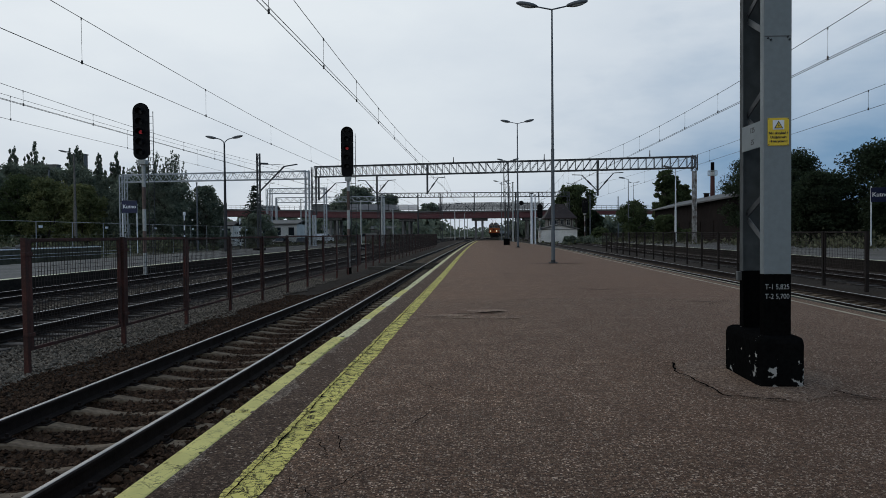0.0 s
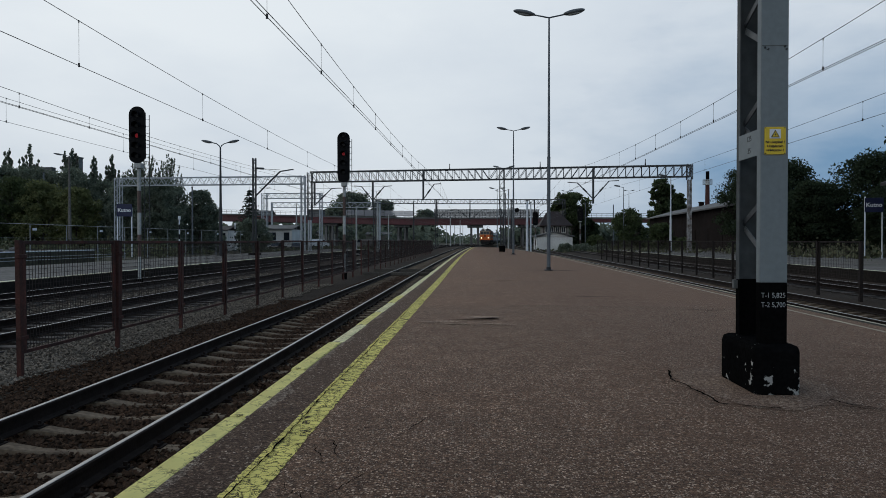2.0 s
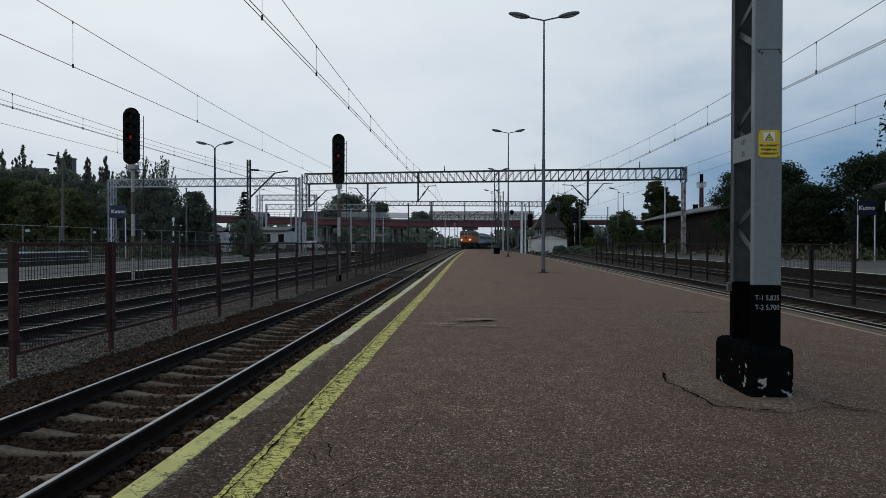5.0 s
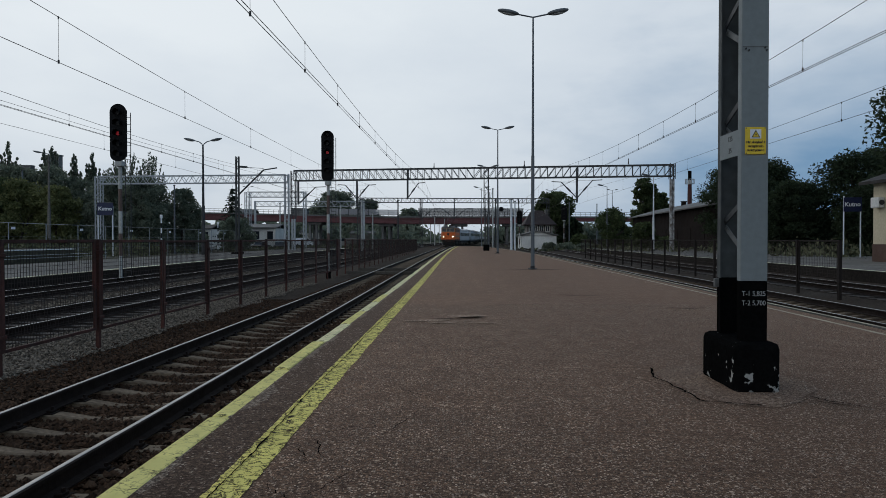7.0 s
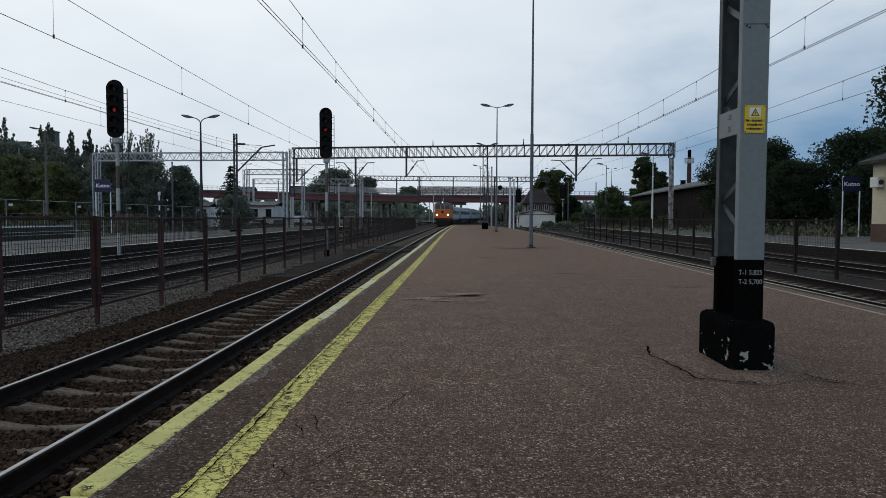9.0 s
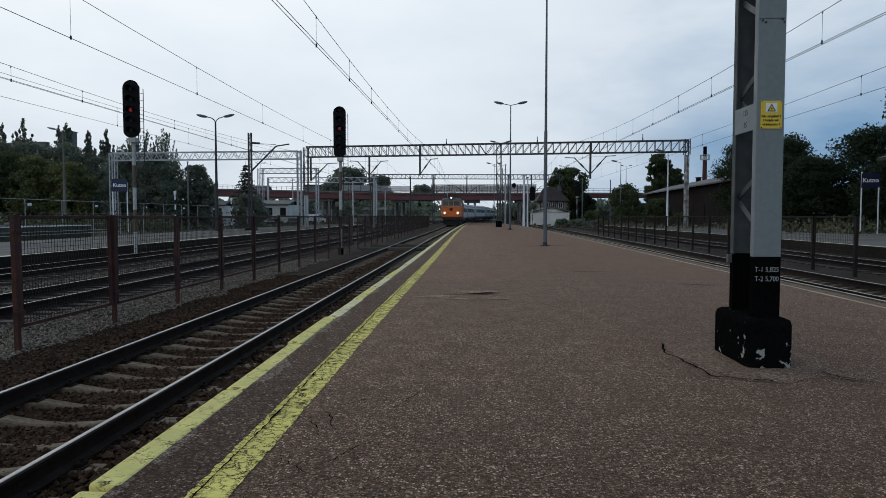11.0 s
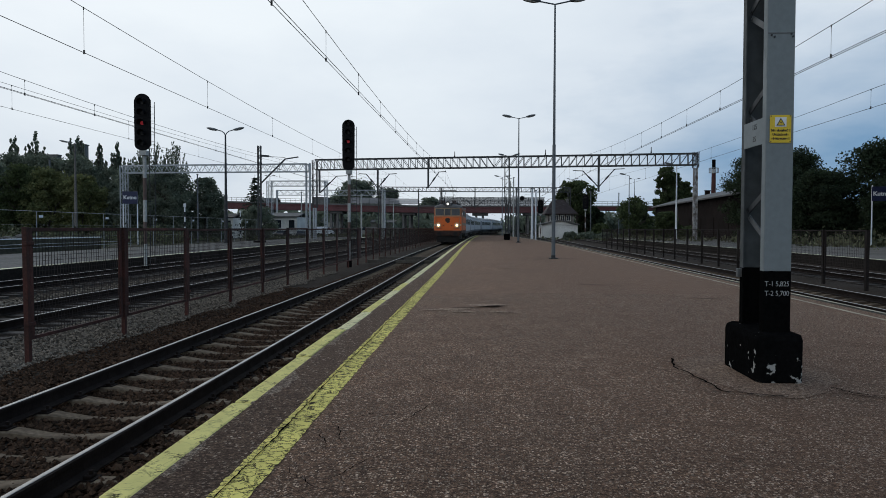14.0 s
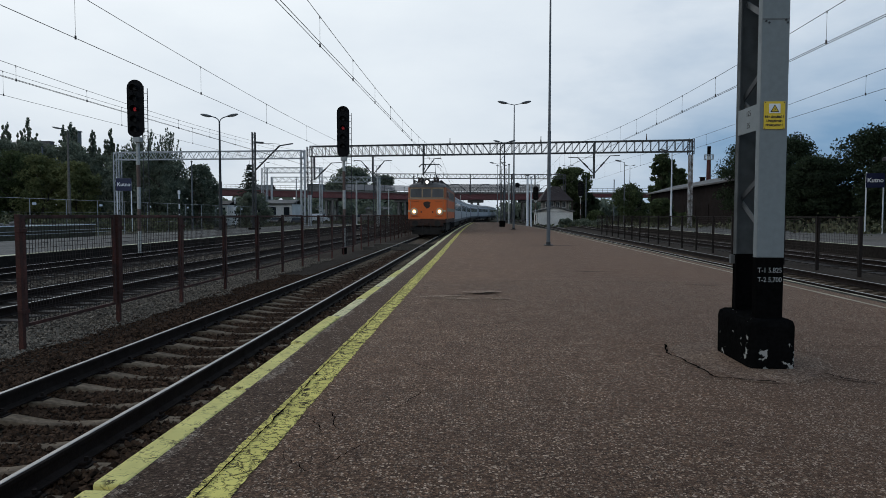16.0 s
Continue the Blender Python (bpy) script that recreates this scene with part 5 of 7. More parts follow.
def spruce(x, y, h, w, seed):
    rng = np.random.RandomState(seed)
    t = thing("spruce", "dark spruce with drooping tiers", "tree", "trees", pose(x, y, -0.6))
    bm = bmesh.new()
    limb(bm, (0, 0, 0), (0, 0, h), 0.16, 0.02, rng)
    part("trunk", bm, BARK, t)
    cs, rs = [], []
    for i in range(17):
        u = i / 17
        reach = w / 2 * (1 - u) ** 0.9 + 0.15
        for k in range(9):
            a = 6.28 * (k + rng.rand()) / 9
            r = reach * (0.7 + 0.45 * rng.rand())
            z = h * (0.06 + 0.92 * u) + 0.12 * rng.randn()
            for q in (0.2, 0.45, 0.7, 0.95):
                cs.append((math.cos(a) * r * q, math.sin(a) * r * q, z - 0.20 * r * q * q))
                rs.append((0.24 + 0.05 * r, 0.24 + 0.05 * r, 0.11))
    part("crown", leaf_mesh(cs, rs, 9, 0.15, rng), LEAF[3], t)


def woods():
    # the belt behind the far left platform
    for i, (x, y, h, w) in enumerate(((-84, 112, 18.2, 6.0), (-79.5, 114, 17.4, 5.6), (-74.5, 112, 18.0, 6.0), (-69.0, 115, 17.6, 5.6), (-61.5, 114, 16.4, 5.0), (-58.8, 118, 15.6, 4.6), (-96, 110, 22, 7), (-66, 117, 15.6, 4.2), (-88, 116, 17.2, 4.6), (-63.6, 112, 15.8, 3.8), (-81.8, 110, 17.9, 4.2), (-71.6, 117, 17.4, 4.0))):
        poplar(x, y, h, w, 20 + i)
    for i, (x, y, h, w, lf) in enumerate(((-88, 104, 13.0, 9, 0), (-80, 101, 12.4, 9, 0), (-73.5, 99, 11.8, 8.6, 0), (-67.5, 98, 11.2, 7.8, 1), (-62.5, 97, 10.6, 7.2, 2), (-57.5, 97, 9.6, 6.4, 2), (-52.0, 102, 10.8, 8.6, 0), (-46.8, 100, 11.2, 7.4, 0), (-43.0, 106, 9.8, 5.5, 0))):
        tree(x, y, h, w, 50 + i, lf, "dense dark broadleaf tree behind the far platform", "trees behind the platform", clumps=125, lowest=0.0)
    for i, x in enumerate((-92, -84, -77, -71, -65.5, -60, -48.5)):
        tree(x, 108 + i % 3, (14.6, 14.6, 14.2, 13.9, 13.8, 11.8, 10.4)[i], 9.0, 170 + i, 0, "dense dark broadleaf tree behind the far platform", "trees behind the platform", clumps=110, lowest=0.0)
    for i, (x, y, h, w) in enumerate(((-52.8, 108, 17.0, 7.6), (-49.4, 109, 16.2, 5.8), (-57.8, 112, 14.4, 4.0))):
        fan_poplar(x, y, h, w, 35 + i)
    spruce(-39.8, 120, 11.6, 7.6, 3)
    for i, (x, y, h, w, lf) in enumerate(((-46, 255, 19.5, 17, 0), (-35, 262, 17.0, 12, 0), (-20, 280, 14, 12, 0), (-56, 270, 14, 11, 0), (27.5, 172, 7.0, 6, 4))):
        tree(x, y, h, w, 80 + i, lf, "round dark tree beyond the road bridge", "trees beyond the bridge", clumps=110, size=0.5)
    for i, (x, h, w) in enumerate(((45.3, 17.6, 5.6), (47.4, 16.4, 4.8), (50.4, 13.8, 4.6))):
        tree(x, 170 + i, h, w, 61 + i, 1, "tall dense poplar beyond the goods shed", "poplars", clumps=150, per=70, lowest=0.06, size=0.3, name="poplar")
    tree(23.4, 168, 13.4, 9.0, 84, 1, "round dark tree beyond the signal house", "trees beyond the bridge", clumps=90, lowest=0.45, size=0.4)
    # the right side
    for i, (x, y, h, w, lf) in enumerate(((45.6, 118, 13.8, 11.0, 4), (34.5, 86, 10.6, 8.6, 4), (36.2, 82, 11.2, 8.6, 4), (34.0, 70, 7.6, 7.4, 4), (39.8, 70, 10.6, 9.4, 4), (45.0, 72, 11.4, 10, 1), (37.6, 62, 7.6, 6.6, 4), (42.5, 60, 9.8, 8.0, 1), (50, 70, 12, 10, 4), (31.0, 74, 8.6, 6.5, 4))):
        tree(x, y, h, w, 100 + i, lf, "leafy green tree behind the far platform", "trees along the far platform", clumps=150, lowest=0.0, per=150, size=0.155)
    tree(35.0, 47.5, 15.4, 11.6, 130, 4, "large dark tree overhanging the cream building", "trees along the far platform", clumps=230, lowest=0.36, per=120, size=0.16)
    for i, (x, y, h, w, lf) in enumerate(((25.0, 112, 7.0, 5.8, 1), (20.4, 116, 2.6, 3.8, 1), (26.8, 118, 5.0, 4.6, 4), (28.4, 106, 4.4, 4.2, 1), (29.6, 98, 2.2, 3.0, 1), (14.2, 108, 1.3, 2.4, 0), (17.2, 110, 1.2, 3.0, 0), (19.5, 107, 1.2, 2.6, 0), (-36.5, 112, 5.4, 5.4, 0), (-45.5, 116, 4.4, 4.4, 0))):
        tree(x, y, h, w, 140 + i, lf, "rounded green bush beside the tracks", "bushes", clumps=60, lowest=0.0, name="bush")


woods()


def weeds():
    """Rank grass and weeds on the banks, and the far woods along the horizon."""
    rng = np.random.RandomState(7)
    cs, rs = [], []
    for x0, x1, y0, y1, n, h in ((-90, -37.5, 50, 100, 420, 0.5), (-92, -40, 84, 94, 420, 1.25), (19.5, 46, 78, 130, 340, 0.55), (27, 46, 56, 76, 330, 1.05), (-36, -22, 100, 190, 160, 0.4), (10, 26, 100, 160, 160, 0.35), (27, 46, 50, 58, 60, 0.35)):
        for _ in range(n):
            k = h * (0.6 + 0.9 * rng.rand())
            cs.append((x0 + (x1 - x0) * rng.rand(), y0 + (y1 - y0) * rng.rand(), -0.5 + k * 0.4))
            rs.append((k * 1.8, k * 1.8, k))
    tagged(link("weeds", leaf_mesh(cs, rs, 26, 0.22, rng, 1.5), GRASS), "rank dry grass and weeds on the railway banks", "grass", kind="stuff")
    cs, rs = [], []
    for i in range(330):
        a = -0.62 + 1.35 * i / 330
        d = 420 + 120 * rng.rand()
        k = 5 + 4 * rng.rand()
        if abs(a) < 0.045:
            k *= 0.7
        cs.append((math.sin(a) * d, math.cos(a) * d, k * 0.5 - 1))
        rs.append((k * 1.3, k * 1.3, k * 0.8))
    for i in range(150):
        x = (-95 + 80 * rng.rand()) if i % 2 else (13.5 + 55 * rng.rand())
        k = (4.0 if i % 2 else 2.4) + 2.2 * rng.rand()
        cs.append((x, 222 + 40 * rng.rand(), k * 0.6))
        rs.append((k * 1.6, k * 1.6, k))
    for i in range(70):
        y = 226 + 110 * rng.rand()
        k = 2.6 + 2.4 * rng.rand()
        cs.append((track_x(y) + 7.5 + 34 * rng.rand(), y, k * 0.7))
        rs.append((k * 1.3, k * 1.3, k))
    tagged(link("far_woods", leaf_mesh(cs, rs, 60, 1.3, rng), LEAF[0]), "dark woods along the horizon", "woods", kind="stuff")


weeds()

# ---------------------------------------------------------------- road bridge and buildings
BRIDGE_RED = mat("bridge_red_paint", (0.135, 0.045, 0.05), 0.7, big=(0.15, 0.3), fine=(3, 0.2), bump=(10, 0.05), tint=(0.075, 0.036, 0.034))
BRIDGE_CONC = mat("bridge_concrete", (0.15, 0.145, 0.14), 0.9, big=(0.3, 0.35), fine=(4, 0.25), bump=(10, 0.2))
SCREEN = mat("bridge_screen", (0.40, 0.39, 0.41), 0.5, big=(0.3, 0.2), fine=(4, 0.1), bump=(10, 0.0))
MESH_GUARD = mat("dark_guard_mesh", (0.07, 0.065, 0.07), 0.6, big=(0.3, 0.2), fine=(4, 0.1), bump=(10, 0.0))
for m_, see in ((SCREEN, 0.5), (MESH_GUARD, 0.4)):
    # fine mesh and hazy plastic: part of the light passes straight through
    n_, l_ = m_.node_tree.nodes, m_.node_tree.links
    tp_ = n_.new("ShaderNodeBsdfTransparent")
    mx_ = n_.new("ShaderNodeMixShader")
    mx_.inputs[0].default_value = see
    l_.new(n_["Principled BSDF"].outputs[0], mx_.inputs[1])
    l_.new(tp_.outputs[0], mx_.inputs[2])
    l_.new(mx_.outputs[0], n_["Material Output"].inputs["Surface"])
PLASTER = mat("pale_plaster", (0.68, 0.665, 0.63), 0.85, big=(0.4, 0.25), fine=(6, 0.12), bump=(20, 0.1))
CREAM = mat("cream_plaster", (0.55, 0.47, 0.33), 0.85, big=(0.5, 0.15), fine=(8, 0.1), bump=(25, 0.1))
BROWN_DADO = mat("brown_dado", (0.085, 0.045, 0.032), 0.8, big=(0.6, 0.2), fine=(10, 0.15), bump=(25, 0.1))
ROOF_DARK = mat("dark_roof", (0.028, 0.022, 0.021), 0.8, big=(0.4, 0.3), fine=(5, 0.25), bump=(12, 0.3))
ROOF_PALE = mat("roofing_felt", (0.12, 0.115, 0.11), 0.8, big=(0.3, 0.3), fine=(5, 0.2), bump=(12, 0.1))
DULL_PLASTER = mat("dull_plaster", (0.20, 0.185, 0.165), 0.85, big=(0.4, 0.3), fine=(6, 0.15), bump=(20, 0.1))
ROOF_BROWN = mat("old_brown_roof", (0.040, 0.026, 0.024), 0.85, big=(0.5, 0.3), fine=(6, 0.3), bump=(10, 0.2))
BRICK_DARK = mat("sooty_brick", (0.014, 0.010, 0.009), 0.9, big=(0.3, 0.35), fine=(7, 0.4), bump=(14, 0.3), tint=(0.02, 0.014, 0.012), spec=0.05)
BRICK_RED = mat("red_brick", (0.085, 0.030, 0.026), 0.9, big=(0.5, 0.3), fine=(8, 0.3), bump=(14, 0.3))
SLAB_GREY = mat("panel_block_grey", (0.17, 0.165, 0.16), 0.85, big=(0.1, 0.3), fine=(1, 0.15), bump=(4, 0.0))
WINDOW = mat("window_glass", (0.02, 0.024, 0.03), 0.08, big=(0.5, 0.2), fine=(4, 0.1), bump=(4, 0.0), spec=0.6)


def bridge():
    b = thing("road_bridge", "long road bridge with a red girder over the tracks", "bridge")
    def zdeck(x):
        return 8.25 + max(0.0, -x - 20) * 0.022 + (-0.0 if x < 20 else -0.004 * (x - 20))
    xs = list(range(-110, 76, 6))
    for name, m, lo, hi, y0, y1 in (("girder", BRIDGE_RED, -2.2, -0.75, 204.6, 205.0), ("fascia", BRIDGE_CONC, -0.42, 0.0, 204.2, 205.0), ("upper_girder", BRIDGE_RED, -0.75, -0.42, 204.4, 205.0), ("deck", BRIDGE_CONC, -0.7, -0.05, 205.0, 214.0), ("girder", BRIDGE_RED, -2.2, -0.7, 213.6, 214.0)):
        vs, fs = [], []
        for x in xs:
            z = zdeck(x)
            l = lo if not (name == "girder" and x > 18) else -1.35
            vs += [(x, y0, z + l), (x, y1, z + l), (x, y1, z + hi), (x, y0, z + hi)]
        for i in range(len(xs) - 1):
            for j in range(4):
                a, c = 4 * i + j, 4 * i + (j + 1) % 4
                fs.append((a, c, c + 4, a + 4))
        part(name, (vs, fs), m, b)
    bm = bmesh.new()
    for x in np.arange(-108, 74, 1.5):
        z = zdeck(x)
        bar(bm, (x, 204.3, z), (x, 204.3, z + 1.15), 0.07, 0.07)
    ob = part("railing_bars", bm, DARK_STEEL, b)
    ob["kind"] = "stuff"
    for h in (1.15, 0.6):
        bm = bmesh.new()
        for x0, x1 in zip(xs, xs[1:]):
            bar(bm, (x0, 204.3, zdeck(x0) + h), (x1, 204.3, zdeck(x1) + h), 0.08, 0.08)
        part("handrail", bm, DARK_STEEL, b)
    # tall mesh guards above the wires
    for xa, xb, m, h in ((-39, -19, SCREEN, 1.9), (-12, 19, None, 2.3)):
        x = xa
        while x < xb:
            z = zdeck(x)
            bm = bmesh.new()
            bar(bm, (x, 204.1, z), (x, 204.1, z + h), 0.15, 0.15)
            if not m:
                bar(bm, (x, 204.1, z + h), (x + 0.8, 204.1, z + h), 0.14, 0.14)
                bar(bm, (x, 204.1, z + h * 0.6), (x + 0.8, 204.1, z + h * 0.6), 0.08, 0.08)
            part("guard_post", bm, DARK_STEEL, b)
            if not m:
                bm = bmesh.new()
                box(bm, x + 0.09, x + 0.71, 204.07, 204.13, z + 0.1, z + h * 0.92)
                part("guard_mesh", bm, MESH_GUARD, b)
            if m:
                bm = bmesh.new()
                box(bm, x + 0.1, x + 2.9, 204.07, 204.13, z + 0.2, z + h)
                part("guard_screen", bm, m, b)
            x += 3.0 if m else 0.8
    for x in (-88, -66, -44, -22, 0, 15.5, 34, 56):
        for y in (206.5, 212.5):
            bm = bmesh.new()
            w = 0.65
            box(bm, x - 1.3, x - 1.3 + w, y - 0.6, y + 0.6, -0.8, zdeck(x) - 2.2, 0.05)
            part("pier", bm, BRIDGE_CONC, b)
            bm = bmesh.new()
            box(bm, x + 0.7, x + 0.7 + w, y - 0.6, y + 0.6, -0.8, zdeck(x) - 2.2, 0.05)
            part("pier", bm, BRIDGE_CONC, b)
        bm = bmesh.new()
        box(bm, x - 2.2, x + 2.6, 205.6, 213.4, zdeck(x) - 3.0, zdeck(x) - 2.2, 0.05)
        part("pier_cap", bm, BRIDGE_CONC, b)
    for x, y, h in ((-96, 207, 8), (-64, 207, 8), (-30, 209, 8), (8, 209, 8), (28, 209, 8), (46, 207, 8)):
        platform_lamp(x, y, h, zdeck(x) - 0.05, 1.7, "slim road lamp on the bridge", "bridge lamps", 0.3, r=0.13)


bridge()


def building(name, label, x0, x1, y0, y1, z1, wall, roof, ridge=0.0, overhang=0.4, windows=(), axis="x", z0=-0.6, category="building", dado=None):
    b = thing(name, label, category)
    bm = bmesh.new()
    box(bm, x0, x1, y0, y1, z0, z1)
    part("wall", bm, wall, b)
    if dado:
        bm = bmesh.new()
        box(bm, x0 - 0.03, x1 + 0.03, y0 - 0.03, y1 + 0.03, z0, dado[1])
        part("dado", bm, dado[0], b)
    bm = bmesh.new()
    o = overhang
    if ridge:
        if axis == "x":
            pts = [(y0 - o, z1 - 0.05), ((y0 + y1) / 2, z1 + ridge), (y1 + o, z1 - 0.05), (y1 + o, z1 + 0.15), ((y0 + y1) / 2, z1 + ridge + 0.2), (y0 - o, z1 + 0.15)]
            prism(bm, [(p, z) for p, z in pts], x1 - x0 + 2 * o, Matrix.Translation((x0 - o, 0, 0)) @ Matrix(((0, 1, 0, 0), (1, 0, 0, 0), (0, 0, 1, 0), (0, 0, 0, 1))))
        else:
            pts = [(x0 - o, z1 - 0.05), ((x0 + x1) / 2, z1 + ridge), (x1 + o, z1 - 0.05), (x1 + o, z1 + 0.15), ((x0 + x1) / 2, z1 + ridge + 0.2), (x0 - o, z1 + 0.15)]
            prism(bm, pts, y1 - y0 + 2 * o, Matrix.Translation((0, y0 - o, 0)))
            for y in (y0, y1 - 0.2):
                g = bmesh.new()
                prism(g, [(x0, z1 - 0.1), (x1, z1 - 0.1), ((x0 + x1) / 2, z1 + ridge)], 0.2, Matrix.Translation((0, y, 0)))
                part("gable", g, wall, b)
    else:
        box(bm, x0 - o, x1 + o, y0 - o, y1 + o, z1, z1 + 0.3)
    part("roof", bm, roof, b)
    for wx, wz, ww, wh in windows:
        bm = bmesh.new()
        box(bm, wx - ww / 2 - 0.08, wx + ww / 2 + 0.08, y0 - 0.05, y0 + 0.05, wz - 0.08, wz + wh + 0.08)
        w = part("window", bm, PLASTER, b)
        bm = bmesh.new()
        box(bm, wx - ww / 2, wx + ww / 2, y0 - 0.07, y0 + 0.02, wz, wz + wh)
        part("pane", bm, WINDOW, w)
    return b


def signal_house():
    """Two-storey house with a hipped roof, its upper wall in timbered panels."""
    b = thing("signal_house", "pale plastered house with a dark hipped roof by the bridge", "house", m=pose(17.4, 151, 0))
    bm = bmesh.new()
    box(bm, -2.7, 2.7, -3.2, 3.2, -0.6, 4.7)
    part("wall", bm, DULL_PLASTER, b)
    e, z0, z1 = 0.75, 4.6, 7.7
    vs = [(-2.7 - e, -3.2 - e, z0), (2.7 + e, -3.2 - e, z0), (2.7 + e, 3.2 + e, z0), (-2.7 - e, 3.2 + e, z0), (-1.5, 0, z1), (0.9, 0, z1)]
    vs += [(x, y, z0 - 0.18) for x, y, z in vs[:4]]
    fs = [(0, 1, 5, 4), (1, 2, 5), (2, 3, 4, 5), (3, 0, 4), (0, 6, 7, 1), (1, 7, 8, 2), (2, 8, 9, 3), (3, 9, 6, 0), (6, 9, 8, 7)]
    part("roof", (vs, fs), ROOF_BROWN, b, "dark tiled hipped roof")
    bm = bmesh.new()
    box(bm, 1.5, 2.1, 0.4, 1.0, 5.6, 7.9)
    box(bm, 1.42, 2.18, 0.32, 1.08, 7.7, 7.9)
    part("chimney", bm, DULL_PLASTER, b)
    for x in (-1.9, -0.95, 0.3, 1.6):
        bm = bmesh.new()
        box(bm, x - 0.42, x + 0.42, -3.27, -3.15, 3.0, 4.3)
        w = part("window", bm, PLASTER, b)
        for dx in (-0.19, 0.19):
            bm = bmesh.new()
            box(bm, x + dx - 0.16, x + dx + 0.16, -3.29, -3.2, 3.08, 4.2)
            part("pane", bm, WINDOW, w)
    for x in (-2.64, -1.42, -0.35, 0.95, 2.3):
        bm = bmesh.new()
        box(bm, x - 0.07, x + 0.07, -3.25, -3.18, 2.5, 4.58)
        part("timber", bm, ROOF_BROWN, b)
    bm = bmesh.new()
    box(bm, -2.72, 2.72, -3.255, -3.185, 2.38, 2.52)
    part("timber", bm, ROOF_BROWN, b)


def van(x, y, z, rot, paint, label):
    """A delivery van: nose, cab glass, load box and four wheels."""
    v = thing("van", label, "van", "parked vehicles", pose(x, y, z, 0, 0, rot))
    bm = bmesh.new()
    prism(bm, [(-2.6, 0.35), (2.6, 0.35), (2.6, 1.15), (1.9, 1.35), (1.3, 2.3), (-2.6, 2.35)], 1.9, Matrix.Translation((0, -0.95, 0)))
    part("body", bm, paint, v)
    bm = bmesh.new()
    prism(bm, [(0.5, 1.45), (1.78, 1.42), (1.28, 2.2), (0.5, 2.2)], 1.92, Matrix.Translation((0, -0.96, 0)))
    part("cab_glass", bm, WINDOW, v)
    for wx in (-1.7, 1.75):
        for wy in (-0.9, 0.9):
            bm = bmesh.new()
            rod(bm, (wx, wy - 0.1, 0.34), (wx, wy + 0.1, 0.34), 0.34, 14)
            part("wheel", bm, BLACK_TAR, v)


def car(x, y, z, rot, paint, label):
    """A small saloon: rounded body, glasshouse, lamps and wheels."""
    c = thing("car", label, "car", "parked vehicles", pose(x, y, z, 0, 0, rot))
    bm = bmesh.new()
    prism(bm, [(-2.0, 0.35), (2.0, 0.35), (2.08, 0.6), (1.95, 0.85), (1.0, 0.95), (-1.7, 0.98), (-2.05, 0.8)], 1.7, Matrix.Translation((0, -0.85, 0)))
    part("body", bm, paint, c)
    bm = bmesh.new()
    prism(bm, [(-1.6, 0.95), (1.05, 0.93), (0.45, 1.42), (-1.05, 1.45)], 1.5, Matrix.Translation((0, -0.75, 0)))
    part("glasshouse", bm, WINDOW, c)
    bm = bmesh.new()
    box(bm, -1.0, 0.42, -0.7, 0.7, 1.43, 1.48, 0.02)
    part("roof", bm, paint, c)
    for wx in (-1.3, 1.3):
        for wy in (-0.8, 0.8):
            bm = bmesh.new()
            rod(bm, (wx, wy - 0.1, 0.31), (wx, wy + 0.1, 0.31), 0.31, 14)
            part("wheel", bm, BLACK_TAR, c)


def wagon(x, y, rot, label):
    """An open goods wagon with ribbed sides standing beyond the bridge."""
    w = thing("goods_wagon", label, "goods wagon", "parked goods wagons", pose(x, y, -0.2, 0, 0, rot))
    bm = bmesh.new()
    box(bm, -4.6, 4.6, -1.35, 1.35, 1.15, 2.7)
    part("load_box", bm, SLAB_GREY, w)
    for k in range(8):
        bm = bmesh.new()
        box(bm, -4.6 + 1.28 * k, -4.48 + 1.28 * k, -1.43, -1.35, 1.15, 2.72)
        part("rib", bm, DARK_STEEL, w)
    bm = bmesh.new()
    box(bm, -4.9, 4.9, -1.2, 1.2, 0.85, 1.15, 0.03)
    part("underframe", bm, BLACK_TAR, w)
    for wx in (-3.4, -1.9, 1.9, 3.4):
        bm = bmesh.new()
        for sy in (-1, 1):
            rod(bm, (wx, sy * 0.78 - 0.07, 0.46), (wx, sy * 0.78 + 0.07, 0.46), 0.46, 14)
        rod(bm, (wx, -0.8, 0.46), (wx, 0.8, 0.46), 0.08, 8)
        part("wheelset", bm, BLACK_TAR, w)


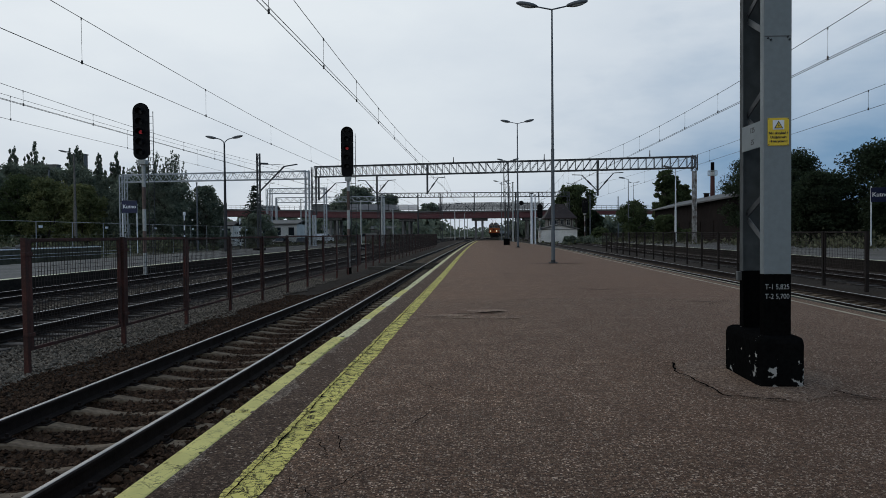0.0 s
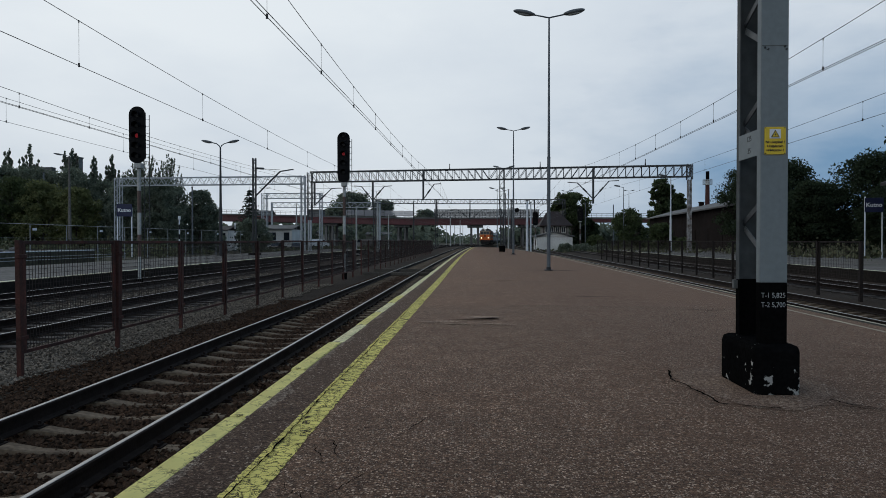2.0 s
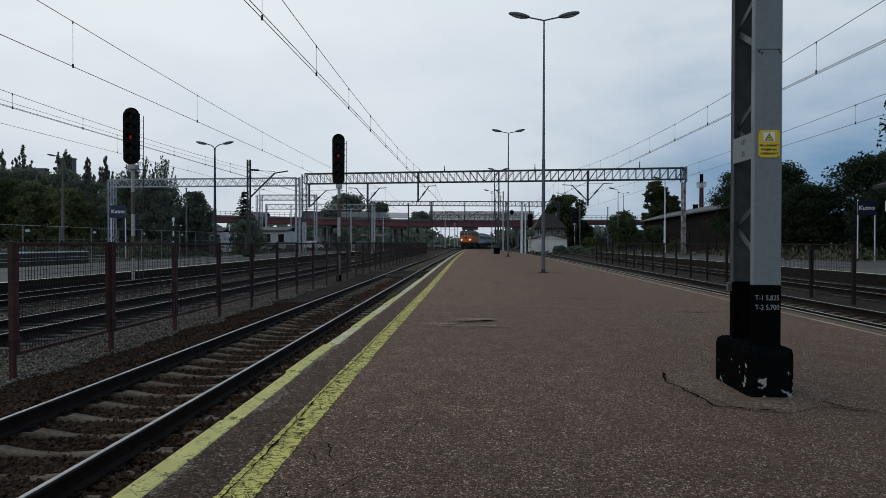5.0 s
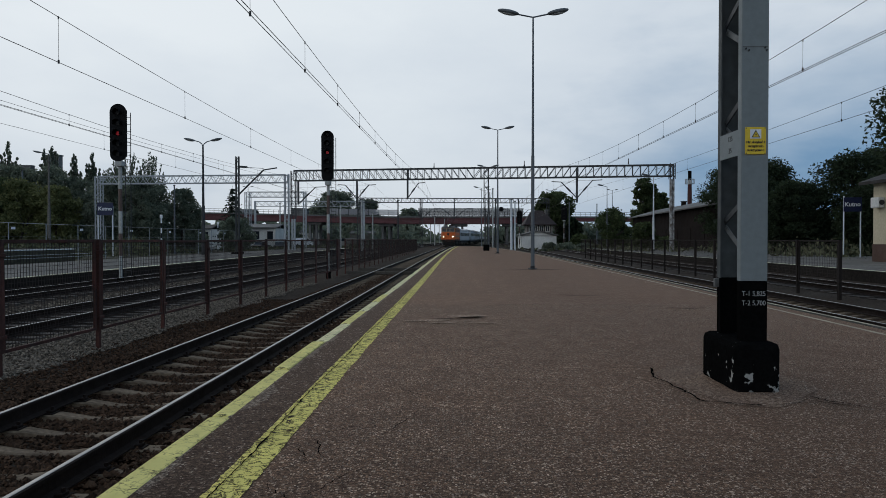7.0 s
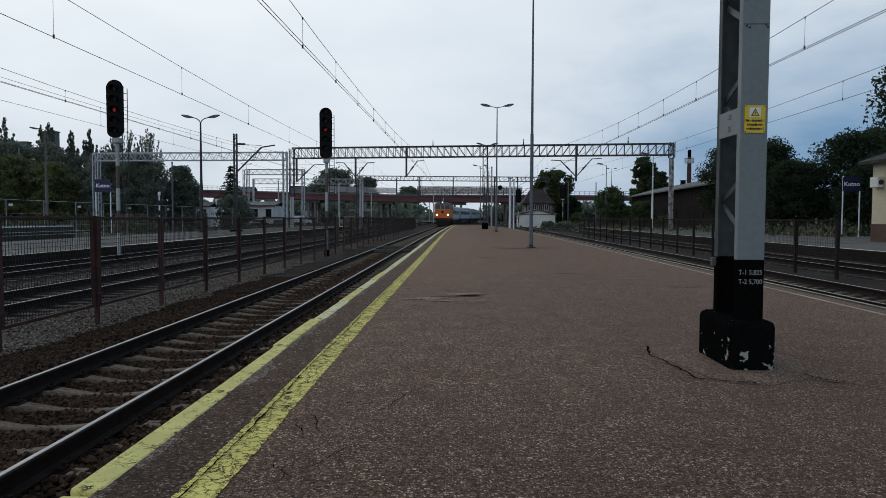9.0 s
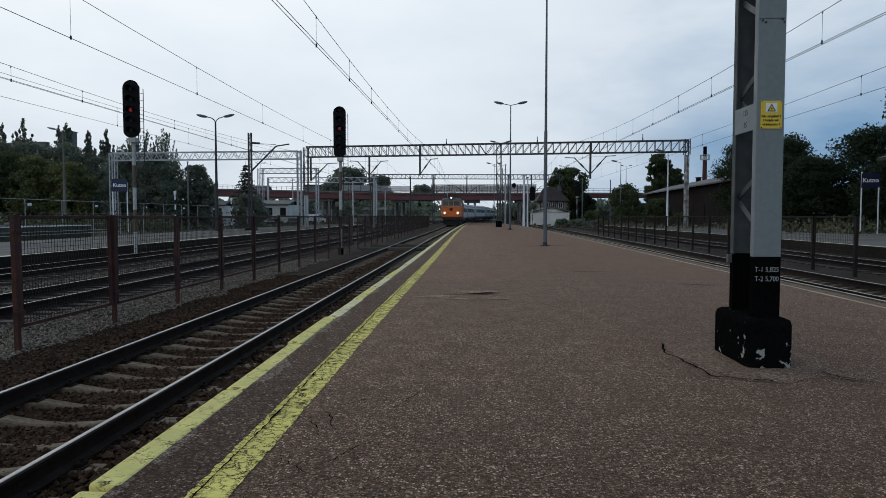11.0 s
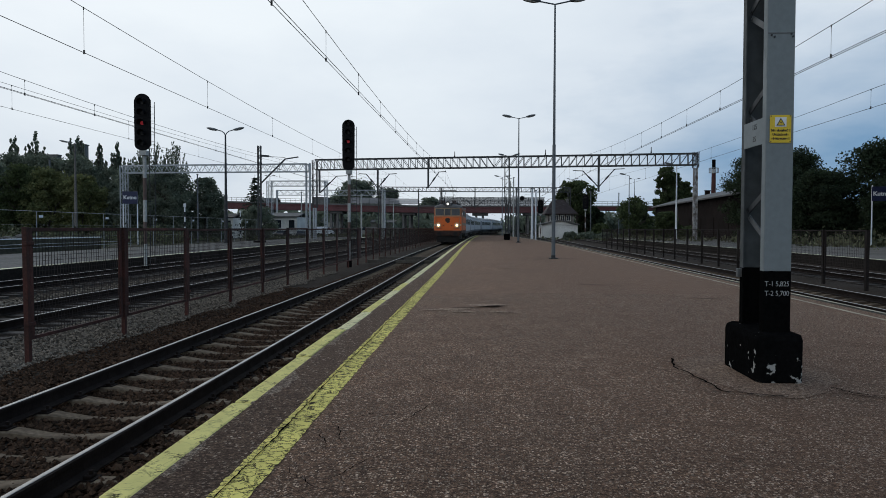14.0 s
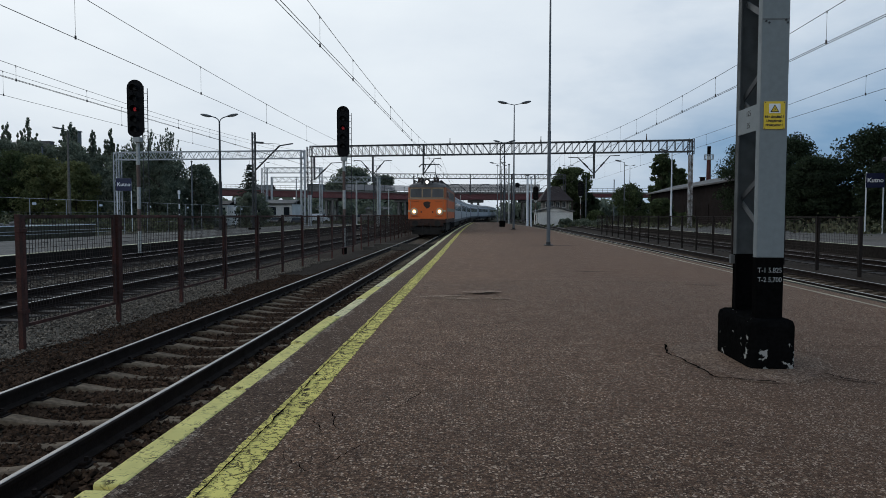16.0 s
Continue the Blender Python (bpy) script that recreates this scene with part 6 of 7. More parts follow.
def town():
    signal_house()
    building("shed", "low white shed with a pale flat roof", 10.8, 17.0, 120, 126, 2.05, PLASTER, ROOF_PALE, 0.7, 0.3, (), "y")
    building("low_house", "low white house with small windows and a felt roof", -42.0, -35.0, 130, 138, 3.5, PLASTER, ROOF_PALE, 0.7, 0.4, ((-41, 1.4, 1.1, 1.5), (-38.6, 1.4, 1.1, 1.5), (-36, 1.4, 1.1, 1.5)), "x", category="house")
    building("low_house", "small white house half hidden by bushes", -52.0, -47.5, 130, 136, 3.3, PLASTER, ROOF_DARK, 0.7, 0.3, ((-50.5, 1.4, 1.0, 1.4), (-48.4, 1.4, 1.0, 1.4)), "x", category="house")
    building("apartment_block", "grey concrete block with a lift house above the trees", -131.5, -126.5, 200, 202, 23.0, SLAB_GREY, SLAB_GREY, 0, 0.1)
    building("apartment_block", "grey concrete block tower above the trees", -124.4, -119.8, 203, 205, 26.4, SLAB_GREY, SLAB_GREY, 0, 0.2)
    for x, y, w, h in ((-30, 300, 14, 8), (-66, 300, 12, 10)):
        building("far_house", "far plain house beyond the bridge", x - w / 2, x + w / 2, y, y + 10, h, SLAB_GREY, ROOF_DARK, 2.5, 0.4, tuple((x - w / 2 + 2 + 3 * k, h * 0.7, 1.2, 1.5) for k in range(int(w / 3) - 1)), "x", category="house")
    building("flat_house", "grey flat-roofed building behind the road bridge", -58.4, -53.6, 238, 244, 11.9, SLAB_GREY, ROOF_DARK, 0, 0.2)
    building("gable_house", "far house with a pale gabled roof behind the bridge", -81, -72, 238, 246, 9.6, DULL_PLASTER, ROOF_PALE, 2.2, 0.4)
    building("store_shed", "low pale store shed beyond the bridge", -52, -45, 222, 228, 3.6, PLASTER, ROOF_PALE, 0.8, 0.3)
    building("store_shed", "low pale store shed beyond the bridge", -36, -27, 226, 232, 3.2, DULL_PLASTER, ROOF_PALE, 0.8, 0.3)
    building("store_shed", "long grey store shed beyond the bridge", -70, -56, 224, 231, 4.2, SLAB_GREY, ROOF_DARK, 1.2, 0.3)
    van(-42.5, 186, -0.6, 25, SIGN_WHITE, "white delivery van parked under the bridge")
    van(-31.0, 188, -0.6, 200, DULL_PLASTER, "dull pale delivery van parked under the bridge")
    car(-36.8, 127, -0.6, 80, SIGN_BLACK, "black car parked beside the low white house")
    car(-33.6, 128, -0.6, 100, DARK_STEEL, "dark grey car parked beside the low white house")
    car(-50.0, 184, -0.6, 20, SIGN_BLACK, "black car parked under the bridge")
    for k in range(2):
        wagon(14.2 + 9.9 * k, 231 + 1.2 * k, 7, "grey open goods wagon with ribbed sides")
    # long sooty shed along the right side
    b = building("goods_shed", "long sooty brick goods shed with a felt roof", 0, 9.5, 0, 56, 5.7, BRICK_DARK, ROOF_PALE, 1.5, 0.8, (), "y")
    b.matrix_basis = pose(32.3, 86, 0, 0, 0, -3.6)
    for yy, hh in ((8, 1.6), (16, 1.5), (34, 1.3)):
        bm = bmesh.new()
        box(bm, 4.2, 4.9, yy, yy + 0.8, 6.4, 6.7 + hh)
        box(bm, 4.1, 5.0, yy - 0.1, yy + 0.9, 6.6 + hh, 6.7 + hh)
        part("chimney", bm, BRICK_DARK, b)
    for yy in range(6, 54, 7):
        bm = bmesh.new()
        box(bm, -0.06, 0.02, yy, yy + 2.4, -0.4, 3.0)
        part("door", bm, BRICK_DARK, b)
    c = thing("factory_chimney", "tall red brick chimney with a pale ring and black top", "chimney")
    bm = bmesh.new()
    rod(bm, (50, 150, -0.6), (50, 150, 13.3), 0.62, 16, 0.42)
    part("stack", bm, BRICK_RED, c)
    bm = bmesh.new()
    rod(bm, (50, 150, 13.3), (50, 150, 14.2), 0.43, 16)
    part("pale_band", bm, PLASTER, c)
    bm = bmesh.new()
    rod(bm, (50, 150, 14.2), (50, 150, 16.2), 0.37, 16)
    part("top", bm, BLACK_TAR, c)
    bm = bmesh.new()
    for k in range(16):
        a0, a1 = 6.283 * k / 16, 6.283 * (k + 1) / 16
        p, q = (50 + 0.95 * math.cos(a0), 150 + 0.95 * math.sin(a0)), (50 + 0.95 * math.cos(a1), 150 + 0.95 * math.sin(a1))
        for z in (13.4, 14.4):
            bar(bm, (*p, z), (*q, z), 0.08, 0.08)
        bar(bm, (*p, 13.4), (*p, 14.4), 0.06, 0.06)
    part("gallery", bm, GALV, c)
    # cream building with its air conditioner
    s = building("station_building", "cream plastered station building with a brown base and dark eaves", 26.6, 36, 24, 44.7, 4.95, CREAM, ROOF_DARK, 1.8, 0.6, (), "y", dado=(BROWN_DADO, 1.1))
    for yy in (40.2, 34.0, 28.5):
        bm = bmesh.new()
        box(bm, 26.54, 26.62, yy, yy + 1.5, 1.75, 3.3, 0.01)
        w = part("window", bm, BROWN_DADO, s)
        bm = bmesh.new()
        box(bm, 26.52, 26.6, yy + 0.1, yy + 1.4, 1.85, 3.2)
        part("pane", bm, WINDOW, w)
    bm = bmesh.new()
    box(bm, 26.2, 26.58, 43.5, 44.35, 3.4, 4.05, 0.03)
    ac = part("air_conditioner", bm, PLASTER, s, "white air conditioner box")
    bm = bmesh.new()
    rod(bm, (26.39, 43.46, 3.72), (26.39, 43.51, 3.72), 0.16, 20)
    part("fan_grille", bm, DARK_STEEL, ac)
    # wire fence at the back of the far left platform
    f = thing("platform_fence", "tall thin wire fence along the back of the far platform", "fence")
    for k in range(15):
        y = 44 + 5.0 * k
        bm = bmesh.new()
        rod(bm, (-36, y, -0.6), (-36, y, 2.75), 0.032, 6)
        part("post", bm, GALV, f)
        if k % 2 == 0:
            bm = bmesh.new()
            box(bm, -35.93, -35.9, y + 0.2, y + 0.7, 2.2, 2.4)
            part("plate", bm, SIGN_WHITE, f)
    for z in (2.72, 1.6, 0.6):
        bm = bmesh.new()
        rod(bm, (-36, 30, z), (-36, 114, z), 0.02 if z > 2 else 0.006, 6)
        part("rail", bm, GALV, f)


town()


# ---------------------------------------------------------------- smaller line-side things
def pole(x, y, z0, z1, r, material, label, arm=0.0):
    p = thing("pole", label, "pole", "line-side poles", pose(x, y, z0))
    bm = bmesh.new()
    rod(bm, (0, 0, -0.3), (0, 0, z1 - z0), r, 10, r * 0.75)
    part("shaft", bm, material, p)
    bm = bmesh.new()
    rod(bm, (0, 0, z1 - z0), (0, 0, z1 - z0 + 0.12), r * 1.1, 10)
    part("cap", bm, DARK_STEEL, p)
    if arm:
        bm = bmesh.new()
        rod(bm, (0, 0, z1 - z0 - 0.5), (arm, 0, z1 - z0 + 0.1), 0.06, 6)
        part("arm", bm, material, p)


for x, y, z1, r, m in ((7.22, 95, 6.8, 0.19, SIGN_WHITE), (7.75, 95.3, 6.6, 0.12, SIGN_WHITE), (-14.2, 100, 7.2, 0.16, MAST_WHITE), (-20.8, 120, 7.5, 0.16, MAST_WHITE), (-10.5, 118, 8.0, 0.14, DARK_STEEL), (-56.0, 110, 8.2, 0.15, POLE_GREY), (-38.5, 92, 8.6, 0.12, POLE_GREY), (-35.4, 135, 8.4, 0.14, MAST_WHITE), (7.0, 132, 9.0, 0.16, DARK_STEEL), (5.8, 118, 10.0, 0.15, MAST_WHITE), (-64.5, 100, 11.5, 0.16, POLE_GREY), (-17, 135, 6.5, 0.13, MAST_WHITE), (-6, 170, 7.0, 0.14, MAST_WHITE), (-4.0, 190, 7.0, 0.14, MAST_WHITE), (-9.5, 230, 8, 0.14, MAST_WHITE), (-7.2, 250, 8, 0.14, MAST_WHITE), (-4.5, 265, 8, 0.14, MAST_WHITE), (24, 150, 9.5, 0.14, POLE_GREY), (32, 160, 9.5, 0.14, POLE_GREY)):
    pole(x, y, -0.5, z1, r, m, "pale grey steel line-side pole" if m in (SIGN_WHITE, MAST_WHITE) else "dark steel line-side pole by the tracks")

signal(18.45, 121, -0.4, 4.75, 7.3, 1.05, 9, "dark light signal on a white mast farther along the line")
signal(9.85, 112, -0.4, 3.8, 6.1, 0.9, 9, "dark light signal on a white mast farther along the line")


def platform_bits():
    # relay box and small concrete posts beyond the right edge
    b = thing("relay_box", "small grey box on a post at the platform edge", "box")
    bm = bmesh.new()
    box(bm, 8.05, 8.25, 19.6, 19.85, -0.1, 0.28, 0.01)
    part("case", bm, GREY_PAINT, b)
    bm = bmesh.new()
    box(bm, 8.1, 8.2, 19.68, 19.78, -0.6, -0.1)
    part("leg", bm, DARK_STEEL, b)
    # crossing planks over the track
    for y in (36.5, 40.5):
        p = thing("crossing_plank", "old timber crossing plank between the rails", "plank", "crossing planks")
        bm = bmesh.new()
        box(bm, -6.0, -2.2, y, y + 0.28, -0.47, -0.30, 0.01)
        part("board", bm, CONCRETE, p)
    # banded marker posts
    for x, y in ((-29.8, 68), (-34, 96)):
        s = thing("marker_post", "black and white banded marker post", "marker post", "marker posts", pose(x, y, 0))
        for k in range(8):
            bm = bmesh.new()
            rod(bm, (0, 0, -0.5 + 0.5 * k), (0, 0, 0.5 * k), 0.07, 8)
            part("band", bm, SIGN_WHITE if k % 2 else SIGN_BLACK, s)
        bm = bmesh.new()
        box(bm, -0.13, 0.13, -0.06, 0.06, 3.5, 3.85, 0.03)
        part("marker_head", bm, SIGN_WHITE, s)


platform_bits()


def disc_signal():
    s = thing("disc_signal", "small round black signal on a slim dark post", "railway signal", m=pose(6.35, 120, 0))
    bm = bmesh.new()
    rod(bm, (0, 0, -0.5), (0, 0, 7.3), 0.07, 8)
    part("post", bm, DARK_STEEL, s)
    bm = bmesh.new()
    bar(bm, (-0.4, 0, 6.9), (0.95, 0, 6.9), 0.08, 0.08)
    part("arm", bm, DARK_STEEL, s)
    bm = bmesh.new()
    rod(bm, (1.03, -0.1, 6.65), (1.03, 0.05, 6.65), 0.40, 20)
    part("disc", bm, SIGNAL_BLACK, s)
    m = thing("lattice_mast", "dark lattice mast behind the platform end", "mast")
    bm = bmesh.new()
    lattice_mast(bm, 5.6, 119.5, -0.5, 9.6, 0.5, 0.1)
    part("mast", bm, GANTRY_STEEL, m)


disc_signal()


def rubble():
    """A heap of broken concrete on the raised outer platform."""
    rng = random.Random(31)
    for k in range(9):
        bm = bmesh.new()
        r = rng.uniform(0.12, 0.34)
        bmesh.ops.create_icosphere(bm, subdivisions=1, radius=r)
        for v in bm.verts:
            v.co *= rng.uniform(0.7, 1.2)
            v.co.z *= 0.7
        ob = link("concrete_lump", bm, PAVING)
        tagged(ob, "broken pale concrete lump on the weedy platform", "rubble", "heap of rubble")
        ob.matrix_basis = pose(-34.9 + rng.uniform(-0.5, 0.5), 49.2 + rng.uniform(-0.9, 0.9), 0.55 + r * 0.42)


rubble()


def cracks():
    """Open cracks in the asphalt, laid as thin jagged strips."""
    rng = random.Random(12)
    runs = [((1.55, 7.3), (2.4, 6.15)), ((0.45, 5.2), (0.9, 5.05)), ((-0.2, 8.6), (0.5, 8.9)), ((4.2, 9.0), (4.9, 8.2)), ((-0.35, 5.6), (-0.55, 4.9)), ((2.95, 6.1), (3.5, 5.7)), ((0.0, 12.1), (0.55, 12.15)), ((-0.7, 6.6), (-0.2, 6.0)), ((2.2, 11.5), (2.7, 11.9)), ((3.6, 7.6), (5.2, 7.4)), ((-0.6, 4.2), (-0.9, 3.7)), ((-1.05, 4.9), (-0.85, 4.4)), ((-1.73, 5.14), (-1.45, 5.40)), ((-1.14, 4.72), (-1.0, 4.30)), ((-1.11, 3.93), (-0.76, 3.55)), ((-1.02, 4.86), (-0.55, 5.22)), ((2.93, 8.2), (3.9, 8.36)), ((3.9, 8.36), (4.9, 8.3)), ((3.0, 6.0), (3.45, 5.8))]
    c = thing("asphalt_cracks", "dark jagged cracks in the platform asphalt", "cracks", kind="structure")
    for (xa, ya), (xb, yb) in runs:
        n = 14
        vs, fs = [], []
        ox = oy = 0.0
        for i in range(n + 1):
            u = i / n
            ox += rng.uniform(-0.02, 0.02)
            oy += rng.uniform(-0.02, 0.02)
            fade = 1 - abs(2 * u - 1)
            x, y, w = xa + (xb - xa) * u + ox, ya + (yb - ya) * u + oy, 0.001 + 0.0052 * fade * rng.uniform(0.25, 1)
            dx, dy = (xb - xa), (yb - ya)
            L = math.hypot(dx, dy)
            nx, ny = -dy / L, dx / L
            vs += [(x - nx * w, y - ny * w, 0.007), (x + nx * w, y + ny * w, 0.007)]
        for i in range(n):
            fs.append((2 * i, 2 * i + 1, 2 * i + 3, 2 * i + 2))
        part("crack", (vs, fs), BLACK_TAR, c)
    # the broken rim of the mend at the mast
    def split(points, wide):
        vs, fs = [], []
        for (xa, ya), (xb, yb) in zip(points, points[1:]):
            for i in range(7):
                u = i / 7
                w = wide * rng.uniform(0.25, 1.0)
                x, y = xa + (xb - xa) * u + rng.uniform(-0.018, 0.018), ya + (yb - ya) * u + rng.uniform(-0.018, 0.018)
                L = math.hypot(xb - xa, yb - ya)
                nx, ny = -(yb - ya) / L, (xb - xa) / L
                vs += [(x - nx * w, y - ny * w, 0.007), (x + nx * w, y + ny * w, 0.007)]
        for i in range(len(vs) // 2 - 1):
            fs.append((2 * i, 2 * i + 1, 2 * i + 3, 2 * i + 2))
        part("crack", (vs, fs), BLACK_TAR, c)
    split([(2.08, 7.53), (1.99, 7.05), (2.08, 6.41), (2.10, 6.02), (2.37, 5.90), (2.60, 5.87)], 0.016)
    split([(1.62, 7.5), (1.85, 7.56), (2.08, 7.5)], 0.006)
    split([(3.12, 6.22), (3.21, 6.02), (3.42, 5.84)], 0.013)
    split([(2.60, 5.87), (2.85, 5.93), (3.2, 6.0)], 0.004)
    # the joint that runs along inside the yellow line
    vs, fs = [], []
    n = 260
    for i in range(n + 1):
        y = 1.5 + 16.5 * i / n
        x = left_edge(y) + 0.618 + 0.010 * math.sin(1.7 * y) + rng.uniform(-0.007, 0.007)
        w = 0.002 + 0.007 * rng.random() * (0.4 + 0.6 * abs(math.sin(0.9 * y)))
        vs += [(x - w, y, 0.007), (x + w, y, 0.007)]
    for i in range(n):
        fs.append((2 * i, 2 * i + 1, 2 * i + 3, 2 * i + 2))
    part("crack", (vs, fs), BLACK_TAR, c)


cracks()


def ridge():
    """A low heave in the asphalt where a cable trench crosses: dusty worn lenses about a dark split."""
    rng = random.Random(21)
    def lens(xa, ya, xb, yb, width, z, high=0.0):
        vs, fs = [], []
        for i in range(25):
            u = i / 24
            w = width * math.sin(math.pi * u) ** 0.7 * rng.uniform(0.6, 1.15) + 0.004
            x, y = xa + (xb - xa) * u, ya + (yb - ya) * u + rng.uniform(-0.02, 0.02)
            vs += [(x, y - w, z), (x, y, z + high * math.sin(math.pi * u)), (x, y + w, z)]
        for i in range(24):
            a = 3 * i
            fs += [(a, a + 1, a + 4, a + 3), (a + 1, a + 2, a + 5, a + 4)]
        return vs, fs
    h = thing("asphalt_heave", "low heaved ridge with a dark split across the asphalt", "asphalt heave", kind="structure")
    for k, q in enumerate(((-1.02, 11.78, -0.15, 11.98, 0.13), (-0.25, 12.55, 0.52, 12.62, 0.22), (0.10, 11.62, 0.70, 11.50, 0.10), (-0.55, 11.55, -0.05, 11.50, 0.07))):
        part("worn_patch", lens(*q, 0.001 + 0.0015 * k, 0.008), DUST, h, "dusty paler asphalt")
    for k, q in enumerate(((1.9, 31.6, 3.6, 31.9, 0.28), (3.3, 32.2, 4.9, 32.0, 0.35), (2.9, 67.2, 4.4, 67.0, 0.5), (0.6, 24.2, 1.5, 24.4, 0.10), (4.3, 14.2, 4.9, 14.0, 0.07), (2.4, 17.4, 3.6, 17.2, 0.09))):
        part("stain", lens(*q, 0.001), STAIN, h, "dark stain in the asphalt")
    for q in ((-0.50, 12.02, 0.25, 12.22, 0.035), (0.12, 12.38, 0.46, 12.40, 0.045), (-0.05, 12.18, 0.42, 12.30, 0.05)):
        part("split", lens(*q, 0.0125), BLACK_TAR, h)


ridge()


# ---------------------------------------------------------------- the train
ORANGE = mat("orange_loco_paint", (0.72, 0.135, 0.018), 0.5, big=(0.8, 0.15), fine=(8, 0.08), bump=(20, 0.02), tint=(0.62, 0.12, 0.02))
ORANGE_DULL = mat("dusty_upper_paint", (0.36, 0.115, 0.05), 0.6, big=(0.8, 0.2), fine=(8, 0.1), bump=(20, 0.02), tint=(0.26, 0.10, 0.05))
CREAM_STRIPE = mat("cream_stripe", (0.36, 0.26, 0.17), 0.55, big=(0.8, 0.15), fine=(8, 0.1), bump=(20, 0.0))
LOCO_ROOF = mat("loco_roof_grey", (0.11, 0.10, 0.095), 0.7, big=(0.8, 0.3), fine=(8, 0.2), bump=(20, 0.05))
UNDER = mat("brake_dust_black", (0.022, 0.019, 0.017), 0.85, big=(1, 0.3), fine=(12, 0.3), bump=(20, 0.1))
BUFFER_RED = mat("rusty_buffer_beam", (0.050, 0.024, 0.017), 0.8, big=(1.5, 0.3), fine=(12, 0.3), bump=(20, 0.1))
EMBLEM = mat("dark_emblem", (0.035, 0.018, 0.012), 0.6, big=(3, 0.2), fine=(12, 0.2), bump=(20, 0.0))
COACH_SIDE = mat("coach_pale_grey", (0.52, 0.52, 0.53), 0.65, big=(0.4, 0.12), fine=(5, 0.05), bump=(20, 0.0))
COACH_BLUE = mat("coach_blue_band", (0.13, 0.14, 0.16), 0.65, big=(0.4, 0.12), fine=(5, 0.05), bump=(20, 0.0))
COACH_ROOF = mat("coach_roof_grey", (0.30, 0.30, 0.305), 0.55, big=(0.4, 0.2), fine=(5, 0.1), bump=(20, 0.02))
# cream rim, made paler: the headlamps' glow is in this colour
LAMP_RIM = mat("pale_lamp_rim", (0.60, 0.44, 0.28), 0.45, big=(2, 0.15), fine=(12, 0.1), bump=(20, 0.0))
HEADLIGHT = glow("warm_headlight", (1.0, 0.86, 0.62), 6.0)
# orange halo round the bulb, put in as a glowing disc
HALO_GLOW = glow("headlamp_halo", (1.0, 0.50, 0.16), 0.8)
TOPLIGHT = glow("top_headlight", (1.0, 0.96, 0.88), 1.2)


def shell(rings):
    """Skin over cross-sections, each a list of (x, y, z) of equal length."""
    vs = [p for r in rings for p in r]
    k = len(rings[0])
    fs = [(i * k + j, i * k + j + 1, (i + 1) * k + j + 1, (i + 1) * k + j) for i in range(len(rings) - 1) for j in range(k - 1)]
    fs.append(tuple(range(k))[::-1])
    fs.append(tuple(range((len(rings) - 1) * k, len(rings) * k)))
    return vs, fs


def bogie(parent, y, base, r):
    bm = bmesh.new()
    for s in (-1, 1):
        box(bm, s * 1.05 - 0.08, s * 1.05 + 0.08, y - base / 2 - 0.8, y + base / 2 + 0.8, 0.5, 0.9, 0.03)
        for o in (-base / 2, base / 2):
            box(bm, s * 1.12 - 0.1, s * 1.12 + 0.1, y + o - 0.2, y + o + 0.2, 0.38, 0.82, 0.03)
    box(bm, -1.0, 1.0, y - 0.3, y + 0.3, 0.5, 1.0, 0.03)
    b = part("bogie", bm, UNDER, parent)
    sets = []
    for o in (-base / 2, base / 2):
        w = bmesh.new()
        for s in (-1, 1):
            rod(w, (s * 0.72, 0, 0), (s * 0.84, 0, 0), r, 24)
            rod(w, (s * 0.69, 0, 0), (s * 0.72, 0, 0), r + 0.03, 24)
        rod(w, (-0.9, 0, 0), (0.9, 0, 0), 0.09, 10)
        for s in (-1, 1):
            box(w, s * 0.85 - 0.01, s * 0.85 + 0.01, -0.05, 0.05, -r * 0.85, r * 0.85)
        ws = part("wheelset", w, UNDER, b)
        ws.matrix_basis = pose(0, y + o, r)
        sets.append((ws, y + o, r))
    return sets


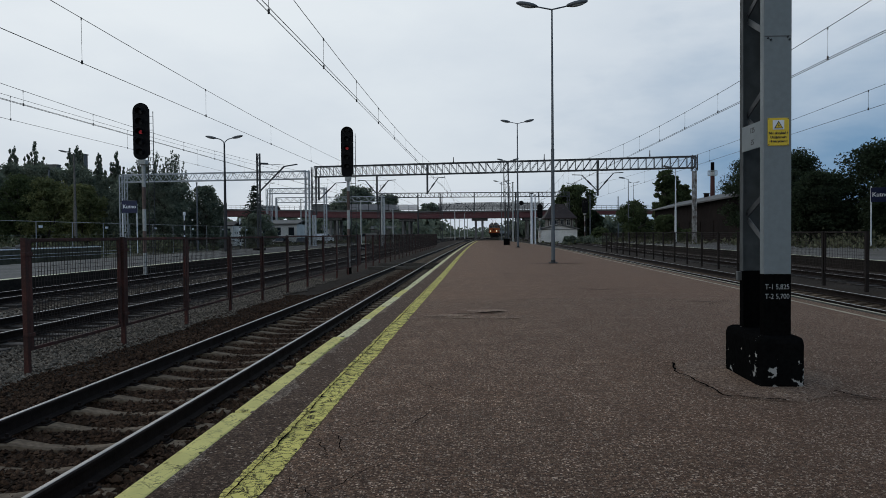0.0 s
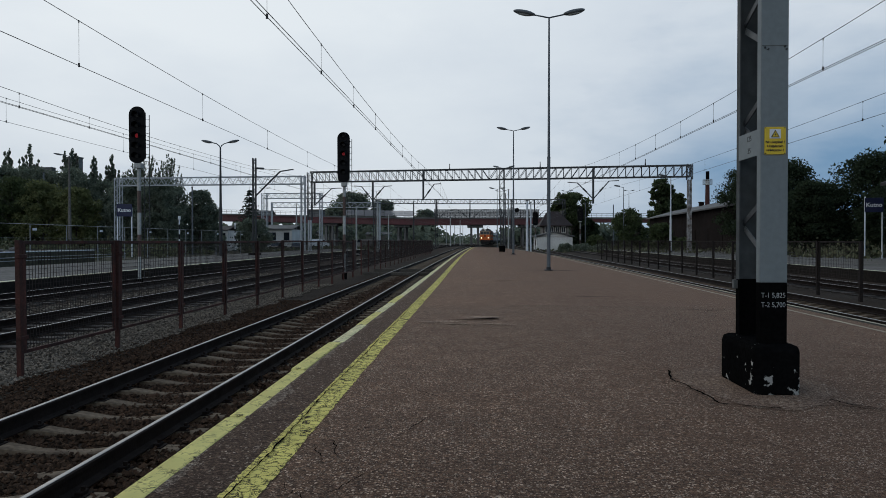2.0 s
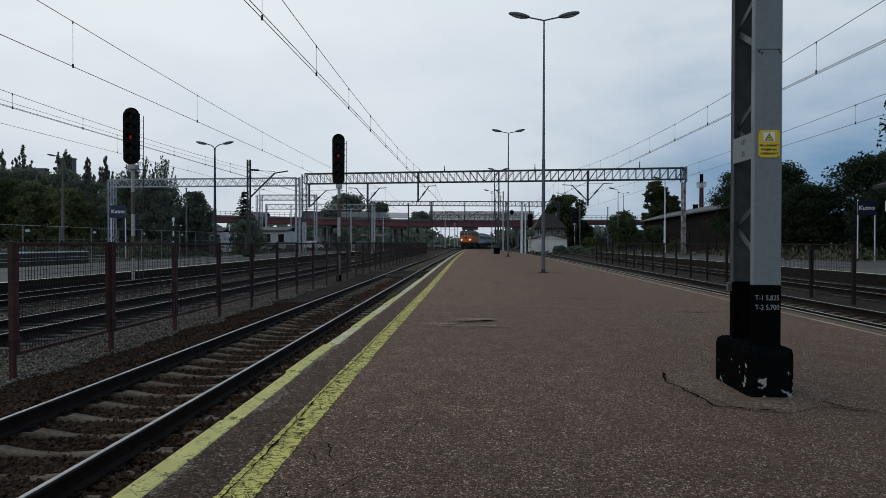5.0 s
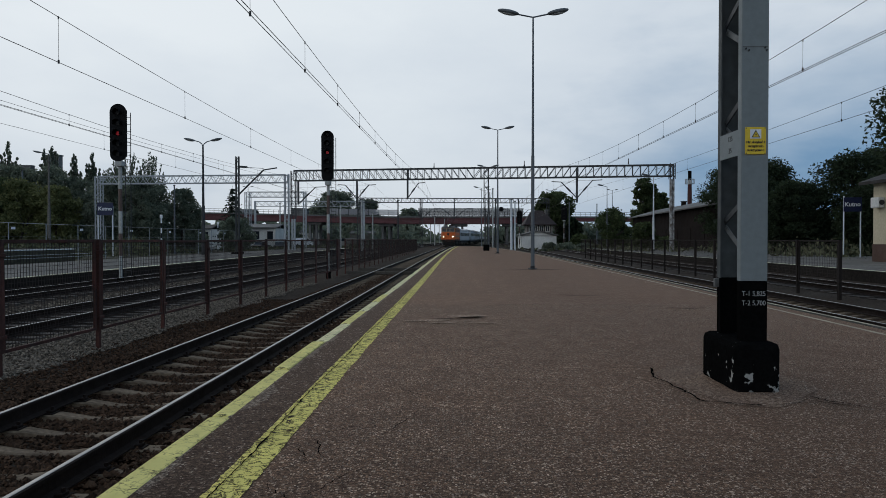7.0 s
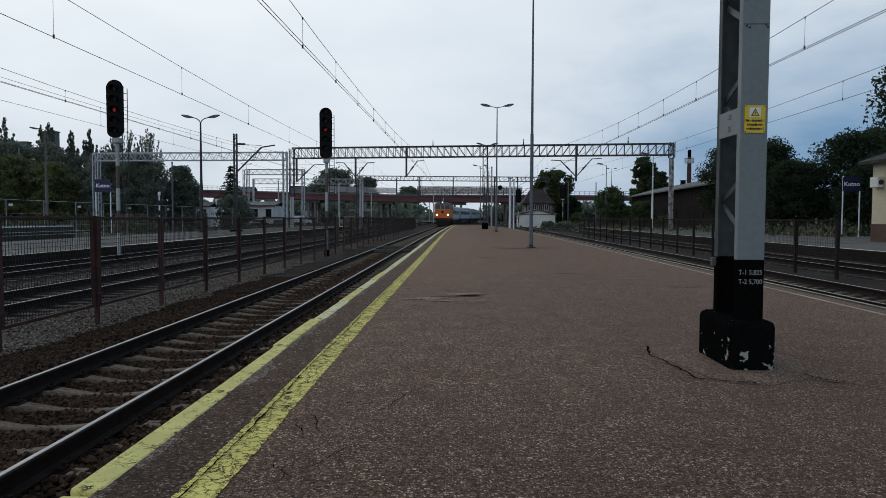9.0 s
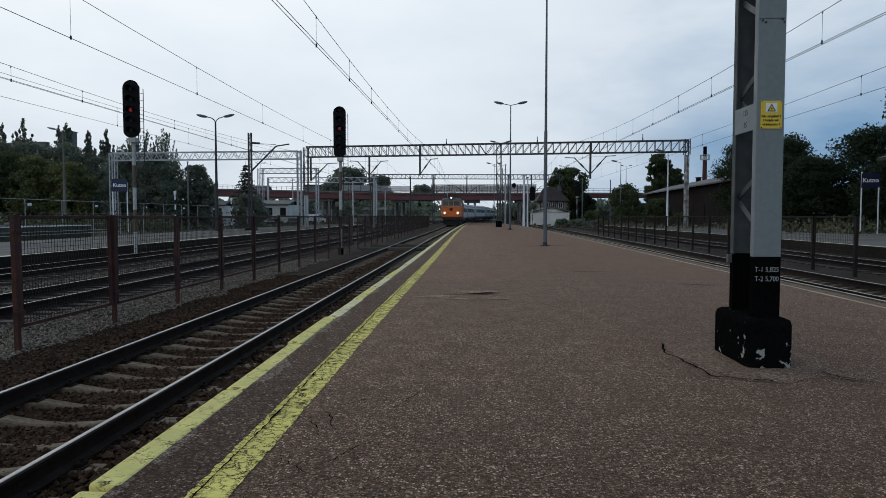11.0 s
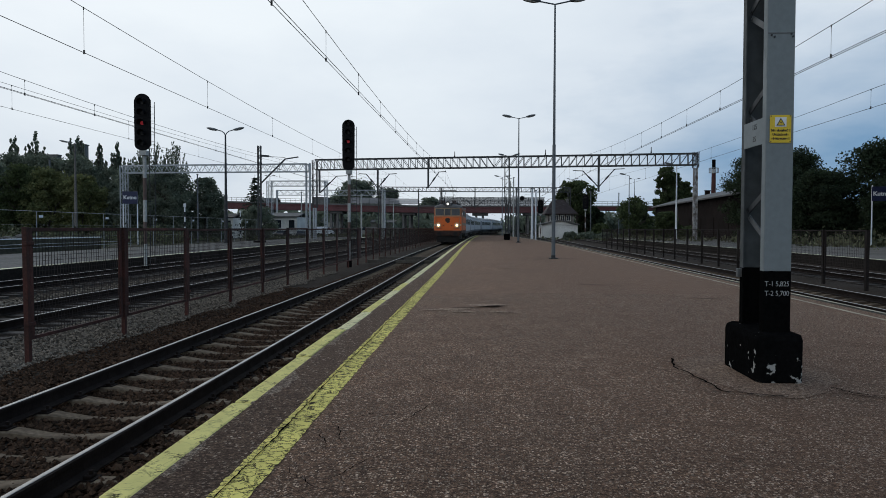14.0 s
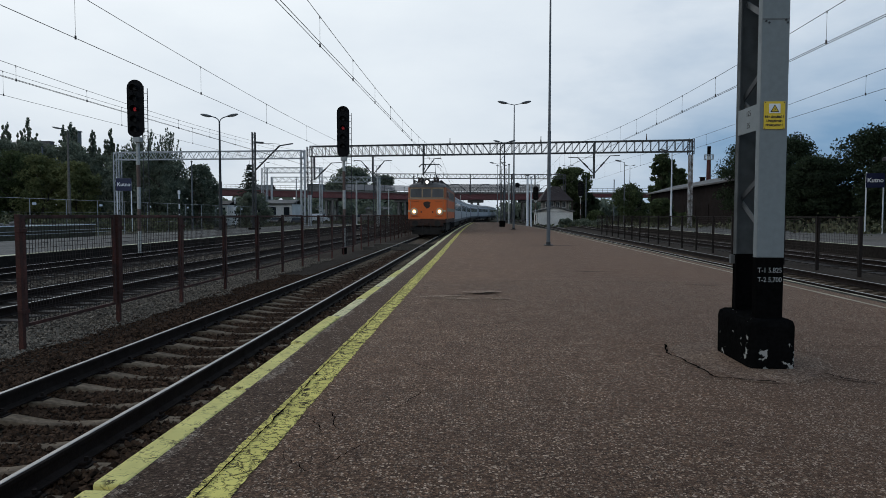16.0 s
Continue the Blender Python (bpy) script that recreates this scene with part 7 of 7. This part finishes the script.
def locomotive():
    L = 15.9
    lo = thing("electric_locomotive", "orange electric locomotive with grey roof and lit headlamps", "locomotive")
    stations = [(0.0, 1.47), (0.10, 1.50), (0.45, 1.53), (2.0, 1.54), (L - 2.0, 1.54), (L - 0.45, 1.48), (L - 0.1, 1.40), (L, 1.33)]
    def rake(y, k):
        return y + k if y < 1 else (y - k if y > L - 1 else y)
    def band(name, z0, z1, m, k0, k1, label=""):
        rings = []
        for y, w in stations:
            rings.append([(-w, rake(y, k1), z1), (-w, rake(y, k0), z0), (w, rake(y, k0), z0), (w, rake(y, k1), z1)])
        return part(name, shell(rings), m, lo, label)
    band("skirt", 1.10, 1.42, BUFFER_RED, 0.02, 0.0)
    band("lower_body", 1.42, 2.84, ORANGE, 0.0, 0.0, "bright orange lower body")
    band("waist_stripe", 2.84, 2.92, CREAM_STRIPE, -0.012, -0.012)
    band("upper_body", 2.92, 3.70, ORANGE_DULL, 0.0, 0.10, "dull orange window band")
    rings = []
    for y, w, f in ((0.06, 1.44, 0.10), (0.22, 1.47, 0.55), (0.6, 1.52, 0.85), (1.4, 1.54, 1.0), (L - 1.4, 1.5, 1.0), (L - 0.6, 1.48, 0.85), (L - 0.22, 1.40, 0.55), (L - 0.06, 1.36, 0.10)):
        rings.append([(w * math.cos(math.pi * i / 14) if 0 < i < 14 else (w if i == 0 else -w), y, 3.68 + 0.46 * f * math.sin(math.pi * i / 14) ** 0.75) for i in range(15)])
    part("roof", shell(rings), LOCO_ROOF, lo, smooth=False)
    # cab front: three panes in pale frames, end door lines, lamps, emblem
    for x, w in ((-0.86, 0.88), (0.0, 0.62), (0.86, 0.88)):
        bm = bmesh.new()
        box(bm, x - w / 2 - 0.055, x + w / 2 + 0.055, -0.01, 0.10, 2.93, 3.63, 0.02)
        fr = part("window_frame", bm, CREAM_STRIPE, lo)
        bm = bmesh.new()
        box(bm, x - w / 2, x + w / 2, -0.022, 0.06, 2.98, 3.58, 0.02)
        part("pane", bm, WINDOW, fr)
        bm = bmesh.new()
        bar(bm, (x - w * 0.2, -0.04, 3.58), (x + w * 0.12, -0.04, 3.12), 0.015, 0.02)
        part("wiper", bm, UNDER, fr)
    bm = bmesh.new()
    bar(bm, (-1.3, -0.02, 3.64), (1.3, -0.02, 3.64), 0.05, 0.06)
    part("rain_gutter", bm, CREAM_STRIPE, lo)
    for x in (-1.0, 1.0):
        bm = bmesh.new()
        rod(bm, (x, -0.10, 1.98), (x, 0.02, 1.98), 0.28, 24)
        hl = part("headlamp", bm, LAMP_RIM, lo, "round headlamp with a cream rim")
        bm = bmesh.new()
        rod(bm, (x, -0.115, 1.98), (x, -0.10, 1.98), 0.16, 20)
        part("lamp_lens", bm, HALO_GLOW, hl)
        bm = bmesh.new()
        rod(bm, (x, -0.125, 1.98), (x, -0.115, 1.98), 0.10, 16)
        part("bulb", bm, HEADLIGHT, hl)
        bm = bmesh.new()
        box(bm, min(x * 1.30, x * 1.49), max(x * 1.30, x * 1.49), -0.02, 0.05, 1.94, 2.10, 0.008)
        part("cream_flash", bm, LAMP_RIM, lo)
        bm = bmesh.new()
        box(bm, min(x * 0.55, x * 1.42), max(x * 0.55, x * 1.42), -0.05, 0.06, 1.36, 1.44, 0.01)
        part("lip", bm, ORANGE_DULL, lo)
        bm = bmesh.new()
        for hz in (1.62, 2.72):
            rod(bm, (x * 0.62, -0.06, hz), (x * 1.22, -0.06, hz), 0.018, 6)
        part("grab_rail", bm, ORANGE_DULL, lo)
        bm = bmesh.new()
        rod(bm, (x * 0.35, -0.30, 0.62), (x * 0.28, -0.04, 1.02), 0.035, 8)
        rod(bm, (x * 0.35, -0.30, 0.40), (x * 0.35, -0.30, 0.64), 0.03, 8)
        part("brake_hose", bm, UNDER, lo)
        bm = bmesh.new()
        rod(bm, (x * 0.45, -0.04, 1.95), (x * 0.45, 0.02, 1.95), 0.065, 12)
        part("tail_lamp", bm, EMBLEM, lo)
        bm = bmesh.new()
        rod(bm, (x * 0.875, -0.62, 1.05), (x * 0.875, -0.56, 1.05), 0.24, 18)
        rod(bm, (x * 0.875, -0.56, 1.05), (x * 0.875, 0.05, 1.05), 0.12, 12)
        part("buffer", bm, UNDER, lo)
        bm = bmesh.new()
        bar(bm, (x * 1.28, -0.07, 1.5), (x * 1.28, -0.07, 2.75), 0.03, 0.03)
        part("handrail", bm, CREAM_STRIPE, lo)
        bm = bmesh.new()
        box(bm, x * 1.15 - 0.2, x * 1.15 + 0.2, -0.35, 0.1, 0.55, 0.6)
        part("step", bm, UNDER, lo)
    bm = bmesh.new()
    pts = [(-0.30, 2.60), (-0.24, 2.38), (-0.10, 2.28), (-0.06, 2.20), (0.12, 2.22), (0.26, 2.36), (0.20, 2.48), (0.30, 2.62), (0.08, 2.70), (-0.14, 2.67)]
    prism(bm, pts, 0.02, Matrix.Translation((0, -0.022, 0)))
    part("emblem", bm, EMBLEM, lo, "dark red emblem plate")
    bm = bmesh.new()
    rod(bm, (0, 0.12, 4.06), (0, 0.55, 4.06), 0.24, 20)
    rod(bm, (0, 0.08, 4.06), (0, 0.14, 4.06), 0.28, 20)
    tl = part("top_headlamp", bm, LOCO_ROOF, lo)
    bm = bmesh.new()
    rod(bm, (0, 0.06, 4.06), (0, 0.10, 4.06), 0.12, 20)
    part("lamp_lens", bm, TOPLIGHT, tl)
    bm = bmesh.new()
    box(bm, -1.3, 1.3, -0.06, 0.25, 0.82, 1.25, 0.03)
    box(bm, -0.12, 0.12, -0.40, 0.0, 0.95, 1.12, 0.02)
    part("buffer_beam", bm, BUFFER_RED, lo)
    bm = bmesh.new()
    prism(bm, [(-1.25, 0.75), (1.25, 0.75), (1.15, 0.18), (-1.15, 0.18)], 0.10, Matrix.Translation((0, -0.05, 0)))
    part("guard_iron", bm, UNDER, lo)
    bm = bmesh.new()
    box(bm, -1.2, 1.2, 4.8, L - 4.8, 0.35, 1.1, 0.04)
    part("underframe_boxes", bm, UNDER, lo)
    # side: doors, cab windows, grilles
    for s in (-1, 1):
        for y, w, z0, z1 in ((0.75, 0.55, 3.0, 3.5), (2.2, 0.5, 2.98, 3.45), (L - 1.0, 0.55, 3.0, 3.5)):
            bm = bmesh.new()
            box(bm, s * 1.542 - 0.02, s * 1.542 + 0.02, y, y + w, z0, z1, 0.01)
            part("side_window", bm, WINDOW, lo)
        for y in (1.5, L - 2.2):
            bm = bmesh.new()
            box(bm, s * 1.542 - 0.015, s * 1.542 + 0.015, y, y + 0.62, 1.3, 3.5, 0.01)
            part("cab_door", bm, ORANGE_DULL, lo)
        for k in range(5):
            y = 3.6 + k * 1.9
            bm = bmesh.new()
            box(bm, s * 1.542 - 0.015, s * 1.542 + 0.015, y, y + 1.4, 2.98, 3.5, 0.01)
            part("louvre", bm, LOCO_ROOF, lo)
        bm = bmesh.new()
        box(bm, s * 1.542 - 0.012, s * 1.542 + 0.012, 0.6, L - 0.6, 2.0, 2.25)
        part("side_stripe", bm, CREAM_STRIPE, lo)
    # roof gear and pantographs
    for y in (3.0, 4.6, 6.4, 8.2, 9.9):
        bm = bmesh.new()
        box(bm, -0.7, 0.7, y, y + 0.9, 4.0, 4.28, 0.04)
        part("roof_box", bm, DARK_STEEL, lo)
    for y in (1.1, 2.2, 5.8, 7.6):
        for x in (-0.75, -0.5, 0.5, 0.75):
            bm = bmesh.new()
            rod(bm, (x, y, 4.0), (x, y, 4.45), 0.07, 8)
            part("roof_insulator", bm, INSULATOR, lo)
    for x in (-1.05, 1.05):
        bm = bmesh.new()
        for k in range(7):
            box(bm, x - 0.05, x + 0.05, 1.0 + 1.9 * k, 1.1 + 1.9 * k, 3.85, 4.22)
        rod(bm, (x, 0.9, 4.2), (x, 13.4, 4.2), 0.04, 8)
        part("roof_cable", bm, DARK_STEEL, lo)
    bm = bmesh.new()
    for x in (-0.42, 0.42):
        rod(bm, (x, 0.35, 4.0), (x, 0.35, 4.16), 0.09, 10, 0.06)
        rod(bm, (x, 0.05, 4.12), (x, 0.5, 4.12), 0.06, 10)
    part("horns", bm, DARK_STEEL, lo)
    for y0, up in ((2.6, 5.72), (L - 3.6, 4.6)):
        bm = bmesh.new()
        for x in (-0.55, 0.55):
            bar(bm, (x, y0 + 1.4, 4.3), (x * 0.9, y0 - 0.2, (4.3 + up) / 2), 0.05, 0.05)
            bar(bm, (x * 0.9, y0 - 0.2, (4.3 + up) / 2), (x * 0.7, y0 + 0.9, up), 0.04, 0.04)
            bar(bm, (x, y0 + 1.4, 4.3), (x, y0 - 0.4, 4.3), 0.05, 0.05)
        for yy in (0.7, 1.05):
            bar(bm, (-0.75, y0 + yy, up), (0.75, y0 + yy, up), 0.06, 0.05)
            for s in (-1, 1):
                bar(bm, (s * 0.75, y0 + yy, up), (s * 0.97, y0 + yy, up - 0.22), 0.04, 0.04)
        bar(bm, (-0.5, y0 - 0.2, (4.3 + up) / 2), (0.5, y0 - 0.2, (4.3 + up) / 2), 0.04, 0.04)
        part("pantograph", bm, DARK_STEEL, lo)
    # the cab and roof stand a little taller than the lower works
    for ob in lo.children_recursive:
        for v in ob.data.vertices:
            if v.co.z > 2.0:
                v.co.z = 2.0 + (v.co.z - 2.0) * (1.12 if v.co.z < 4.5 else 1.06)
    return lo, bogie(lo, 3.4, 3.05, 0.625) + bogie(lo, L - 3.4, 3.05, 0.625)


def coach():
    L = 24.2
    c = thing("passenger_coach", "pale grey passenger coach with dark windows", "railway coach", "coaches of the train")
    def band(name, z0, z1, m, w0, w1):
        part(name, shell([[(-w1, y, z1), (-w0, y, z0), (w0, y, z0), (w1, y, z1)] for y in (0.0, L)]), m, c)
    band("sill", 0.95, 1.25, COACH_BLUE, 1.36, 1.41)
    band("lower_side", 1.25, 2.15, COACH_SIDE, 1.41, 1.42)
    band("window_band", 2.15, 3.0, COACH_SIDE, 1.42, 1.41)
    band("upper_side", 3.0, 3.35, COACH_SIDE, 1.41, 1.36)
    part("roof", shell([[(1.36 * math.cos(math.pi * i / 12), y, 3.34 + 0.68 * math.sin(math.pi * i / 12) ** 0.8) for i in range(13)] for y in (0.05, L - 0.05)]), COACH_ROOF, c)
    bm = bmesh.new()
    box(bm, -0.01, 0.01, 0, 1.25, 0, 0.8, 0.004)
    first = None
    for s in (-1, 1):
        for k in range(11):
            if first is None:
                ob = first = part("window", bm, WINDOW, c)
            else:
                ob = new("window", first.data)
                ob.parent = c
            ob.matrix_basis = pose(s * 1.421, 2.4 + k * 1.8, 2.18)
        for y in (0.5, L - 1.4):
            b2 = bmesh.new()
            box(b2, s * 1.415 - 0.012, s * 1.415 + 0.012, y, y + 0.9, 1.1, 3.15, 0.004)
            part("door", b2, COACH_BLUE, c)
    for y in (-0.35, L):
        b2 = bmesh.new()
        box(b2, -0.5, 0.5, y, y + 0.35, 1.2, 3.3, 0.05)
        part("gangway_bellows", b2, UNDER, c)
    b2 = bmesh.new()
    box(b2, -1.2, 1.2, 5.5, L - 5.5, 0.45, 0.95, 0.04)
    part("underframe_boxes", b2, UNDER, c)
    bogie(c, 2.8, 2.5, 0.46)
    bogie(c, L - 2.8, 2.5, 0.46)
    return c


LOCO, LOCO_WHEELS = locomotive()
COACHES = [coach()]
for _ in range(6):
    COACHES.append(copy_thing(COACHES[0], pose(0, 0, 0)))


def nose(t):
    """Where the locomotive's front stands, braking gently into the platform."""
    return 220.0 - 10.5 * t + 0.008 * t * t


def on_track(front, length):
    """The pose of a vehicle whose bogies, a fifth in from its ends, both ride the line."""
    ya, yb = front + length * 0.2, front + length * 0.8
    xa, xb = track_x(ya), track_x(yb)
    ang = math.atan2(xb - xa, yb - ya)
    return pose(xa - math.sin(ang) * length * 0.2, ya - math.cos(ang) * length * 0.2, RAIL_Z + lift(front) + 0.004, 0, 0, -math.degrees(ang))


def motions():
    times = [0.5 * i for i in range(33)]
    walk(LOCO, [(t, on_track(nose(t), 15.9)) for t in times])
    for k, c in enumerate(COACHES):
        walk(c, [(t, on_track(nose(t) + 16.5 + 24.9 * k, 24.2)) for t in times])
    fine = [i / 15.0 for i in range(241)]
    for ws, y, r in LOCO_WHEELS:
        walk(ws, [(t, pose(0, y, r, math.degrees((220.0 - nose(t)) / r))) for t in fine])


motions()
